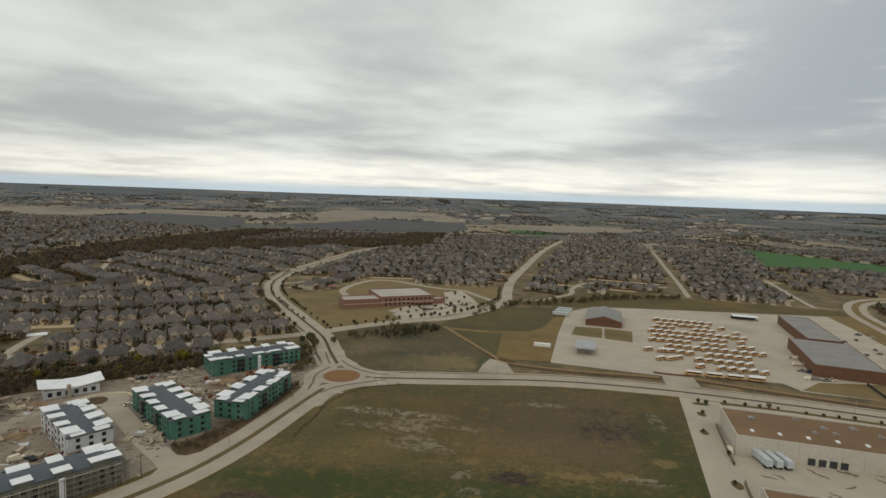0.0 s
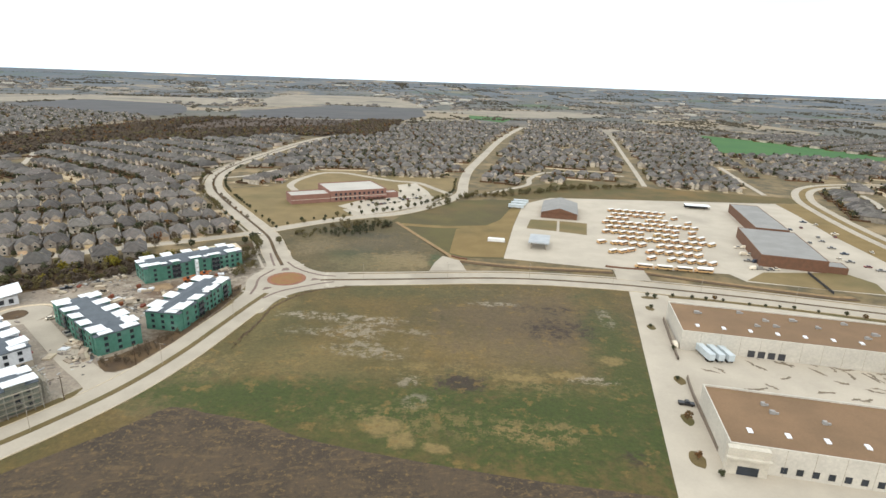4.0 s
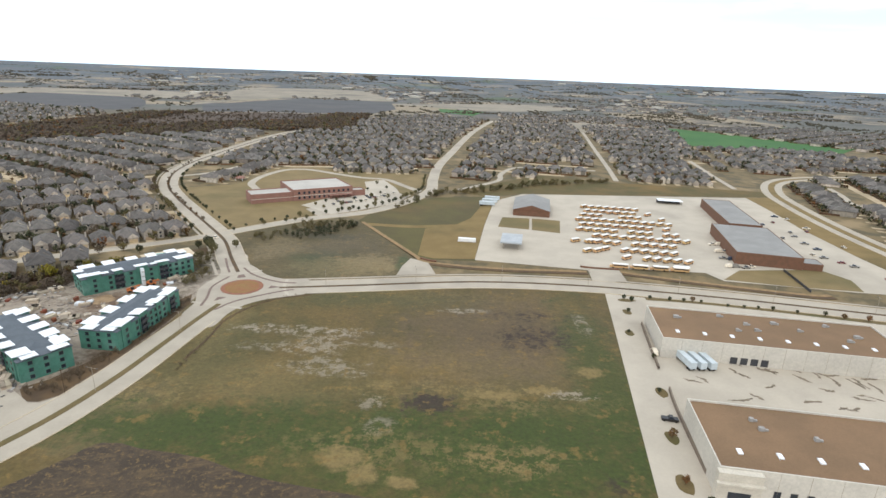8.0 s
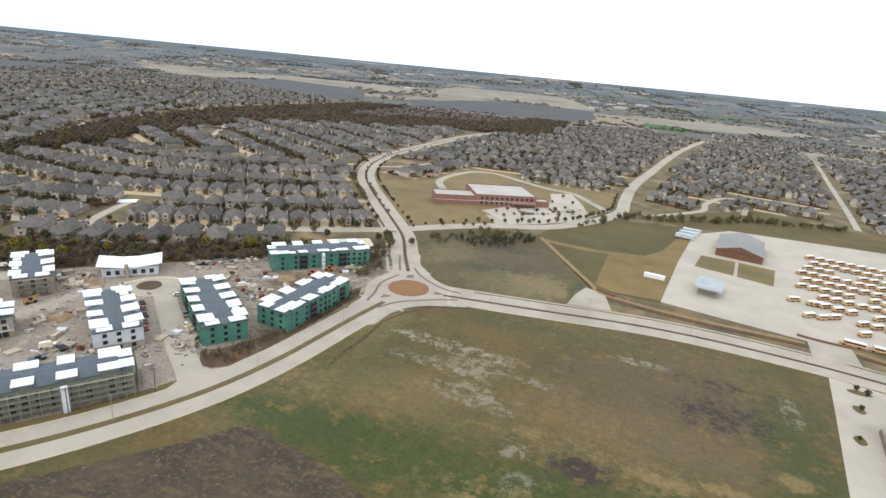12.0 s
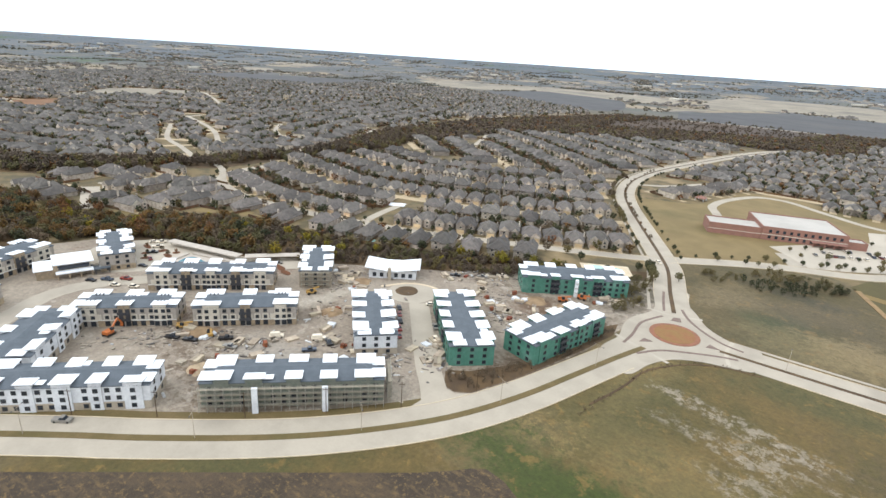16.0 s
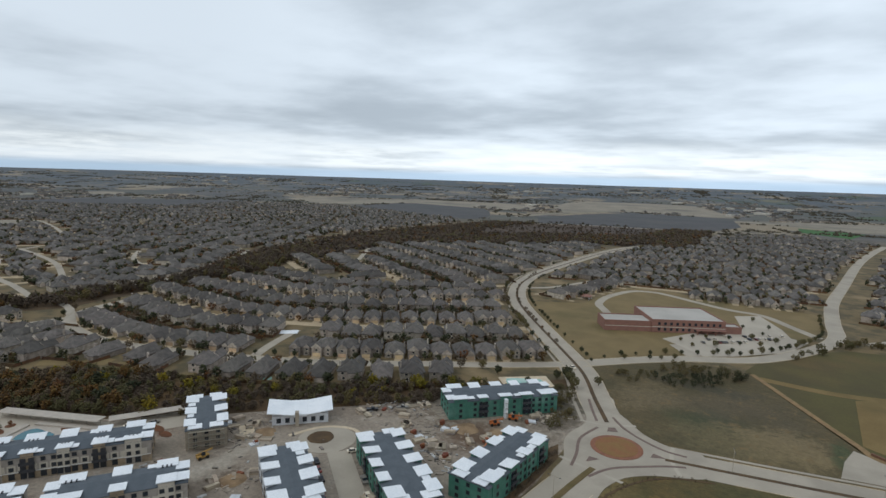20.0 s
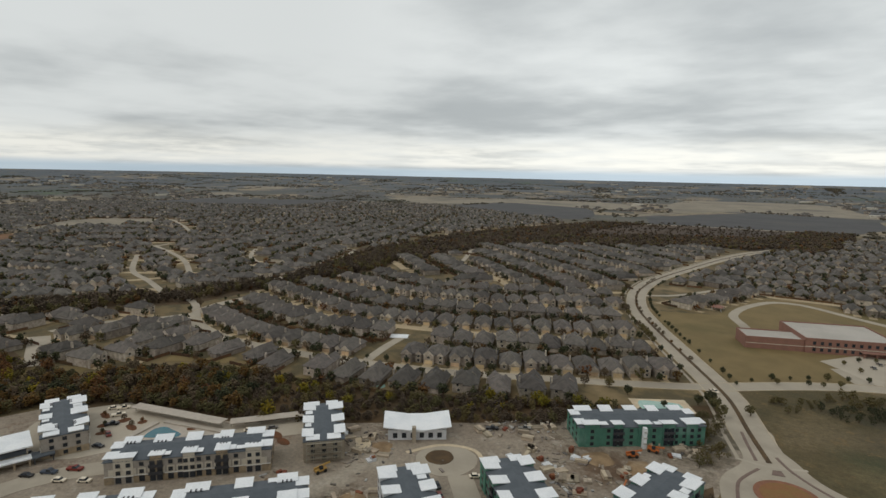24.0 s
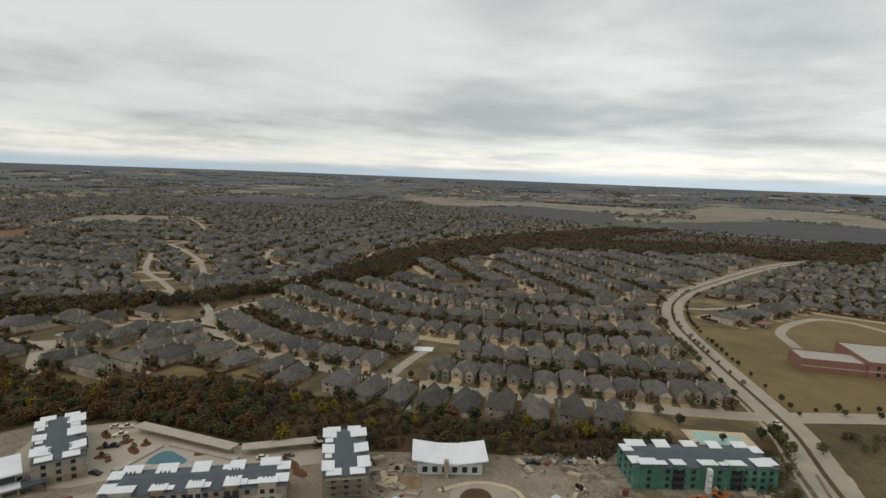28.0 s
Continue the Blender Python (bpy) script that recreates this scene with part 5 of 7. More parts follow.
leas = thing("leasing_office", "white-roofed two-level office with a dark glazed front", "office", pose(-322.5, 85, 0.06, 0, 0, -7))
mb = MB()
mb.box(-6.4, -6.6, 0, 6.4, 6.6, 6.2)
part("wall", mb, GREYSTUCCO, leas)
mb = MB()
mb.box(-7.6, -8.2, 6.3, 7.8, 8.2, 6.8)
part("roof", mb, WHITE, leas, "broad flat white roof")
mb = MB()
mb.box(6.42, -6.2, 3.5, 6.5, 6.2, 5.6)
part("glazing", mb, GLASS, leas, "dark glazed band under the roof")
mb = MB()
mb.box(6.52, -7.5, 2.7, 10.5, 7.5, 3.2)
part("terrace_roof", mb, WHITE, leas, "white lower roof over the terrace")
mb = MB()
mb.box(-5.8, -15, 0, 7, -6.65, 4.4)
part("wing", mb, STONEWALL, leas)
mb = MB()
mb.box(-6.6, -15.8, 4.42, 7.8, -8.3, 4.8)
part("wing_roof", mb, WHITE, leas)
for y in (-6.8, -2.3, 2.3, 6.8):
    mb = MB()
    mb.box(9.7, y - 0.3, 0, 10.3, y + 0.3, 2.7)
    part("pillar", mb, STONEWALL, leas)
mb = MB()
mb.box(5.5, 7.6, 2.4, 10.5, 14.5, 2.9)
part("porch_roof", mb, SLATEROOF, leas, "blue-grey porch roof")
for y in (8.2, 13.9):
    mb = MB()
    mb.box(9.6, y - 0.2, 0, 10.0, y + 0.2, 2.4)
    part("post", mb, DARKMETAL, leas)

# ================= houses =================


def house_parts(kind):
    """Wall, roof and door meshes of one house type; the front looks to -y."""
    rnd = random.Random(100 + kind)
    w, d = (12.0, 12.4, 11.6, 12.6)[kind], (17.0, 15.5, 18.5, 17.0)[kind]
    two = kind in (1, 3)
    drive = MB()
    h = 5.3 if two else 3.1
    x0, x1, y0, y1 = -w / 2, w / 2, -d / 2, d / 2
    wall, roof, glass, gar = MB(), MB(), MB(), MB()
    wall.box(x0, y0, 0, x1, y1, h)
    roof.hip(x0, y0, x1, y1, h, 4.3 if not two else 3.7, 0.6)
    s = -1 if kind % 2 else 1
    # front wing with its own gable
    gx0, gx1 = (x0 + 0.2, x0 + 6.4) if s < 0 else (x1 - 6.4, x1 - 0.2)
    wall.box(gx0, y0 - 2.6, 0, gx1, y0 - 0.01, h - 0.05)
    roof.gable(gx0, y0 - 2.6, gx1, y0 + 5.5, h - 0.04, 3.1, "y", 0.4, 0, 1)
    bx0, bx1 = (x1 - 4.2, x1 - 0.6) if s < 0 else (x0 + 0.6, x0 + 4.2)
    wall.box(bx0, y0 - 1.1, 0, bx1, y0 - 0.01, h - 0.4)
    roof.gable(bx0, y0 - 1.1, bx1, y0 + 3.0, h - 0.38, 2.2, "y", 0.35, 0, 1)
    # side hip across the ridge
    roof.hip(x0 + 0.8 if s > 0 else -1.0, y0 + d * 0.25, 1.0 if s > 0 else x1 - 0.8, y0 + d * 0.72, h + 1.1, 3.1, 0.2)
    # rear wing
    wall.box(x0 + 1.5, y1 + 0.01, 0, x0 + 6.5, y1 + 2.2, h - 0.1)
    roof.hip(x0 + 1.5, y1 - 3.0, x0 + 6.5, y1 + 2.2, h - 0.08, 2.0, 0.4)
    gar.box(gx0 + 0.7, y0 - 2.68, 0, gx1 - 0.7, y0 - 2.6, 2.3)
    drive.box(gx0 + 0.4, y0 - 11.5, -0.04, gx1 - 0.4, y0 - 2.7, 0.1)
    chim = MB()
    chim.box(x1 - 0.7, y0 + d * 0.55, 0, x1 + 0.15, y0 + d * 0.55 + 1.1, h + 3.7)
    wins = [((bx0 + bx1) / 2, y0 - 1.11, 1.5, 0), (-3, -(y1 + 0.01), 1.5, 180), (2.5, -(y1 + 0.01), 1.5, 180)]
    if two:
        wins += [((gx0 + gx1) / 2, y0 - 2.61, 4.0, 0), ((bx0 + bx1) / 2, y0 - 1.11, 3.9, 0), (-3.5, -(y1 + 0.01), 4.1, 180), (3.5, -(y1 + 0.01), 4.1, 180)]
    return wall, roof, gar, chim, wins, drive


DOORCREAM = material("garage_door", [(0.50, 0.44, 0.36), (0.42, 0.36, 0.29)], 0.5, 0.7, 4.0, 0.0, per="object", spread=0.3)
HOUSE_PROTO = []
HOUSE_FAR = []
for kind in range(4):
    wall, roof, gar, chim, wins, drive = house_parts(kind)
    HOUSE_FAR.append((wall, roof, drive))
    HOUSE_PROTO.append((wall.mesh("house_wall", BRICKWALL), roof.mesh("house_roof", SHINGLE, BRICKWALL), gar.mesh("garage_door", DOORCREAM), chim.mesh("chimney", BRICKWALL), wins, drive.mesh("driveway", ESTATE_CONC)))


def near_house(kind, x, y, angle, label):
    wall, roof, gar, chim, wins, drive = HOUSE_PROTO[kind]
    hs = thing("house", label, "house", pose(x, y, 0.05, 0, 0, angle), "brick houses of the estate")
    part("wall", wall, None, hs)
    part("roof", roof, None, hs)
    part("garage_door", gar, None, hs)
    part("chimney", chim, None, hs)
    part("driveway", drive, None, hs, "pale concrete driveway")
    for wx, wy, wz, t in wins:
        part("window", WIN_HOUSE, None, hs, m=pose(0, 0, 0, 0, 0, t) @ pose(wx, wy, wz))
    return hs


ROADS_ALL = [(MAIN_W, 10), (MAIN_E, 10), (NORTH, 9.5), (LOOP, 6), (COLLECTOR, 5), (EAST, 12), (FARW, 6)] + [(smooth(V2(q), 15), 4.5) for q in STREETS]
HOUSES = []
GRID = {}


def free(x, y, gap):
    c = (int(x // 20), int(y // 20))
    for i in (-1, 0, 1):
        for j in (-1, 0, 1):
            for hx, hy in GRID.get((c[0] + i, c[1] + j), ()):
                if (hx - x) ** 2 + (hy - y) ** 2 < gap * gap:
                    return False
    return True


def try_house(x, y, angle, rnd):
    p = Vector((x, y))
    for line, half in ROADS_ALL:
        if line_dist(p, line) < half + 9.5:
            return
    if not free(x, y, 12.4) or any(inside(x, y, q) for q in NO_HOUSES):
        return
    GRID.setdefault((int(x // 20), int(y // 20)), []).append((x, y))
    HOUSES.append((x, y, angle + rnd.uniform(-5, 5), rnd.randrange(4)))


def along(line, pitch):
    """Points and headings at even steps along a line."""
    out, carry = [], pitch / 2
    for a, b in zip(line[:-1], line[1:]):
        L = (b - a).length
        while carry <= L:
            t = (b - a).normalized()
            out.append((a + t * carry, math.degrees(math.atan2(t.y, t.x))))
            carry += pitch
        carry -= L
    return out


rnd = random.Random(5)
Z1 = [(-150, 318), (-176, 385), (-225, 455), (-272, 540), (-300, 570), (-380, 505), (-440, 470), (-540, 470), (-535, 400), (-530, 300), (-525, 262), (-500, 190), (-420, 185), (-345, 208), (-240, 252)]
ESTATE_STREETS = []
for x, y, a in ((-527, 156, 110), (-523, 174, 110), (-518, 199, 110), (-476, 147, 20), (-468, 165, 20), (-449, 184, 20), (-421, 138, 110), (-419, 156, 110), (-412, 176, 200), (-404, 195, 200), (-384, 201, 195), (-442, 132, 20), (-363, 212, 200), (-345, 211, 200), (-432, 172, 200), (-492, 157, 110), (-470, 190, 20), (-458, 201, 20), (-430, 194, 20)):
    try_house(x, y, a, rnd)
base = smooth(V2([(-110, 392), (-165, 347), (-196, 323), (-226, 302), (-255, 281), (-284, 263), (-314, 248), (-348, 233), (-380, 222), (-410, 216), (-440, 215), (-470, 218), (-540, 222)]), 8)
for off, face in ((20, 180), (-20, 0), (-58, 180), (-100, 0), (-138, 180), (-180, 0), (-218, 180), (-260, 0), (-298, 180)):
    for p, a in along(offset_line(base, off), 16.4 if off > 0 else 14.2):
        if inside(p.x, p.y, Z1):
            try_house(p.x, p.y, a + 180 + face, rnd)
for off in (-79, -159, -239):
    seg = [p for p in offset_line(base, off) if inside(p.x, p.y, Z1) and line_dist(p, NORTH) > 8]
    if len(seg) > 3:
        ESTATE_STREETS.append(seg)


def estate(poly, angle, seed, pitch=15.6, gap_a=34.0, gap_b=44.0, keep=1.0):
    """Rows of houses back to back with streets between them, over a plan outline."""
    rnd = random.Random(seed)
    c, s = math.cos(radians(angle)), math.sin(radians(angle))
    cx, cy = sum(p[0] for p in poly) / len(poly), sum(p[1] for p in poly) / len(poly)
    R = max(math.hypot(p[0] - cx, p[1] - cy) for p in poly)
    v, k = -R, 0
    while v < R:
        u = -R + rnd.uniform(0, pitch)
        while u < R:
            bend = 14 * math.sin(u / 130.0 + seed)
            jv = v + bend + rnd.uniform(-1.6, 1.6)
            x, y = cx + u * c - jv * s, cy + u * s + jv * c
            if inside(x, y, poly) and rnd.random() < keep:
                try_house(x, y, angle + (0 if k % 2 else 180), rnd)
            u += pitch
        if k % 2 == 0:
            seg = []
            u = -R
            while u < R + 1:
                bend = 14 * math.sin(u / 130.0 + seed)
                x, y = cx + u * c - (v - gap_b / 2 + bend) * s, cy + u * s + (v - gap_b / 2 + bend) * c
                if inside(x, y, poly):
                    seg.append(Vector((x, y)))
                else:
                    if len(seg) > 4:
                        ESTATE_STREETS.append(seg)
                    seg = []
                u += 16
            if len(seg) > 4:
                ESTATE_STREETS.append(seg)
        v += gap_a if k % 2 == 0 else gap_b
        k += 1


ZONE_N = [(-286, 560), (-306, 640), (-312, 700), (-308, 880), (-325, 985), (-380, 955), (-465, 850), (-535, 795), (-588, 715), (-560, 575), (-596, 512), (-540, 480), (-440, 478), (-380, 500), (-340, 520)]
street = smooth(V2([(-700, 640), (-600, 608), (-530, 578), (-464, 541), (-420, 518), (-374, 487), (-300, 440), (-230, 400)]), 8)
for k in range(-1, 6):
    for off, face in ((20, 180), (60, 0)):
        for p, a in along(offset_line(street, 80 * k + off), 14.6):
            if inside(p.x, p.y, ZONE_N):
                try_house(p.x, p.y, a + 180 + face, rnd)
    seg = [p for p in offset_line(street, 80 * k) if inside(p.x, p.y, ZONE_N) and line_dist(p, NORTH) > 8]
    if len(seg) > 3:
        ESTATE_STREETS.append(seg)
estate([(-268, 545), (-274, 620), (-262, 700), (-215, 705), (-203, 640), (-208, 560), (-225, 530), (-250, 522)], 78, 36, 15.0, 30.0, 36.0)
estate([(-283, 640), (-190, 632), (-60, 618), (-26, 640), (-12, 800), (25, 1000), (62, 1250), (100, 1420), (-60, 1500), (-180, 1320), (-285, 1130), (-275, 900), (-284, 760)], 12, 22)
estate([(8, 600), (60, 592), (120, 635), (190, 655), (245, 1000), (290, 1300), (300, 1480), (130, 1440), (90, 1200), (40, 860)], -10, 23, keep=0.9)
estate([(203, 622), (316, 588), (345, 690), (380, 770), (430, 1000), (520, 1300), (320, 1330), (285, 1130)], -8, 24)
estate([(345, 270), (348, 420), (362, 540), (395, 620), (460, 672), (570, 700), (720, 740), (900, 820), (1150, 760), (1100, 400), (800, 180), (500, 200)], 66, 25)
estate([(-428, 150), (-400, 205), (-470, 205), (-505, 225), (-545, 190), (-548, 110), (-500, 92), (-450, 120)], 18, 26, gap_a=30, gap_b=40)
WEST = [(-700, 60), (-612, 120), (-600, 200), (-585, 240), (-580, 315), (-598, 395), (-655, 490), (-740, 600), (-780, 720), (-880, 900), (-1020, 1080), (-1270, 1150), (-1550, 800), (-1500, 200), (-1050, -200), (-750, -100)]
creekside = smooth(V2([(-900, -60), (-790, 20), (-690, 80), (-615, 132), (-590, 192), (-574, 240), (-568, 315), (-584, 390), (-640, 480), (-700, 560), (-745, 650), (-800, 780), (-880, 900)]), 10)
for off, face in ((19, 180), (57, 0), (97, 180), (135, 0), (175, 180), (213, 0)):
    for p, a in along(offset_line(creekside, off), 15.8):
        if inside(p.x, p.y, WEST):
            try_house(p.x, p.y, a + face, rnd)
for off in (77, 155):
    seg = [p for p in offset_line(creekside, off) if inside(p.x, p.y, WEST)]
    if len(seg) > 3:
        ESTATE_STREETS.append(seg)
estate(WEST, 48, 27, 16.2, 36.0, 47.0, 0.93)
estate([(400, 705), (560, 750), (690, 800), (660, 960), (440, 990), (395, 780)], -12, 30, keep=0.9)
estate([(130, 1445), (300, 1490), (520, 1330), (570, 1450), (430, 1700), (150, 1650)], -5, 31, keep=0.8)
estate([(820, 900), (560, 1420), (900, 1500), (1400, 1000), (1150, 800)], 40, 28)
estate([(-1560, 800), (-1500, 200), (-1700, 100), (-2050, 500), (-2100, 900), (-1800, 1100)], 44, 33, keep=0.85)
estate([(-670, 560), (-690, 640), (-740, 720), (-800, 900), (-870, 1060), (-1000, 1380), (-1060, 1250), (-900, 930), (-760, 700), (-700, 570)], 50, 34)
estate([(-745, 790), (-1020, 1080), (-1270, 1150), (-1500, 1000), (-1650, 1250), (-1400, 1470), (-1000, 1340), (-800, 1310), (-740, 1200), (-745, 950)], 35, 29, keep=0.92)
estate([(-1560, 800), (-1500, 1000), (-1650, 1250), (-1760, 1440), (-1590, 990), (-1770, 790), (-2030, 640), (-1900, 500)], 40, 35, keep=0.9)

es = MB()
for seg in ESTATE_STREETS:
    ribbon(es, seg, -4.4, 4.4, 0.0, 0.12 + 0.005 * (len(es.v) % 11))
tagged(structure("estate_streets", es, ESTATE_CONC, "pale concrete streets between the houses", "road"))

HOUSES.sort(key=lambda q: (q[0] + 150) ** 2 + (q[1] - 180) ** 2)
NEAR_N = 185
TONES = ("brick house with a dark grey hipped shingle roof", "two-storey brick house with a steep grey shingle roof",
         "deep brick house with a grey hipped roof and front gable", "two-storey tan brick house with a grey hipped roof")
for x, y, a, kind in HOUSES[:NEAR_N]:
    near_house(kind, x, y, a, TONES[kind])


def joined(name, protos, places, mats, label, category):
    """Many copies of small meshes, joined into one object. places: (proto index, x, y, z, turn, scale)."""
    vs, fs, ms, k = [], [], [], 0
    data = []
    for v, f, m in protos:
        data.append((np.array(v, dtype=float), f, m))
    for i, x, y, z, turn, sc in places:
        v, f, m = data[i]
        c, s = math.cos(radians(turn)) * sc, math.sin(radians(turn)) * sc
        q = np.empty_like(v)
        q[:, 0], q[:, 1], q[:, 2] = x + v[:, 0] * c - v[:, 1] * s, y + v[:, 0] * s + v[:, 1] * c, z + v[:, 2] * sc
        vs.append(q)
        fs += [tuple(j + k for j in t) for t in f]
        ms += m
        k += len(v)
    me = bpy.data.meshes.new(name)
    me.from_pydata(np.concatenate(vs).tolist(), [], fs)
    for q in mats:
        me.materials.append(q)
    me.polygons.foreach_set("material_index", ms)
    if category == "trees":
        me.polygons.foreach_set("use_smooth", [True] * len(me.polygons))
    me.update()
    return tagged(new(name, me), label, category, kind="stuff")


far_protos = []
for wall, roof, drive in HOUSE_FAR:
    k, k2 = len(wall.v), len(wall.v) + len(roof.v)
    far_protos.append((wall.v + roof.v + drive.v, wall.f + [tuple(j + k for j in t) for t in roof.f] + [tuple(j + k2 for j in t) for t in drive.f],
                       [1] * len(wall.f) + [1 if s else 0 for s in roof.m] + [2] * len(drive.f)))
fence = MB()
fence.box(-6.9, 17.4, 0, 6.9, 17.5, 1.8)
fence.box(-7.0, 2.0, 0, -6.9, 17.5, 1.8)
FENCEWOOD = material("fence_wood", [(0.13, 0.085, 0.055), (0.09, 0.062, 0.042)], 0.4, 0.9, 3.0, 0.1, per="island", spread=0.4)
joined("yard_fences", [(fence.v, fence.f, fence.m)], [(0, x, y, 0.05, a, 1.0) for x, y, a, kind in HOUSES], [FENCEWOOD], "weathered brown timber yard fences", "fence")
joined("far_houses", far_protos, [(kind, x, y, 0.05, a, 1.0) for x, y, a, kind in HOUSES[NEAR_N:]], [SHINGLE_FAR, BRICK_FAR, ESTATE_CONC], "estate of grey-roofed brick houses", "houses")

# ================= trees =================


def crown_mesh(rnd, r, h, z0, n, size, tri=False):
    """Crown of many small clumps in an uneven egg; returns vertices and faces."""
    v, f = [], []
    for i in range(n):
        u, a = rnd.uniform(-1, 1), rnd.uniform(0, 2 * math.pi)
        q = rnd.uniform(0.35, 1.0) ** 0.5 * (0.8 + 0.25 * math.sin(3 * a + r) + rnd.uniform(-0.1, 0.1))
        w = math.sqrt(max(0, 1 - u * u))
        c = Vector((r * q * w * math.cos(a), r * q * w * math.sin(a), z0 + h * (0.5 + 0.5 * u * q)))
        k = len(v)
        s = size * rnd.uniform(0.6, 1.3)
        turn = Euler((rnd.uniform(0, 6.3), rnd.uniform(0, 6.3), rnd.uniform(0, 6.3))).to_matrix()
        for d in ((1, 1, 1), (1, -1, -1), (-1, 1, -1), (-1, -1, 1)):
            v.append(tuple(c + turn @ Vector(d) * s * 0.62))
        f += [(k, k + 1, k + 2), (k, k + 2, k + 3), (k, k + 3, k + 1), (k + 1, k + 3, k + 2)]
    return v, f


def trunk_mb(rnd, h, r):
    mb = MB()
    mb.tube(0, 0, 0, h, r, r * 0.6, 6)
    for i in range(4):
        a = i * 1.6 + rnd.random()
        k = len(mb.v)
        d, e = Vector((math.cos(a), math.sin(a), 1.1)), h * 0.9
        side = Vector((-math.sin(a), math.cos(a), 0)) * r * 0.35
        b0, b1 = Vector((0, 0, h * 0.75)), Vector((0, 0, h * 0.75)) + d * e * 0.7
        up = Vector((0, 0, r * 0.5))
        mb.v += [tuple(b0 + side), tuple(b0 - side), tuple(b0 + up), tuple(b1)]
        mb.f += [(k, k + 1, k + 3), (k + 1, k + 2, k + 3), (k + 2, k, k + 3)]
        mb.m += [0] * 3
    return mb


TREE_KINDS = {}
for name, mat, r, h, z0, n, size, th in (
        ("bare", TWIG, 2.6, 5.2, 1.4, 130, 0.42, 2.4), ("olive", OLIVE, 2.5, 4.6, 1.0, 130, 0.45, 2.0), ("rust", RUST, 2.0, 3.8, 1.0, 110, 0.40, 1.8),
        ("evergreen", EVERGREEN, 1.7, 3.6, 0.8, 120, 0.40, 1.5), ("yellow", YELLOWLEAF, 2.6, 4.6, 1.0, 130, 0.45, 2.0)):
    rr = random.Random(len(name) * 13 + 7)
    for j in range(2):
        v, f = crown_mesh(rr, r, h, z0, n, size)
        c = MB()
        c.v, c.f, c.m = v, f, [0] * len(f)
        TREE_KINDS[name, j] = (trunk_mb(rr, th, 0.16).mesh("trunk", BARK), c.mesh("crown", mat))


def tree(kind, x, y, scale, label, turn=0.0, j=0, z=0.06):
    t = thing("tree", label, "tree", pose(x, y, z, 0, 0, turn) @ Matrix.Scale(scale, 4))
    tr, cr = TREE_KINDS[kind, j]
    part("trunk", tr, None, t)
    part("crown", cr, None, t)
    return t


def tree_protos(seed, n, size, r=2.5, h=5.0, z0=0.6):
    rr = random.Random(seed)
    out = []
    for j in range(4):
        v, f = crown_mesh(rr, r * rr.uniform(0.85, 1.15), h * rr.uniform(0.8, 1.2), z0, n, size)
        slot = [0] * len(f)
        k = len(v)
        t = MB()
        t.tube(0, 0, 0, h * 0.55, 0.17, 0.08, 3)
        out.append((v + t.v, f + [tuple(a + k for a in q) for q in t.f], slot + [1] * len(t.f)))
    return out


def wood(name, poly, count, seed, mat, label, n=40, size=0.62, scale=(0.9, 1.7), avoid=12.0):
    rr = random.Random(seed)
    xs, ys = [p[0] for p in poly], [p[1] for p in poly]
    places = []
    tries = 0
    while len(places) < count and tries < count * 30:
        tries += 1
        x, y = rr.uniform(min(xs), max(xs)), rr.uniform(min(ys), max(ys))
        if inside(x, y, poly) and all(line_dist(Vector((x, y)), l) > avoid for l in (NORTH, COLLECTOR)):
            places.append((rr.randrange(4), x, y, 0.0, rr.uniform(0, 360), rr.uniform(*scale)))
    return joined(name, tree_protos(seed, n, size), places, [mat, BARK], label, "trees")


DARKTWIG = material("dark_bare_twigs", [(0.100, 0.083, 0.070), (0.076, 0.065, 0.056)], 0.012, 0.95, 0.2, 0.0, per="island", spread=0.2)
CREEK = [(-132, 318), (-150, 300), (-176, 268), (-186, 262), (-210, 240), (-253, 200), (-281, 171), (-298, 160), (-328, 146), (-352, 128), (-366, 112), (-430, 64), (-505, 56), (-510, 95), (-440, 114), (-394, 128), (-384, 158), (-357, 186), (-319, 204), (-266, 230), (-224, 262), (-190, 288), (-172, 292), (-150, 300)]
CREEK_W = [(-298, 160), (-328, 146), (-352, 128), (-366, 112), (-376, 70), (-376, 20), (-440, 20), (-505, 56), (-486, 80), (-440, 88), (-402, 100), (-396, 128), (-384, 158), (-357, 184), (-330, 196)]
wood("creek_trees", CREEK_W, 190, 41, TWIG, "bare brown trees and scrub along the creek", 120, 0.52, (0.7, 1.4), 14)
wood("creek_scrub", CREEK_W, 330, 42, OLIVE, "olive scrub along the creek", 110, 0.48, (0.6, 1.2), 14)
wood("low_creek_brush", CREEK, 1000, 66, DARKTWIG, "low brown brush along the creek", 44, 0.62, (0.4, 0.95), 14)
wood("low_creek_olive", CREEK, 520, 67, OLIVE, "low olive brush along the creek", 50, 0.58, (0.45, 1.1), 14)
wood("creek_dark_trees", CREEK_W, 60, 54, EVERGREEN, "dark green trees along the creek", 110, 0.5, (0.8, 1.6), 14)
wood("creek_yellow_trees", CREEK, 34, 49, YELLOWLEAF, "yellow-green trees along the creek", 150, 0.45, (0.8, 1.5), 14)
wood("creek_amber_trees", CREEK_W, 50, 50, AMBER, "amber trees along the creek", 140, 0.45, (1.1, 1.7), 14)
wood("creek_wood_amber", CREEK_W, 60, 69, AMBER, "amber trees in the creek wood", 120, 0.48, (0.9, 1.5), 14)
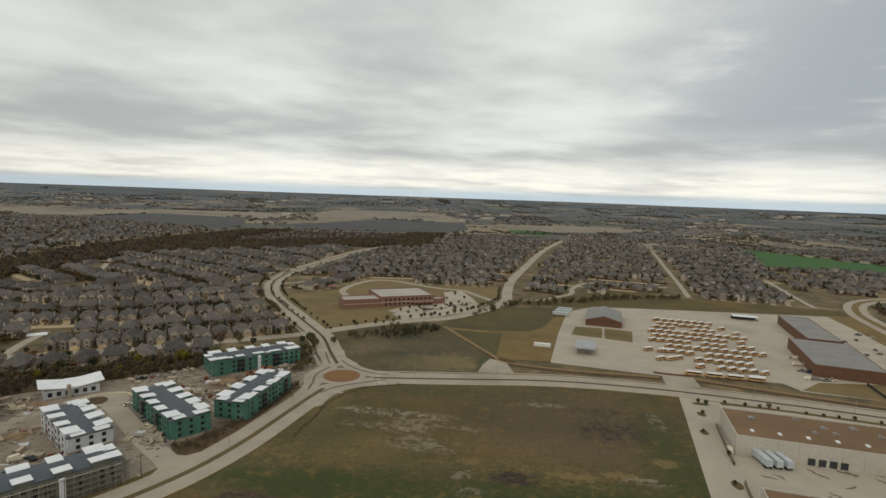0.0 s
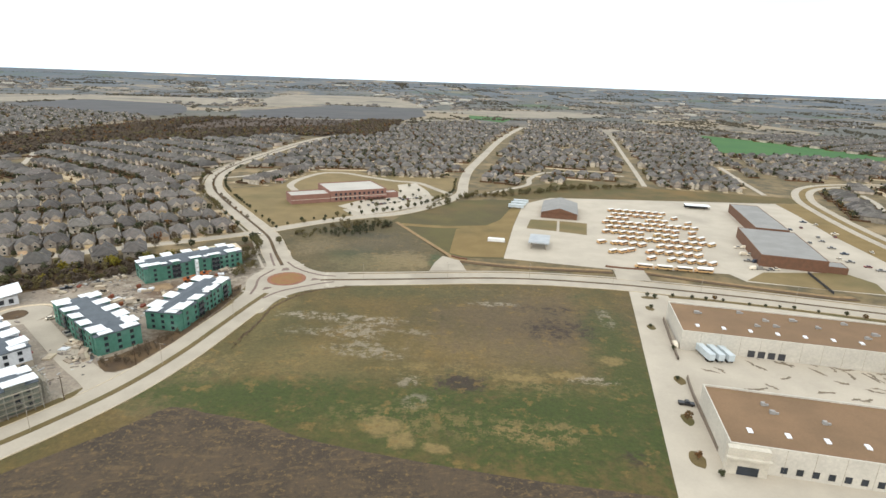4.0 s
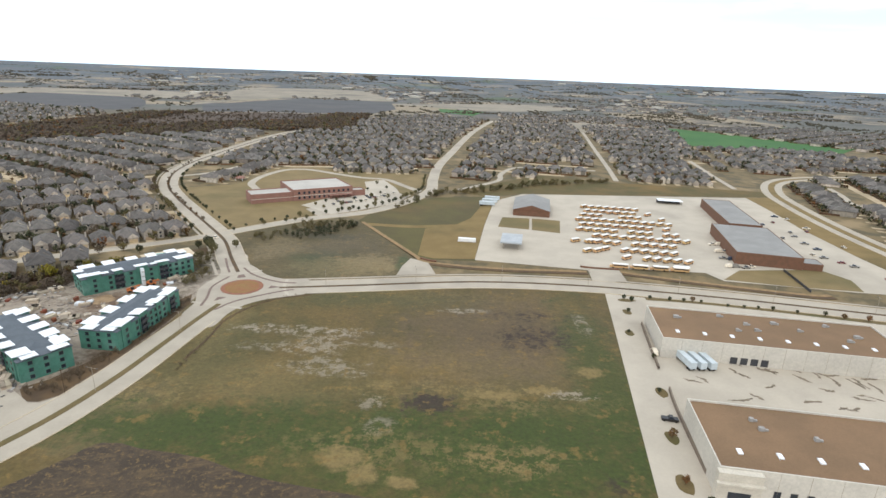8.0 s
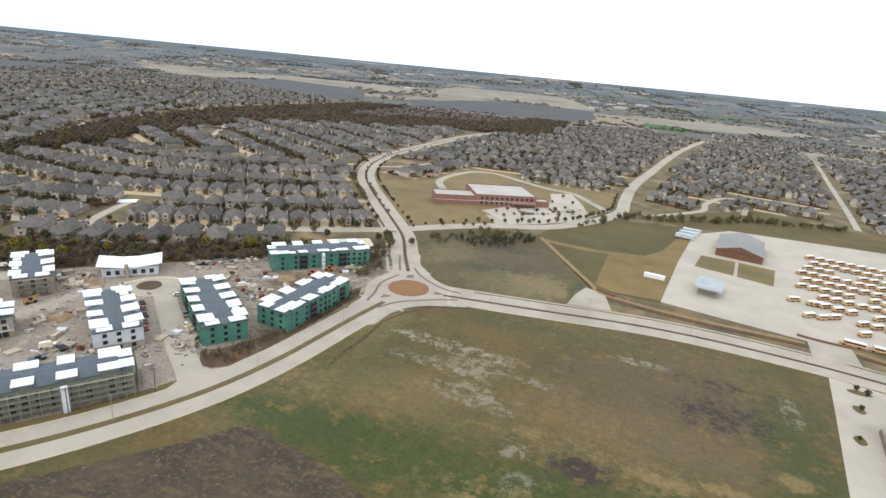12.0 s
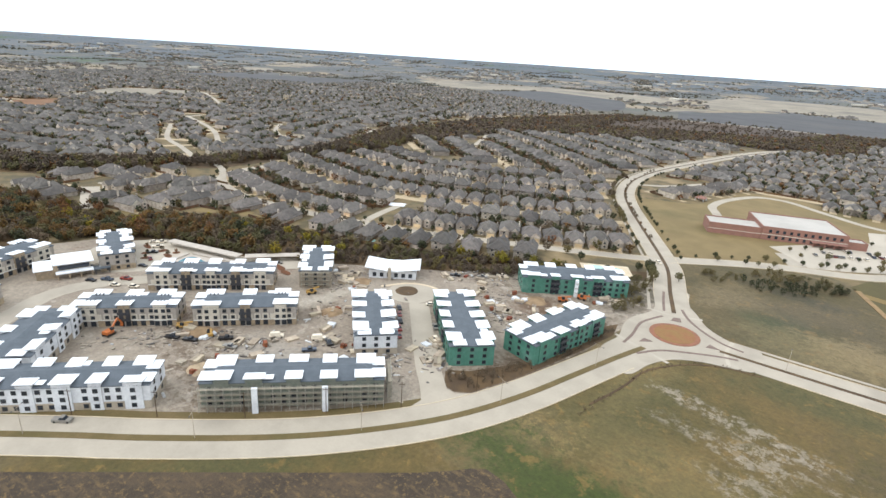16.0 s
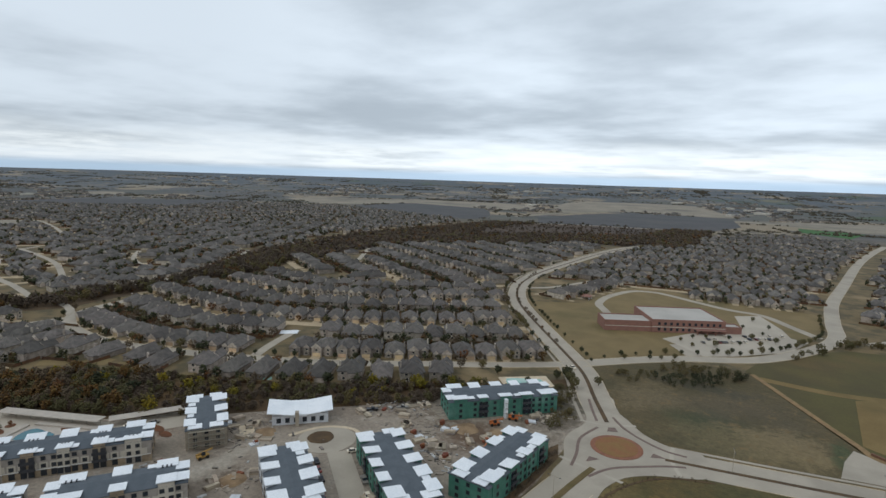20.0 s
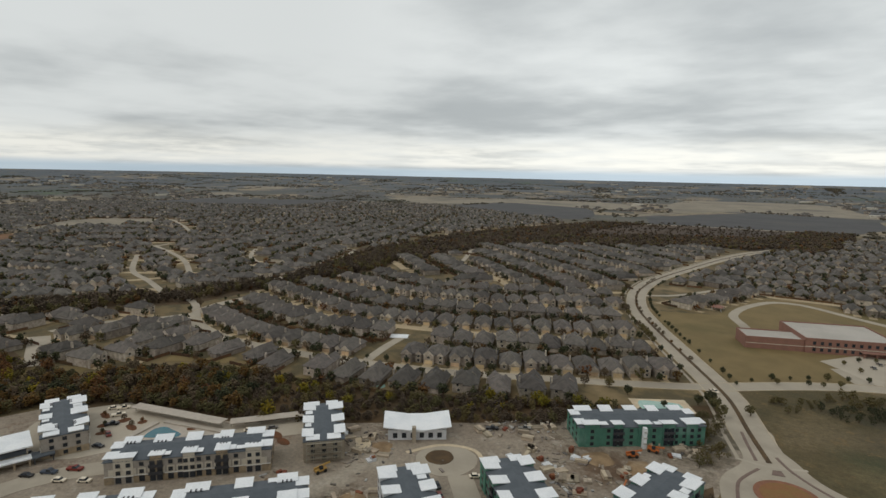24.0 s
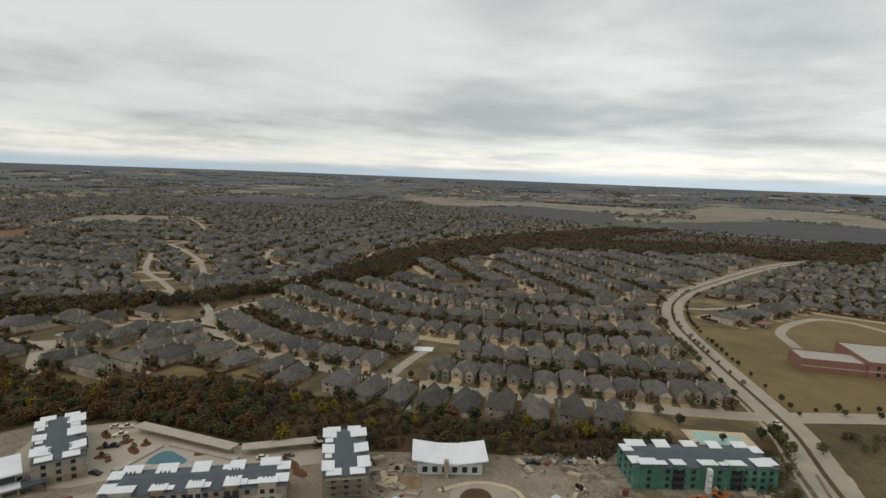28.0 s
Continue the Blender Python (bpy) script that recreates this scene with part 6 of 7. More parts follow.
wood("creek_autumn_trees", [(-300, 162), (-330, 147), (-366, 118), (-430, 72), (-505, 64), (-510, 95), (-440, 112), (-400, 130), (-357, 182)], 34, 43, RUST, "rust-coloured trees along the creek", 130, 0.45, (1.0, 1.6), 14)
W2 = [(-690, 70), (-604, 128), (-580, 195), (-565, 235), (-556, 315), (-572, 392), (-630, 480), (-660, 560), (-640, 610), (-600, 560), (-548, 470), (-535, 400), (-535, 300), (-528, 240), (-548, 200), (-565, 110), (-620, 50)]
wood("west_wood", W2, 520, 44, DARKTWIG, "bare brown wood along a creek", 46, 0.75, (0.9, 1.7))
wood("west_wood_autumn", W2, 150, 45, RUST, "rust-coloured trees in a creek wood", 40, 0.7, (0.8, 1.4))
wood("west_wood_olive", W2, 480, 55, OLIVE, "olive trees in a creek wood", 40, 0.7, (0.8, 1.5))
wood("far_wood", woodfar, 3600, 46, DARKTWIG, "wide bare brown wood", 12, 1.5, (0.7, 1.35))
wood("thin_wood", LOW_FALLOW, 420, 68, DARKTWIG, "thin bare wood on the weedy strip", 12, 1.3, (0.5, 1.0))
wood("far_wood_olive", woodfar, 700, 64, OLIVE, "olive trees in the far wood", 12, 1.4, (0.7, 1.35))
wood("far_wood_autumn", woodfar, 420, 65, RUST, "rust-brown trees in the far wood", 12, 1.4, (0.7, 1.4))
wood("hedge_wood", [(-52, 432), (-30, 468), (-8, 502), (40, 530), (100, 575), (180, 606), (180, 616), (100, 590), (36, 546), (-10, 518), (-22, 500), (-44, 452)], 150, 47, OLIVE, "olive hedge trees along a ditch", 40, 0.6, (0.5, 1.1))
wood("meadow_scrub", [(-132, 352), (-100, 393), (-70, 402), (-66, 394), (-92, 378), (-118, 345)], 60, 48, OLIVE, "olive scrub at the meadow edge", 40, 0.5, (0.4, 0.9), 10)
wood("meadow_scrub_dark", [(-112, 356), (-96, 352), (-74, 370), (-62, 392), (-72, 394), (-96, 372)], 55, 59, EVERGREEN, "dark scrub in the meadow", 40, 0.5, (0.4, 0.9), 0)
BANK = [(-131, 163), (-126.5, 182), (-124.3, 201), (-122.3, 222), (-121.3, 243), (-125, 252), (-128, 246), (-126, 228), (-126.5, 205), (-133, 188), (-140, 172), (-145, 166), (-139, 160)]
wood("bank_scrub", BANK, 150, 57, TWIG, "low brown brush on the road bank", 40, 0.45, (0.18, 0.42), 0)
wood("bank_scrub_olive", [(-128, 262), (-127, 285), (-135, 305), (-142, 318), (-150, 312), (-146, 296), (-138, 280), (-134, 262)], 60, 58, OLIVE, "olive bushes between the flats and the road", 40, 0.45, (0.4, 0.9), 0)
wood("ditch_scrub", [(-100.5, 180), (-99, 205), (-99, 224), (-96.5, 234), (-90, 246.5), (-80, 255.5), (-66, 260.5), (-66, 258), (-79, 252.5), (-87, 244.5), (-94, 233), (-96.6, 223), (-96.5, 205), (-98, 180)], 110, 60, TWIG, "brown weeds along the ditch", 30, 0.4, (0.1, 0.24), 0)
yard = random.Random(77)
places = []
PAVED = set()
for line, half in ROADS_ALL:
    for a, b in zip(line[:-1], line[1:]):
        k = int((b - a).length / 2) + 1
        for i in range(k):
            p = a.lerp(b, i / k)
            PAVED.update((int((p.x + u) // 3), int((p.y + v) // 3)) for u in np.arange(-half, half + 1, 2.5) for v in np.arange(-half, half + 1, 2.5) if u * u + v * v <= half * half + 1)
for x, y, a, kind in HOUSES:
    for _ in range(4 if x < -590 else 5 if yard.random() < 0.6 else 4):
        s, c = math.sin(radians(a)), math.cos(radians(a))
        u, v = yard.choice((-1, 1)) * yard.uniform(1, 8.4), yard.choice((-1, 1, 1)) * yard.uniform(11.5, 16.5)
        px, py = x + u * c - v * s, y + u * s + v * c
        if (int(px // 3), int(py // 3)) not in PAVED:
            places.append((yard.randrange(4), px, py, 0.0, yard.uniform(0, 360), yard.uniform(0.6, 1.35) * (1.15 if px < -590 else 1.0)))
close = [q for q in places if math.hypot(q[1] + 270, q[2] - 320) < 330]
wide = [q for q in places if math.hypot(q[1] + 270, q[2] - 320) >= 330]
for nm, mat, seed, how, a, b in (("yard_trees", EVERGREEN, 51, "dark", 0, 2), ("yard_trees_bare", TWIG, 52, "bare", 1, 4), ("yard_trees_olive", OLIVE, 53, "olive", 3, 8), ("yard_trees_autumn", RUST, 56, "rust-brown", 7, 8)):
    joined(nm, tree_protos(seed, 26, 0.75), close[a::b], [mat, BARK], "small " + how + " yard trees between the houses", "trees")
    joined(nm, tree_protos(seed, 6, 1.35), wide[a::b], [mat, BARK], "small " + how + " yard trees between the houses", "trees")

# ================= vehicles =================


def school_bus(L=5.4, W=1.2):
    b = thing("school_bus", "yellow school bus with a white roof parked in the yard", "bus", group="parked school buses")
    mb = MB()
    mb.prism([(-L, -W), (L - 1.6, -W), (L - 1.6, W), (-L, W)], 0.55, 2.55, bottom=True)
    part("body", mb, BUSYELLOW, b)
    mb = MB()
    mb.prism([(L - 1.58, -W * 0.82), (L, -W * 0.72), (L, W * 0.72), (L - 1.58, W * 0.82)], 0.55, 1.65, bottom=True)
    part("bonnet", mb, BUSYELLOW, b)
    mb = MB()
    k = len(mb.v)
    xs, prof = (-L, L - 1.6), [(-W, 2.56), (-W * 0.85, 2.95), (0, 3.08), (W * 0.85, 2.95), (W, 2.56)]
    for x in xs:
        mb.v += [(x, y, z) for y, z in prof]
    mb.f = [(i, i + 5, i + 6, i + 1) for i in range(4)] + [(0, 1, 2, 3, 4), (9, 8, 7, 6, 5)]
    mb.m = [0] * 6
    part("roof", mb, BUSWHITE, b, "white roof")
    for s in (-1, 1):
        mb = MB()
        mb.box(-L + 0.4, min(s * W, s * (W + 0.02)), 1.6, L - 2.0, max(s * W, s * (W + 0.02)), 2.35)
        part("window_band", mb, GLASS, b)
        for x in (-L + 2.6, L - 1.9):
            mb = MB()
            mb.wheel(x, s * (W - 0.1), 0.48, 0.48, 0.3, 10)
            part("wheel", mb, RUBBER, b)
    mb = MB()
    mb.box(L - 1.6, -W * 0.85, 1.7, L - 1.57, W * 0.85, 2.5)
    part("windscreen", mb, GLASS, b)
    mb = MB()
    mb.box(-L - 0.15, -W, 0.6, -L, W, 0.9)
    part("bumper", mb, DARKMETAL, b)
    return b


proto = school_bus()
ux, uy = Vector((math.cos(radians(-8)), math.sin(radians(-8)))), Vector((math.sin(radians(8)), math.cos(radians(8))))
org = Vector((102, 320))
rnd = random.Random(9)
first = True


def park(ob, x, y, turn, z=0.14):
    global first
    if first:
        ob.matrix_basis = pose(x, y, z, 0, 0, turn)
        first = False
        return ob
    return copy_thing(ob, pose(x, y, z, 0, 0, turn))


for i in range(4):
    p = org + ux * (6 + i * 12.0) + uy * (0.6 * i)
    park(proto, p.x, p.y, -8 + 180)
p = org + ux * 43 + uy * 4.5
park(proto, p.x, p.y, 172)
proto, first = school_bus(4.1, 1.1), True
for row, (u0, u1) in enumerate(((14, 60), (2, 56), (-8, 52), (-2, 62), (-13, 62), (-10, 60), (-12, 60), (-8, 60), (-4, 48), (-6, 40))):
    u = u0
    while u < u1:
        if rnd.random() < 0.9 and not (row < 2 and 4 < u - u0 < 10):
            p = org + ux * (u + row * 0.6) + uy * (19 + row * 15.8 + rnd.uniform(-0.6, 0.6))
            park(proto, p.x, p.y, 36 + rnd.uniform(-2, 2))
        u += 6.3
for x, y, a in ((96, 349, 36), (103, 350, 36), (93, 372, 30), (105, 371, 30)):
    park(proto, x, y, a)


def car_paint(name, c):
    return material(name, [c, tuple(v * 0.9 for v in c)], 1.0, 0.3, 4.0, 0.0)


PAINTS = {"white": car_paint("white_paint", (0.75, 0.75, 0.75)), "black": car_paint("black_paint", (0.02, 0.02, 0.025)), "grey": car_paint("grey_paint", (0.25, 0.26, 0.28)),
          "red": car_paint("red_paint", (0.20, 0.05, 0.045)), "blue": car_paint("blue_paint", (0.06, 0.08, 0.13))}


def car(color, kind):
    c = thing("car" if kind != "pickup" else "pickup_truck", color + " " + {"car": "saloon car parked on the ground", "pickup": "pickup truck parked on the ground", "van": "van parked on the ground"}[kind], "car")
    L, W = (2.3, 0.9) if kind == "car" else (2.75, 0.98)
    body = MB()
    body.box(-L, -W, 0.3, L, W, 0.85 if kind == "car" else 1.05)
    part("body", body, PAINTS[color], c)
    cab = MB()
    x0, x1, z0, z1 = {"car": (-1.6, 1.0, 0.86, 1.45), "pickup": (-0.7, 1.3, 1.06, 1.8), "van": (-2.6, 1.7, 1.06, 2.2)}[kind]
    k = len(cab.v)
    cab.v += [(x0, -W * 0.95, z0), (x1, -W * 0.95, z0), (x1, W * 0.95, z0), (x0, W * 0.95, z0), (x0 + 0.35, -W * 0.8, z1), (x1 - 0.5, -W * 0.8, z1), (x1 - 0.5, W * 0.8, z1), (x0 + 0.35, W * 0.8, z1)]
    cab.f += [(0, 1, 5, 4), (1, 2, 6, 5), (2, 3, 7, 6), (3, 0, 4, 7), (3, 2, 1, 0)]
    cab.m += [0] * 5
    part("cabin_glass", cab, GLASS if kind != "van" else PAINTS[color], c)
    top = MB()
    top.box(x0 + 0.35, -W * 0.8, z1, x1 - 0.5, W * 0.8, z1 + 0.04)
    part("roof", top, PAINTS[color], c)
    for x in (-L + 0.8, L - 0.85):
        for s in (-1, 1):
            w = MB()
            w.wheel(x, s * (W - 0.05), 0.34, 0.34, 0.22, 10)
            part("wheel", w, RUBBER, c)
    return c


CARS = {}


def park_car(color, kind, x, y, turn, z=0.2):
    key = color, kind
    if key not in CARS:
        CARS[key] = car(color, kind)
        CARS[key].matrix_basis = pose(x, y, z, 0, 0, turn)
        return CARS[key]
    return copy_thing(CARS[key], pose(x, y, z, 0, 0, turn))


# cars at rest on the roads and in the yards
for q in (("grey", "pickup", -196, 56, 48, 0.23), 
          ("white", "car", -152, 349, -30, 0.23), ("black", "pickup", 79.3, 161.6, -10, 0.15), ("blue", "pickup", 207, 172, 20, 0.15), ("black", "car", 199, 198, -10, 0.15), ("white", "van", 91, 209.5, 85, 0.15),
          ("black", "pickup", -228, 98, 40, 0.07), ("black", "pickup", -222, 102.5, 40, 0.07), ("black", "pickup", -215, 113.5, 60, 0.07), ("grey", "pickup", -208, 112, 30, 0.07),
          ("black", "car", -196, 185, -30, 0.07), ("red", "car", -191, 181, -30, 0.07), ("black", "pickup", -186, 177, -30, 0.07), ("red", "pickup", -181, 172.5, -30, 0.07), ("red", "car", -176, 168.5, -30, 0.07),
          ("white", "car", -190, 199, 50, 0.2), ("grey", "pickup", -172.5, 185.5, -35, 0.07), ("white", "car", -165, 178.5, -35, 0.07), ("white", "van", -205, 129.5, 60, 0.07), ("white", "van", -193.5, 141.5, 60, 0.07),
          ("black", "pickup", -188.5, 143, -20, 0.07), ("blue", "pickup", -188, 134, 60, 0.07), ("blue", "pickup", -301, 94, 40, 0.18), ("red", "pickup", -297, 101, 40, 0.18), ("white", "car", -292.5, 95, 40, 0.18),
          ("black", "car", -304, 88, 40, 0.18), ("white", "car", -286, 101, 40, 0.18), ("red", "car", -318, 118, -10, 0.18), ("black", "pickup", -327, 122, 60, 0.18), ("grey", "pickup", -199, 244, 40, 0.07), ("black", "pickup", -209, 234, 40, 0.07), ("white", "pickup", -194, 254, 40, 0.07)):
    park_car(*q)
rnd = random.Random(14)
cols = ("white", "black", "grey", "red", "blue", "white", "grey")
for i in range(15):
    park_car(rnd.choice(cols), rnd.choice(("car", "pickup", "van")), 180 + (i % 4) * 5 + rnd.uniform(-1, 1) + (i // 4) * 4, 328 + (i // 4) * 17 + rnd.uniform(-2, 2), rnd.uniform(-20, 20), 0.15)
for i in range(18):
    park_car(rnd.choice(cols), rnd.choice(("car", "car", "pickup")), 250 + rnd.uniform(0, 36) + (i // 6) * 5, 318 + i * 9 + rnd.uniform(-3, 3), rnd.choice((80, 170)) + rnd.uniform(-5, 5), 0.15)
for i in range(22):
    a = rnd.choice((0, 1, 2))
    park_car(rnd.choice(cols), "car", -97 + i * 1.9 + a * 4, 455 + i * 1.5 + a * 12, 120, 0.18)


TRAILERBLUE = material("trailer_paint", [(0.53, 0.57, 0.58), (0.47, 0.51, 0.52)], 0.3, 0.4, 3.0, 0.0, earthy=False)


def trailer():
    t = thing("semi_trailer", "pale bluish-white box trailer parked on the concrete", "trailer", group="box trailers")
    mb = MB()
    mb.box(-6.8, -1.3, 1.2, 6.8, 1.3, 4.0)
    part("body", mb, TRAILERBLUE, t)
    for x in (-5.6, -4.4):
        for s in (-1, 1):
            w = MB()
            w.wheel(x, s * 1.05, 0.52, 0.52, 0.4, 10)
            part("wheel", w, RUBBER, t)
    for s in (-1, 1):
        w = MB()
        w.box(3.8, s * 0.9 - 0.08, 0, 4.0, s * 0.9 + 0.08, 1.2)
        part("landing_leg", w, DARKMETAL, t)
    return t


tr = trailer()
tr.matrix_basis = pose(100.5, 202, 0.15, 0, 0, 98)
for i in (1, 2):
    copy_thing(tr, pose(100.5 + 4.1 * i, 202 + 0.1 * i, 0.15, 0, 0, 98))
for x, y, a in ((43, 496, -8), (40, 485, -8), (37, 474, -8)):
    copy_thing(tr, pose(x, y, 0.15, 0, 0, a))
low = thing("site_trailer", "white field container on the grass", "container", pose(16, 363, 0.12, 0, 0, -6))
mb = MB()
mb.box(-6, -1.6, 0.3, 6, 1.6, 2.4)
part("body", mb, BUSWHITE, low)
mb = MB()
mb.box(-6.4, -2.0, 0, 6.4, 2.0, 0.28)
part("base", mb, GREYSTUCCO, low)

# ================= poles and lamps =================


def utility_pole(x, y, turn):
    t = thing("utility_pole", "dark wooden utility pole beside the road", "pole", pose(x, y, 0.05, 0, 0, turn), "utility poles")
    mb = MB()
    mb.tube(0, 0, 0, 9.5, 0.16, 0.1, 7)
    part("pole", mb, BARK, t)
    mb = MB()
    mb.box(-0.9, -0.06, 8.7, 0.9, 0.06, 8.85)
    part("crossarm", mb, BARK, t)


def street_lamp(x, y, turn, z=0.36):
    t = thing("street_lamp", "slim grey street lamp with two arms", "street lamp", pose(x, y, z, 0, 0, turn), "street lamps")
    mb = MB()
    mb.tube(0, 0, 0, 9.0, 0.1, 0.06, 7)
    part("pole", mb, GREYSTUCCO, t)
    for s in (-1, 1):
        mb = MB()
        mb.box(min(0.05 * s, 1.9 * s), -0.04, 8.86, max(0.05 * s, 1.9 * s), 0.04, 8.94)
        arm = part("arm", mb, GREYSTUCCO, t)
        mb = MB()
        mb.box(min(1.9 * s, 2.5 * s), -0.14, 8.84, max(1.9 * s, 2.5 * s), 0.14, 8.96)
        part("lamp_head", mb, DARKMETAL, arm)


for x, y in ((-215, 38), (-197, 58), (-181, 77), (-164, 97), (-150.5, 117.5), (-138, 138), (-128.5, 164)):
    utility_pole(x - 0.6, y + 0.6, 50)
for p, a in along(MAIN_W, 48) + along(MAIN_E, 48):
    if -260 < p.x < 330:
        street_lamp(p.x, p.y, a + 90)

# ================= site: scaffolds, carports, pools, stores =================
PLANK = material("scaffold_plank", [(0.30, 0.295, 0.28), (0.24, 0.24, 0.23)], 0.5, 0.85, 4.0, 0.1)
STEEL = material("scaffold_steel", [(0.38, 0.40, 0.42), (0.3, 0.32, 0.34)], 1.0, 0.5, 5.0, 0.0, metal=0.4)


def scaffold(cx, cy, turn, length, label, levels=4):
    """Tube scaffold along x, standing clear of the wall behind it."""
    s = thing("scaffold", label, "scaffold", pose(cx, cy, 0.06, 0, 0, turn))
    n = int(length / 2.4)
    for i in range(n + 1):
        x = -length / 2 + i * length / n
        for y in (-0.6, 0.6):
            mb = MB()
            mb.box(x - 0.06, y - 0.06, 0, x + 0.06, y + 0.06, levels * 2.0 + 0.6)
            part("standard", mb, STEEL, s)
    for k in range(1, levels + 1):
        mb = MB()
        mb.box(-length / 2, -0.55, 2.0 * k - 0.08, length / 2, 0.55, 2.0 * k)
        part("deck", mb, PLANK, s)
        for dz in (0.5, 1.0):
            mb = MB()
            mb.box(-length / 2, -0.68, 2.0 * k + dz - 0.04, length / 2, -0.62, 2.0 * k + dz + 0.04)
            part("guard_rail", mb, STEEL, s)
    return s


c55, s55 = math.cos(radians(54)), math.sin(radians(54))
scaffold(-166.5 + 8.9 * s55, 116.5 - 8.9 * c55, 54, 57, "grey steel scaffold along the block front")
scaffold(-166.5 + 30.6 * c55, 116.5 + 30.6 * s55, 144, 13, "grey steel scaffold at the block end")
scaffold(-252.5 + 18.4 * math.cos(radians(-35)), 177.4 + 18.4 * math.sin(radians(-35)), 55, 13, "grey steel scaffold at the half-finished end wall")
twr = thing("stair_tower", "white stair tower in front of the green block", "stair tower", pose(-162 + 10.3 * math.sin(radians(46)), 271.5 - 10.3 * math.cos(radians(46)), 0.06, 0, 0, 46))
mb = MB()
mb.box(-0.7, -0.9, 0, 0.7, 0.9, 8.9)
part("shaft", mb, WHITE, twr)
for z in (2.4, 4.8, 7.2):
    mb = MB()
    mb.box(-0.75, -1.6, z, 0.75, -0.92, z + 0.15)
    part("landing", mb, STEEL, twr)
for off in (-11.5, 10.0):
    t = thing("stair_tower", "white wrapped stair shaft on the scaffolded block", "stair tower", pose(-166.5 + off * c55 + 10.1 * s55, 116.5 + off * s55 - 10.1 * c55, 0.06, 0, 0, 54))
    mb = MB()
    mb.box(-0.9, -0.5, 0, 0.9, 0.5, 9.0)
    part("shaft", mb, WHITEWRAP, t)

REDEARTH = material("reddish_mulch", [(0.15, 0.075, 0.045), (0.11, 0.06, 0.038)], 0.4, 0.95, 3.0, 0.4)
CARPORT = material("tan_carport_roof", [(0.46, 0.395, 0.325), (0.40, 0.345, 0.285)], 0.3, 0.7, 2.0, 0.05, earthy=False)


def carport(x0, y0, x1, y1, w=5.4):
    d = Vector((x1 - x0, y1 - y0))
    L = d.length
    a = math.degrees(math.atan2(d.y, d.x))
    c = thing("carport", "long tan-roofed carport along the fence", "carport", pose((x0 + x1) / 2, (y0 + y1) / 2, 0.06, 0, 0, a), "carports")
    mb = MB()
    mb.box(-L / 2, -w / 2, 2.7, L / 2, w / 2, 2.95)
    part("roof", mb, CARPORT, c)
    n = int(L / 6)
    for i in range(n + 1):
        mb = MB()
        x = -L / 2 + 0.4 + i * (L - 0.8) / n
        mb.box(x - 0.1, -0.1, 0, x + 0.1, 0.1, 2.7)
        part("post", mb, STEEL, c)


carport(-335, 134, -291.5, 154)
carport(-289.5, 156, -274.5, 182.5)
POOL = material("pool_water", [(0.008, 0.10, 0.135), (0.012, 0.13, 0.16)], 0.2, 0.2, 1.0, 0.05, earthy=False)
POOL2 = material("pale_pool_water", [(0.30, 0.48, 0.52), (0.36, 0.52, 0.55)], 0.2, 0.1, 1.0, 0.05)
lot = MB()
lot.prism([(-353, 120), (-346, 136), (-336, 138), (-291, 158), (-277, 183), (-262, 176), (-274, 156), (-290, 145), (-303, 114), (-306, 104), (-318, 88), (-330, 82), (-352, 100)], 0.05, 0.165)
structure("car_park", lot, YARD_CONC, "pale concrete car park behind the cream flats", "car park")
deck = MB()
deck.prism([(-306, 116), (-310, 124), (-314, 135), (-311, 141), (-286, 151), (-280, 143), (-294, 128)], 0.05, 0.22)
structure("pool_deck", deck, CARPORT, "tan paved pool deck", "deck")
w = MB()
w.prism([tuple(q) for q in smooth(V2([(-306, 127), (-310.5, 133), (-309.5, 137), (-305, 138), (-298, 139), (-297, 135), (-301, 132)]), 3, True)], 0.1, 0.26)
structure("swimming_pool", w, POOL, "turquoise swimming pool between the flats", "pool")
for q in (((-307, 117), (-315.5, 136)), ((-314, 139), (-286, 152.5))):
    wl = MB()
    ribbon(wl, V2(q), -1.3, 1.3, 0.05, 0.9)
    structure("pool_wall", wl, CARPORT, "broad low tan wall round the pool", "wall")
for i, (x, y, rx, ry) in enumerate(((-339, 123, 4, 1.6), (-329, 120, 2, 3), (-328, 127, 2.2, 3), (-321, 132, 2, 2), (-322, 117, 2, 2.5), (-319, 127, 4, 1.8), (-271, 166, 5, 2), (-263, 165, 4, 2), (-300, 145, 2, 3), (-289, 140, 3, 1.5))):
    isl = MB()
    isl.prism(blob(x, y, rx, ry, 14, i + 40, 0.1), 0.1, 0.24)
    structure("planting_bed", isl, REDEARTH, "reddish planting bed in the car park", "bed")
    if i < 6:
        tree(("rust", "evergreen", "bare")[i % 3], x, y, 0.5, "small young tree in a planting bed", 40 * i, i % 2, 0.2)
deck = MB()
deck.prism([(-181, 309), (-160, 327), (-150, 315), (-156, 304), (-170, 297)], 0.05, 0.2)
structure("pool_deck", deck, KERB, "pale concrete pool deck", "deck")
w = MB()
w.prism([tuple(q) for q in smooth(V2([(-176, 310), (-168, 316), (-160, 320), (-156, 314), (-159, 308), (-166, 306), (-170, 301)]), 3, True)], 0.1, 0.24)
structure("swimming_pool", w, POOL2, "pale blue community pool", "pool")
for x, y in ((-395, 187), (-309, 221), (-281, 232)):
    w = MB()
    w.prism(blob(x, y, 4.5, 2.6, 14, int(-x), 0.12), 0.05, 0.2)
    structure("garden_pool", w, POOL2, "small pale garden pool", "pool")

circ = MB()
k = smooth(V2([(-221, 194), (-215, 208), (-203, 214), (-192, 208)]), 2)
ribbon(circ, k, -0.9, 0.9, 0.05, 0.22)
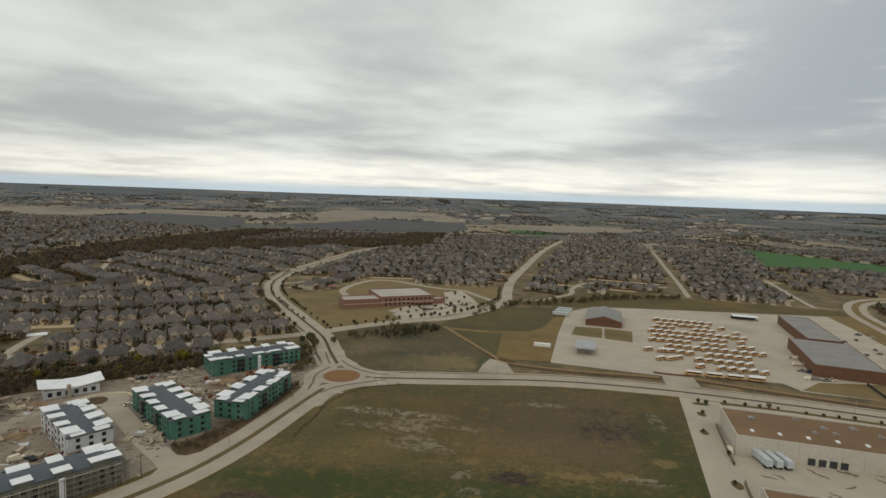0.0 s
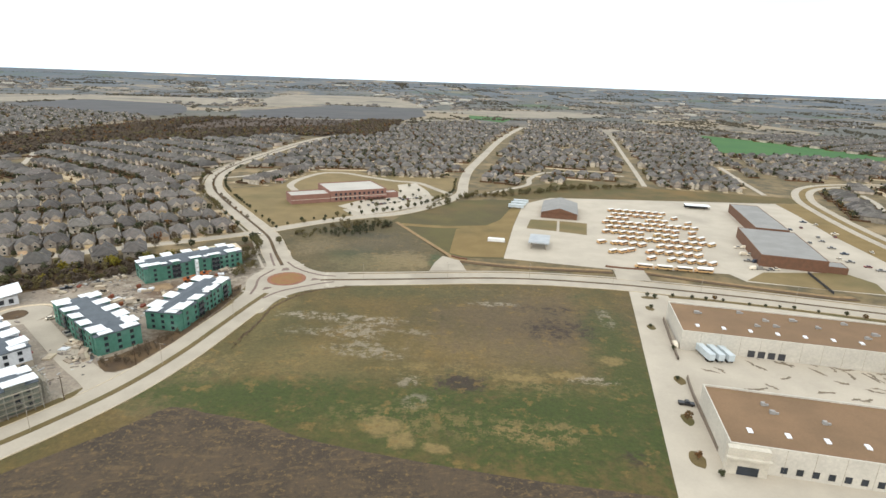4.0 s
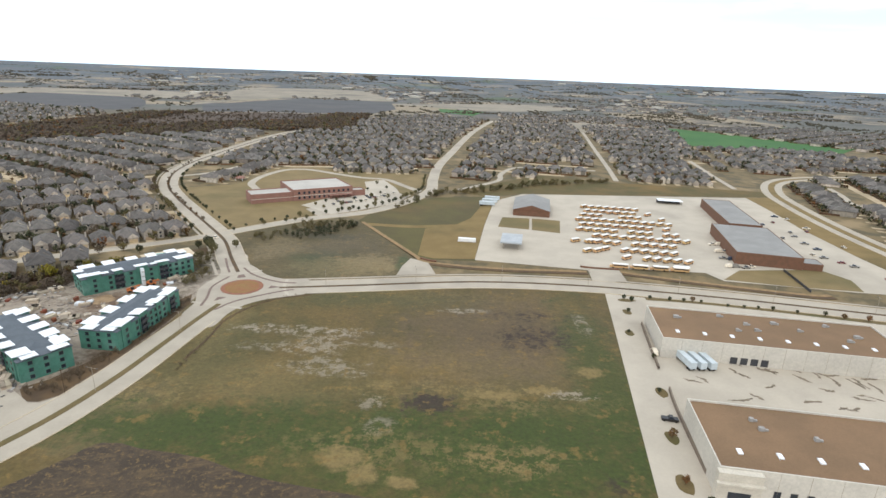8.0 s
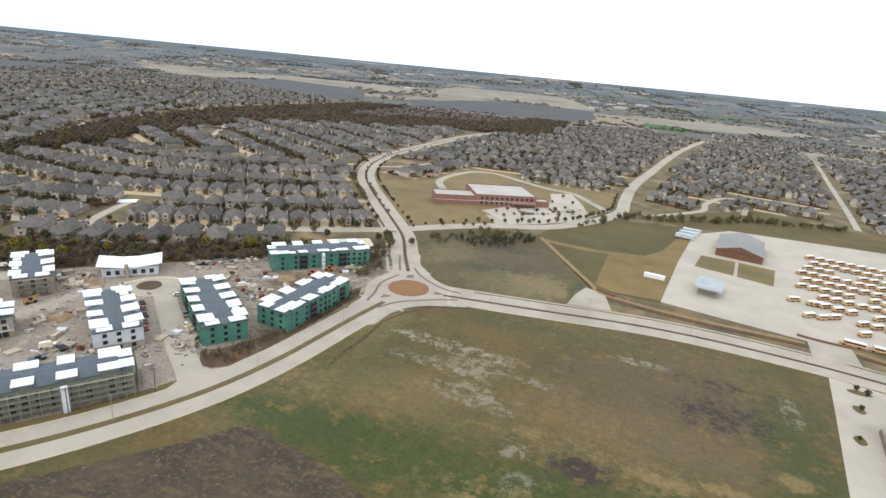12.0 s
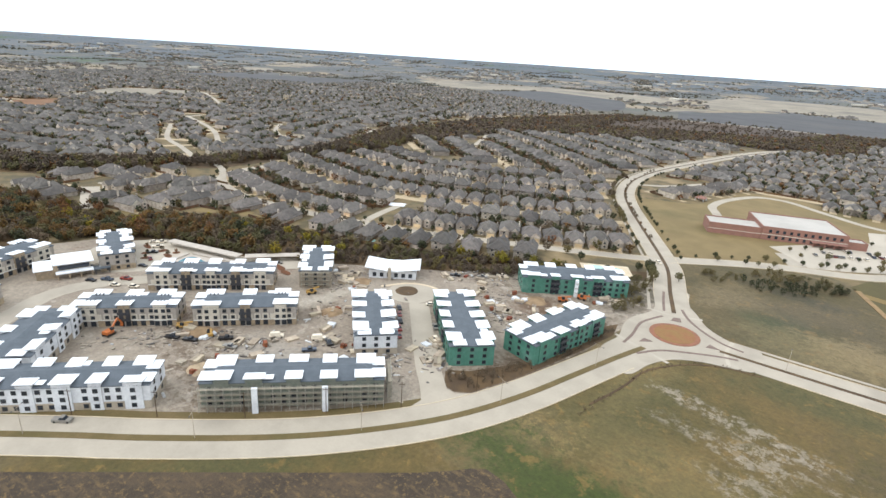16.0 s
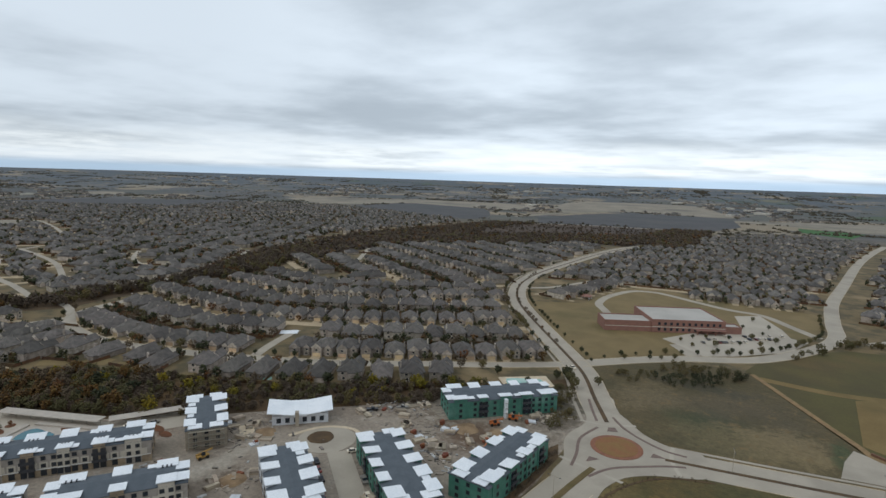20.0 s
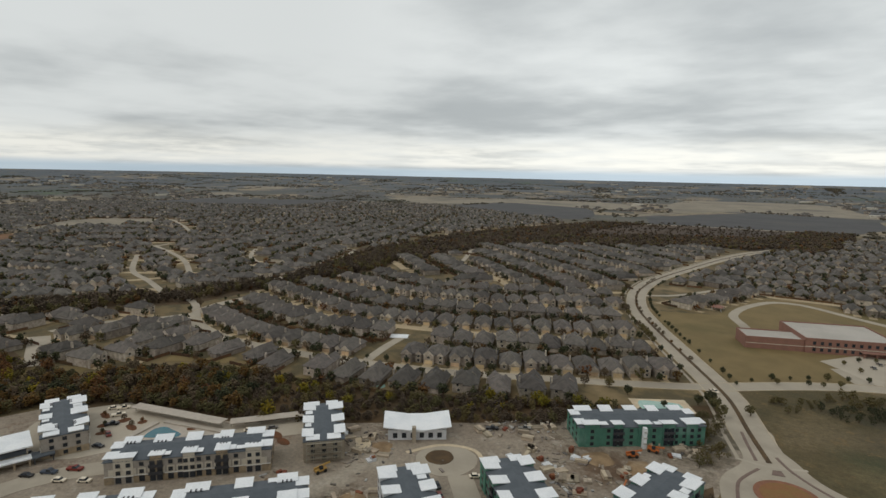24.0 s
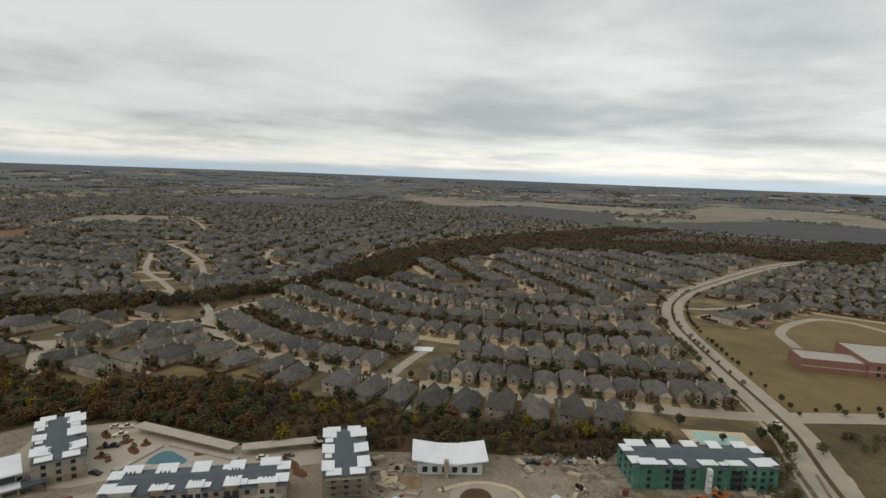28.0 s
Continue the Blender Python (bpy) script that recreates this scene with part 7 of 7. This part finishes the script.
structure("curved_path", circ, KERB, "pale curved path before the clubhouse", "path")
isl = MB()
isl.prism(blob(-209, 200.5, 5.5, 5.5, 24, 4, 0.04), 0.1, 0.3)
structure("site_circle", isl, MULCH, "dark earth circle before the clubhouse", "island")

ORANGE = material("orange_machine", [(0.42, 0.17, 0.085), (0.35, 0.145, 0.075)], 1.0, 0.45, 4.0, 0.0)
YELLOWM = material("yellow_machine", [(0.40, 0.29, 0.14), (0.34, 0.25, 0.12)], 1.0, 0.45, 4.0, 0.0)
LUMBER = material("lumber", [(0.40, 0.325, 0.235), (0.33, 0.26, 0.185)], 0.6, 0.85, 4.0, 0.1, per="object", spread=0.35, earthy=False)
BLOCKS = material("grey_blocks", [(0.38, 0.37, 0.36), (0.30, 0.29, 0.28)], 0.6, 0.9, 4.0, 0.1, per="object", spread=0.35)
REDSTUFF = material("rust_red_packs", [(0.22, 0.09, 0.06), (0.18, 0.08, 0.055)], 0.6, 0.85, 4.0, 0.1, per="object", spread=0.3)


def telehandler(x, y, turn, mat, label):
    t = thing("telehandler", label, "machine", pose(x, y, 0.07, 0, 0, turn))
    mb = MB()
    mb.box(-2.2, -1.0, 0.7, 2.2, 1.0, 1.5)
    part("chassis", mb, mat, t)
    mb = MB()
    mb.box(-0.6, -1.05, 1.5, 0.7, -0.1, 2.6)
    part("cab", mb, GLASS, t)
    mb = MB()
    k = [(-2.4, 0.15, 1.6), (4.0, 0.15, 2.4), (4.0, 0.65, 2.4), (-2.4, 0.65, 1.6)]
    mb.face([(p[0], p[1], p[2] + 0.5) for p in k])
    mb.face([p for p in reversed(k)])
    for i in range(4):
        a, b = k[i], k[(i + 1) % 4]
        mb.face([a, b, (b[0], b[1], b[2] + 0.5), (a[0], a[1], a[2] + 0.5)])
    part("boom", mb, mat, t)
    for xx in (-1.5, 1.5):
        for s in (-1, 1):
            w = MB()
            w.wheel(xx, s * 1.0, 0.65, 0.65, 0.45, 10)
            part("wheel", w, RUBBER, t)


def excavator(x, y, turn, mat, label):
    t = thing("excavator", label, "machine", pose(x, y, 0.07, 0, 0, turn))
    for s in (-1, 1):
        mb = MB()
        mb.prism([(-1.9, s * 1.2 - 0.3), (1.9, s * 1.2 - 0.3), (1.9, s * 1.2 + 0.3), (-1.9, s * 1.2 + 0.3)], 0, 0.85)
        part("track", mb, RUBBER, t)
    mb = MB()
    mb.box(-2.0, -1.3, 0.95, 1.2, 1.3, 2.1)
    part("house", mb, mat, t)
    mb = MB()
    mb.box(0.2, -1.3, 2.1, 1.5, -0.3, 3.0)
    part("cab", mb, GLASS, t)
    for nm, a, b in (("boom", (1.2, 0.2, 1.8), (4.6, 0.2, 5.0)), ("stick", (4.6, 0.2, 5.0), (6.6, 0.2, 2.2)), ("bucket", (6.4, 0.2, 2.3), (6.2, 0.2, 0.9))):
        mb = MB()
        w = 0.25 if nm != "bucket" else 0.5
        p, q = Vector(a), Vector(b)
        nrm = Vector((-(q - p).z, 0, (q - p).x)).normalized() * 0.28
        ring0 = [p + nrm + Vector((0, -w, 0)), p + nrm + Vector((0, w, 0)), p - nrm + Vector((0, w, 0)), p - nrm + Vector((0, -w, 0))]
        ring1 = [v + (q - p) for v in ring0]
        for i in range(4):
            j = (i + 1) % 4
            mb.face([ring0[i], ring0[j], ring1[j], ring1[i]])
        mb.face(ring1)
        mb.face(list(reversed(ring0)))
        part(nm, mb, mat, t)


excavator(-244.5, 80.5, 120, ORANGE, "orange excavator with its arm raised")
telehandler(-155, 254, 44, ORANGE, "orange-red telehandler beside the green block")
telehandler(-150.5, 264, 10, ORANGE, "orange-red telehandler beside the green block")
telehandler(-234, 104, 50, YELLOWM, "yellow telehandler on the site")
telehandler(-221.5, 110, -20, YELLOWM, "yellow telehandler on the site")
telehandler(-233, 162, 80, YELLOWM, "yellow telehandler by the half-finished block")
telehandler(-146.5, 228, 100, ORANGE, "orange telehandler by the green block")


def stack(x, y, turn, kind, seed):
    """Stacked building stuff on the ground: lumber, blocks, packs or a skip."""
    r = random.Random(seed)
    names = {"lumber": ("lumber_stack", "stack of pale sawn lumber on the site", LUMBER), "blocks": ("block_pallet", "pallet of grey blocks on the site", BLOCKS),
             "packs": ("brick_pallet", "pallet of rust-red packs on the site", REDSTUFF), "sheets": ("sheet_stack", "stack of white wrapped sheets on the site", WHITEWRAP)}
    nm, lab, mat = names[kind]
    t = thing(nm, lab, "building material", pose(x, y, 0.06, 0, 0, turn), "building materials on the site")
    L, W, H = {"lumber": (2.4, 0.7, 0.35), "blocks": (0.7, 0.6, 0.5), "packs": (0.7, 0.6, 0.45), "sheets": (1.4, 0.8, 0.3)}[kind]
    for i in range(r.choice((2, 3, 4))):
        mb = MB()
        ox, oy = (r.uniform(-0.2, 0.2), (i % 2) * (2 * W + 0.1)) if kind != "blocks" else ((i % 2) * 1.5, (i // 2) * 1.3)
        z = (i // 2) * (2 * H + 0.02) if kind != "blocks" else 0
        mb.box(ox - L, oy - W, z, ox + L, oy + W, z + 2 * H)
        part("pack", mb, mat, t)


rnd = random.Random(31)
spots = [(-180, 227, 9, 9), (-169, 222, 7, 8), (-161, 218, 6, 6), (-195, 244, 9, 8), (-170, 236, 6, 6), (-208, 233, 7, 6), (-148, 268, 8, 4), (-141, 275, 6, 4), (-163, 173, 3, 9), (-153, 168, 3, 4), (-203, 175, 4, 14),
         (-212, 158, 6, 9), (-239, 146, 4, 5), (-230, 188, 7, 8), (-222, 112, 14, 6), (-205, 125, 10, 9), (-192, 146, 8, 7), (-236, 100, 10, 6), (-200, 100, 10, 8), (-178, 146, 6, 7), (-244, 190, 7, 5), (-152, 236, 8, 8), (-185, 118, 6, 6)]
for x, y, rx, ry in spots:
    for _ in range(6):
        stack(x + rnd.uniform(-rx, rx), y + rnd.uniform(-ry, ry), rnd.uniform(0, 180), rnd.choice(("lumber", "lumber", "lumber", "blocks", "packs", "sheets", "blocks")), rnd.randrange(9999))
heap = MB()
for x, y, r, h in ((-211, 159, 5, 1.6), (-239, 146, 4, 1.2), (-226, 108, 6, 1.4), (-231, 190, 5, 1.3), (-148, 247, 7, 1.5), (-164, 243, 6, 1.2), (-200, 98, 5, 1.1), (-186, 103, 4, 1.0)):
    k, rr = len(heap.v), random.Random(int(x * 3))
    rings = [(1.0, 0.0), (0.7, 0.45), (0.38, 0.8)]
    for q, z in rings:
        heap.v += [(x + r * q * (1 + rr.uniform(-0.15, 0.15)) * math.cos(2 * math.pi * i / 14), y + r * q * (1 + rr.uniform(-0.15, 0.15)) * math.sin(2 * math.pi * i / 14), h * z + rr.uniform(-0.08, 0.08) * (z > 0) + 0.03) for i in range(14)]
    heap.v.append((x, y, h))
    for m in range(2):
        heap.f += [(k + m * 14 + i, k + m * 14 + (i + 1) % 14, k + (m + 1) * 14 + (i + 1) % 14, k + (m + 1) * 14 + i) for i in range(14)]
    heap.f += [(k + 28 + i, k + 28 + (i + 1) % 14, k + 42) for i in range(14)]
heap.m = [0] * len(heap.f)
tagged(new("earth_heaps", heap.mesh("earth_heaps", EARTH)), "low heaps of dug earth on the site", "earth", kind="stuff")
DEBRIS = [material("site_debris", [c, tuple(0.75 * q for q in c)], 0.8, 0.85, 3.0, 0.1, per="island", spread=0.35, earthy=False) for c in ((0.33, 0.275, 0.21), (0.45, 0.44, 0.42), (0.09, 0.078, 0.07), (0.2, 0.165, 0.135))]
dv, df, dm = [], [], []
rd = random.Random(88)


def litter(x, y, c):
    """One board, bundle or sheet lying on the site."""
    a, L, W, H = rd.uniform(0, 3.14), rd.uniform(0.25, 1.5) ** 1.3, rd.uniform(0.12, 0.6), rd.uniform(0.1, 0.5)
    ca, sa, k = math.cos(a), math.sin(a), len(dv)
    for z in (0.05, 0.05 + H):
        for u, w in ((-L, -W), (L, -W), (L, W), (-L, W)):
            dv.append((x + u * ca - w * sa, y + u * sa + w * ca, z))
    df.extend([(k + 4, k + 5, k + 6, k + 7)] + [(k + i, k + (i + 1) % 4, k + 4 + (i + 1) % 4, k + 4 + i) for i in range(4)])
    dm.extend([c] * 5)


for x, y, rx, ry in spots:
    for _ in range(17):
        litter(rd.gauss(x, rx * 0.8), rd.gauss(y, ry * 0.8), rd.choice((0, 0, 0, 1, 2, 3, 3, 3)))
for (xa, ya), (xb, yb), n, wd in (((-180, 228), (-150, 208), 80, 1.8), ((-212, 238), (-190, 254), 80, 3), ((-148, 190), (-178, 214), 50, 2), ((-173, 160), (-150, 146), 50, 2), ((-204, 170), (-176, 150), 50, 2), ((-238, 92), (-190, 128), 90, 5),
                                  ((-188, 140), (-140, 168), 60, 4), ((-246, 70), (-222, 110), 60, 4), ((-240, 116), (-210, 148), 50, 2), ((-184, 96), (-146, 142), 60, 3), ((-225, 46), (-190, 84), 50, 3), ((-232, 168), (-240, 200), 50, 3)):
    for _ in range(n):
        s = rd.random()
        litter(xa + (xb - xa) * s + rd.gauss(0, wd), ya + (yb - ya) * s + rd.gauss(0, wd), rd.choice((0, 0, 0, 1, 2, 3, 3)))
me = bpy.data.meshes.new("site_litter")
me.from_pydata(dv, [], df)
for q in DEBRIS:
    me.materials.append(q)
me.polygons.foreach_set("material_index", dm)
me.update()
tagged(new("site_litter", me), "scattered boards, wraps and rubbish on the site", "building rubbish", kind="stuff")
# kerb-side strip of rough grass and brush between the site and the road
strip = MB()
ribbon(strip, offset_line(MAIN_W, 0.0)[8:-14], 8.8, 12.5, 0.0, 0.09)
structure("verge", strip, BROWNVERGE, "rough brown verge beside the road", "ground")
# bare slabs laid for blocks to come
for x, y, a, L, W in ((-239, 187, -35, 9, 6), (-205, 172, -35, 16, 5)):
    s = MB()
    s.box(-L / 2, -W / 2, 0, L / 2, W / 2, 0.3)
    o = structure("slab", s, KERB, "bare concrete slab", "slab")
    o.matrix_basis = pose(x, y, 0.06, 0, 0, a)

pad = MB()
pad.box(-6, -4, 0, 6, 4, 0.35)
o = structure("slab", pad, WHITE, "bright white slab of a house plot", "slab")
o.matrix_basis = pose(-337, 299, 0.06, 0, 0, 40)
for i, (x, y) in enumerate(((-376, 193), (-356, 199), (-404, 191), (-336, 200), (-435, 173), (-318, 206), (-414, 128), (-392, 178))):
    bk = MB()
    bk.prism([(-8, -5), (8, -5), (8, 5), (-8, 5)], 0.0, 0.05)
    o = structure("back_lawn", bk, LAWN, "tan dormant back lawn", "lawn")
    o.matrix_basis = pose(x, y, 0.11, 0, 0, 24 + 3 * i)
for x, y, s in ((-149, 331, 1.7), (-146, 326, 1.4), (-153, 326, 1.3)):
    tree("evergreen", x, y, s, "dark evergreen tree beside the community pool", 30 * s, 0)

for x, y, a in ((-310, 112, 30), (-313, 106, 30), (-316, 100, 30), (-322, 92, 30), (-344, 128, 70), (-341, 131, 70), (-335, 127, 70), (-281, 160, 62), (-276, 168, 62)):
    park_car(("grey", "black", "white")[int(-x) % 3], ("car", "pickup")[int(y) % 2], x, y, a, 0.18)

# ================= planted trees =================
beds = MB()
ribbon(beds, smooth(V2([(108, 270.3), (132, 268.2), (170, 261), (212, 251.2), (248, 243)]), 5), -1.6, 1.6, 0.1, 0.2)
structure("planting_strip", beds, BROWNVERGE, "brown planting strip along the warehouse", "bed")
for i, (x, y, rx, ry) in enumerate(((97, 267.5, 4.5, 2.2), (92.5, 252, 2.2, 3), (86.5, 228.5, 2, 3), (83, 179, 2.2, 3.5), (76.5, 152, 2, 3.5), (72, 130.5, 2.5, 4))):
    bed = MB()
    bed.prism(blob(x, y, rx, ry, 14, 70 + i, 0.12), 0.1, 0.21)
    structure("planting_bed", bed, BROWNVERGE, "brown planting bed in the yard", "bed")
rnd = random.Random(61)
for x, y in ((96, 269), (99, 266), (93, 252), (86, 228.5), (110, 270), (120, 269), (127, 268), (132, 268.5), (136, 267.5), (148, 263.5), (156, 262.5), (163, 262), (170, 261), (181, 258.5), (194, 256.5), (201, 253), (212, 251), (222, 249), (232, 246.5), (246, 243.5), (89, 205), (82, 179), (76.5, 152), (72, 130.5), (76, 123)):
    tree("evergreen" if rnd.random() < 0.7 else "rust", x, y, rnd.uniform(0.45, 0.8), "small dark tree in a planting strip by the warehouse", rnd.uniform(0, 360), rnd.randrange(2), 0.14)
for x, y in ((-109, 451), (-103, 464), (-95, 470), (-81, 478), (-67, 488), (-61, 506), (-100, 441), (-87, 451), (-73, 467), (-61, 471), (-46, 475), (-65, 453), (-142, 379), (-131, 385), (-118, 395), (-112, 399), (-105, 405), (-75, 520), (-58, 530), (-70, 550), (-52, 487), (-40, 484), (-38, 492), (-36, 500), (-84, 436), (-76, 443)):
    tree(rnd.choice(("evergreen", "olive")), x, y, rnd.uniform(0.5, 0.9), "small dark tree in the school car park", rnd.uniform(0, 360), rnd.randrange(2), 0.14)
for p, a in along(NORTH, 9):
    if 300 < p.y < 640 and rnd.random() < 0.75:
        n = Vector((-math.sin(radians(a)), math.cos(radians(a))))
        q = p - n * 11.5
        if q.y > 368:
            tree("evergreen", q.x, q.y, rnd.uniform(0.6, 1.0), "dark shrub tree along the school lawn", rnd.uniform(0, 360), rnd.randrange(2))
        if p.y > 385 and rnd.random() < 0.8:
            tree("rust" if rnd.random() < 0.3 else "bare", p.x, p.y, rnd.uniform(0.4, 0.65), "small tree in the road median", rnd.uniform(0, 360), rnd.randrange(2), 0.36)
        if p.y > 372 and rnd.random() < 0.7:
            q = p + n * 12
            tree(rnd.choice(("evergreen", "olive", "bare")), q.x, q.y, rnd.uniform(0.7, 1.2), "small street tree beside the houses", rnd.uniform(0, 360), rnd.randrange(2))
for p, a in along(LOOP, 10):
    n = Vector((-math.sin(radians(a)), math.cos(radians(a))))
    if p.y < 600 and p.x > -130:
        q = p + n * 9
        tree(rnd.choice(("evergreen", "olive")), q.x, q.y, rnd.uniform(0.6, 1.0), "small dark tree beside the school road", rnd.uniform(0, 360), rnd.randrange(2))
for p, a in along(COLLECTOR, 12.5):
    n = Vector((-math.sin(radians(a)), math.cos(radians(a))))
    for s in (-1, 1):
        if rnd.random() < 0.7 and p.x < -180:
            q = p + n * s * 7.2
            tree(rnd.choice(("evergreen", "evergreen", "olive", "bare")), q.x, q.y, rnd.uniform(0.7, 1.2), "small street tree before the houses", rnd.uniform(0, 360), rnd.randrange(2))
for x, y, k, s in ((-149, 331, "evergreen", 1.5), (-145, 325, "olive", 1.3), (-140, 318, "olive", 1.2), (-183, 313, "evergreen", 1.3), (-164, 311, "evergreen", 0.9), (-316, 196, "yellow", 1.1), (-336, 178, "yellow", 1.2), (-300, 206, "yellow", 0.9), (-205, 268, "yellow", 1.2), (-194, 282, "yellow", 1.1), (-240, 232, "olive", 1.2), (-262, 222, "yellow", 0.9), (-400, 108, "yellow", 1.0), (-360, 150, "rust", 1.1), (-372, 140, "rust", 1.0), (-131, 330, "olive", 1.0)):
    tree(k, x, y, s, {"evergreen": "dense dark evergreen tree", "olive": "olive-green leafy tree by the creek", "yellow": "yellow-green leafy tree by the creek", "rust": "rust-coloured autumn tree by the creek"}[k], rnd.uniform(0, 360), rnd.randrange(2))

# ================= far country =================
rnd = random.Random(88)
clumps, barns = [], []
FALLOW_OUT, CROP_OUT = [(-700, 1400), (-195, 1540), (-150, 2150), (-760, 2080)], [(400, 1000), (540, 1420), (820, 1080), (700, 960)]
for i in range(900):
    a = rnd.uniform(0.45, 3.2)
    r = 1450 + 3200 * rnd.random() ** 0.8
    x, y = r * math.cos(a), r * math.sin(a)
    t, L = rnd.choice((0.2, 1.77)) + rnd.uniform(-0.2, 0.2) + (a - 1.57) * 0.4, rnd.uniform(60, 360)
    wide = rnd.choice((3, 6, 40))
    for k in range(int(L / 9 * (1 if wide < 20 else 2))):
        s = rnd.uniform(-L / 2, L / 2)
        px, py = x + s * math.cos(t) + rnd.uniform(-wide, wide), y + s * math.sin(t) + rnd.uniform(-wide, wide)
        if not inside(px, py, FALLOW_OUT) and not inside(px, py, CROP_OUT) and not any(inside(px, py, q) for q in (TAN_WEST, TAN_NORTH, TAN_EAST, FALLOW_WEST, GREY_WEST)) and math.hypot(px, py) < 4800:
            clumps.append((rnd.randrange(4), px, py, rise(math.hypot(px, py)) - 1.0, rnd.uniform(0, 360), rnd.uniform(0.5, 1.15)))
far_tree = []
rr = random.Random(3)
for j in range(4):
    v, f = crown_mesh(rr, 5.0, 4.2, 0.0, 3, 3.4)
    far_tree.append((v, f, [0] * len(f)))
FARTREE = material("far_woodland", [(0.072, 0.074, 0.064), (0.094, 0.086, 0.07)], 0.004, 0.95, 0.05, 0.0, per="island", spread=0.35)
joined("far_tree_clumps", far_tree, clumps, [FARTREE], "scattered far tree clumps towards the horizon", "trees")
for i in range(4200):
    a = rnd.uniform(0.45, 3.2)
    r = 1500 + 3000 * rnd.random()
    x, y = r * math.cos(a), r * math.sin(a)
    if noise.noise((x * 0.0016 + 7, y * 0.0016, 1.0)) > 0.12 and not any(inside(x, y, q) for q in (TAN_WEST, TAN_NORTH, TAN_EAST, FALLOW_WEST, GREY_WEST, FALLOW_OUT, CROP_OUT)):
        barns.append((rnd.randrange(5) if rnd.random() < 0.95 or r < 2300 else 5, x, y, rise(r), rnd.uniform(0, 180), rnd.uniform(0.9, 1.3)))
big = MB()
big.box(-22, -12, 0, 22, 12, 7)
blank = []
for wall, roof, drive in HOUSE_FAR:
    k = len(wall.v)
    blank.append((wall.v + roof.v, wall.f + [tuple(j + k for j in t) for t in roof.f], [1] * len(wall.f) + [0] * len(roof.f)))
blank.append(blank[0])
blank.append((big.v, big.f, [2] * len(big.f)))
joined("far_roofs", blank, barns, [SHINGLE_FAR, BRICK_FAR, TILTWALL], "far roofs and pale sheds towards the horizon", "houses")

# tar and oil marks on the warehouse yard
TAR = material("tar_stain", [(0.13, 0.115, 0.10), (0.20, 0.18, 0.155)], 0.3, 0.8, 2.0, 0.0)
st = MB()
rr = random.Random(19)
for x, y, L, a in ((117, 204, 8, -60), (120, 196, 7, -55), (132, 197, 7, -55), (146, 200, 5, -50), (156, 195, 7, -45), (167, 191, 8, -60), (172, 195, 6, 10), (112, 176, 9, 5), (118, 178, 5, -60), (138, 177, 7, 10), (149, 174, 8, 20), (158, 178, 7, -50), (98, 187, 6, -50), (104, 190, 5, -30), (176, 184, 7, -60), (122, 203.6, 6, -70), (121, 192.5, 4, -60), (134, 205, 4, -70), (135, 199, 5, -20), (143.6, 203, 6, -65), (144, 193, 6, -55), (152, 196, 5, -75), (156.5, 192, 7, -70), (164, 190.6, 8, -65), (163, 182.5, 8, 5), (170, 187, 7, -75), (128, 186, 5, 15), (180, 190, 6, -70), (185, 182, 6, -60), (149, 185, 5, -20)):
    px, py, turn = x - L * 0.4 * math.cos(radians(a)), y - L * 0.4 * math.sin(radians(a)), radians(a)
    for q in range(3):
        st.prism(blob(px, py, L * 0.24, rr.uniform(0.35, 0.9), 12, rr.randrange(999), 0.5, turn), 0.1, 0.146 + 0.003 * q)
        turn += rr.uniform(-0.8, 0.8)
        px, py = px + L * 0.33 * math.cos(turn), py + L * 0.33 * math.sin(turn)
tagged(structure("tar_marks", st, TAR, "dark tar and oil marks on the yard", "stain"))

# dark railing fence across the depot lawn
fen = thing("railing_fence", "dark railing fence across the depot lawn", "fence", pose(209.4, 306.5, 0.2, 0, 0, 81))
for i in range(14):
    mb = MB()
    x = -18.5 + i * 37 / 13
    mb.box(x - 0.07, -0.07, 0, x + 0.07, 0.07, 1.9)
    part("post", mb, DARKMETAL, fen)
for i in range(13):
    mb = MB()
    x0, x1 = -18.5 + i * 37 / 13 + 0.07, -18.5 + (i + 1) * 37 / 13 - 0.07
    mb.box(x0, -0.03, 0.1, x1, 0.03, 1.75)
    part("panel", mb, DARKMETAL, fen)
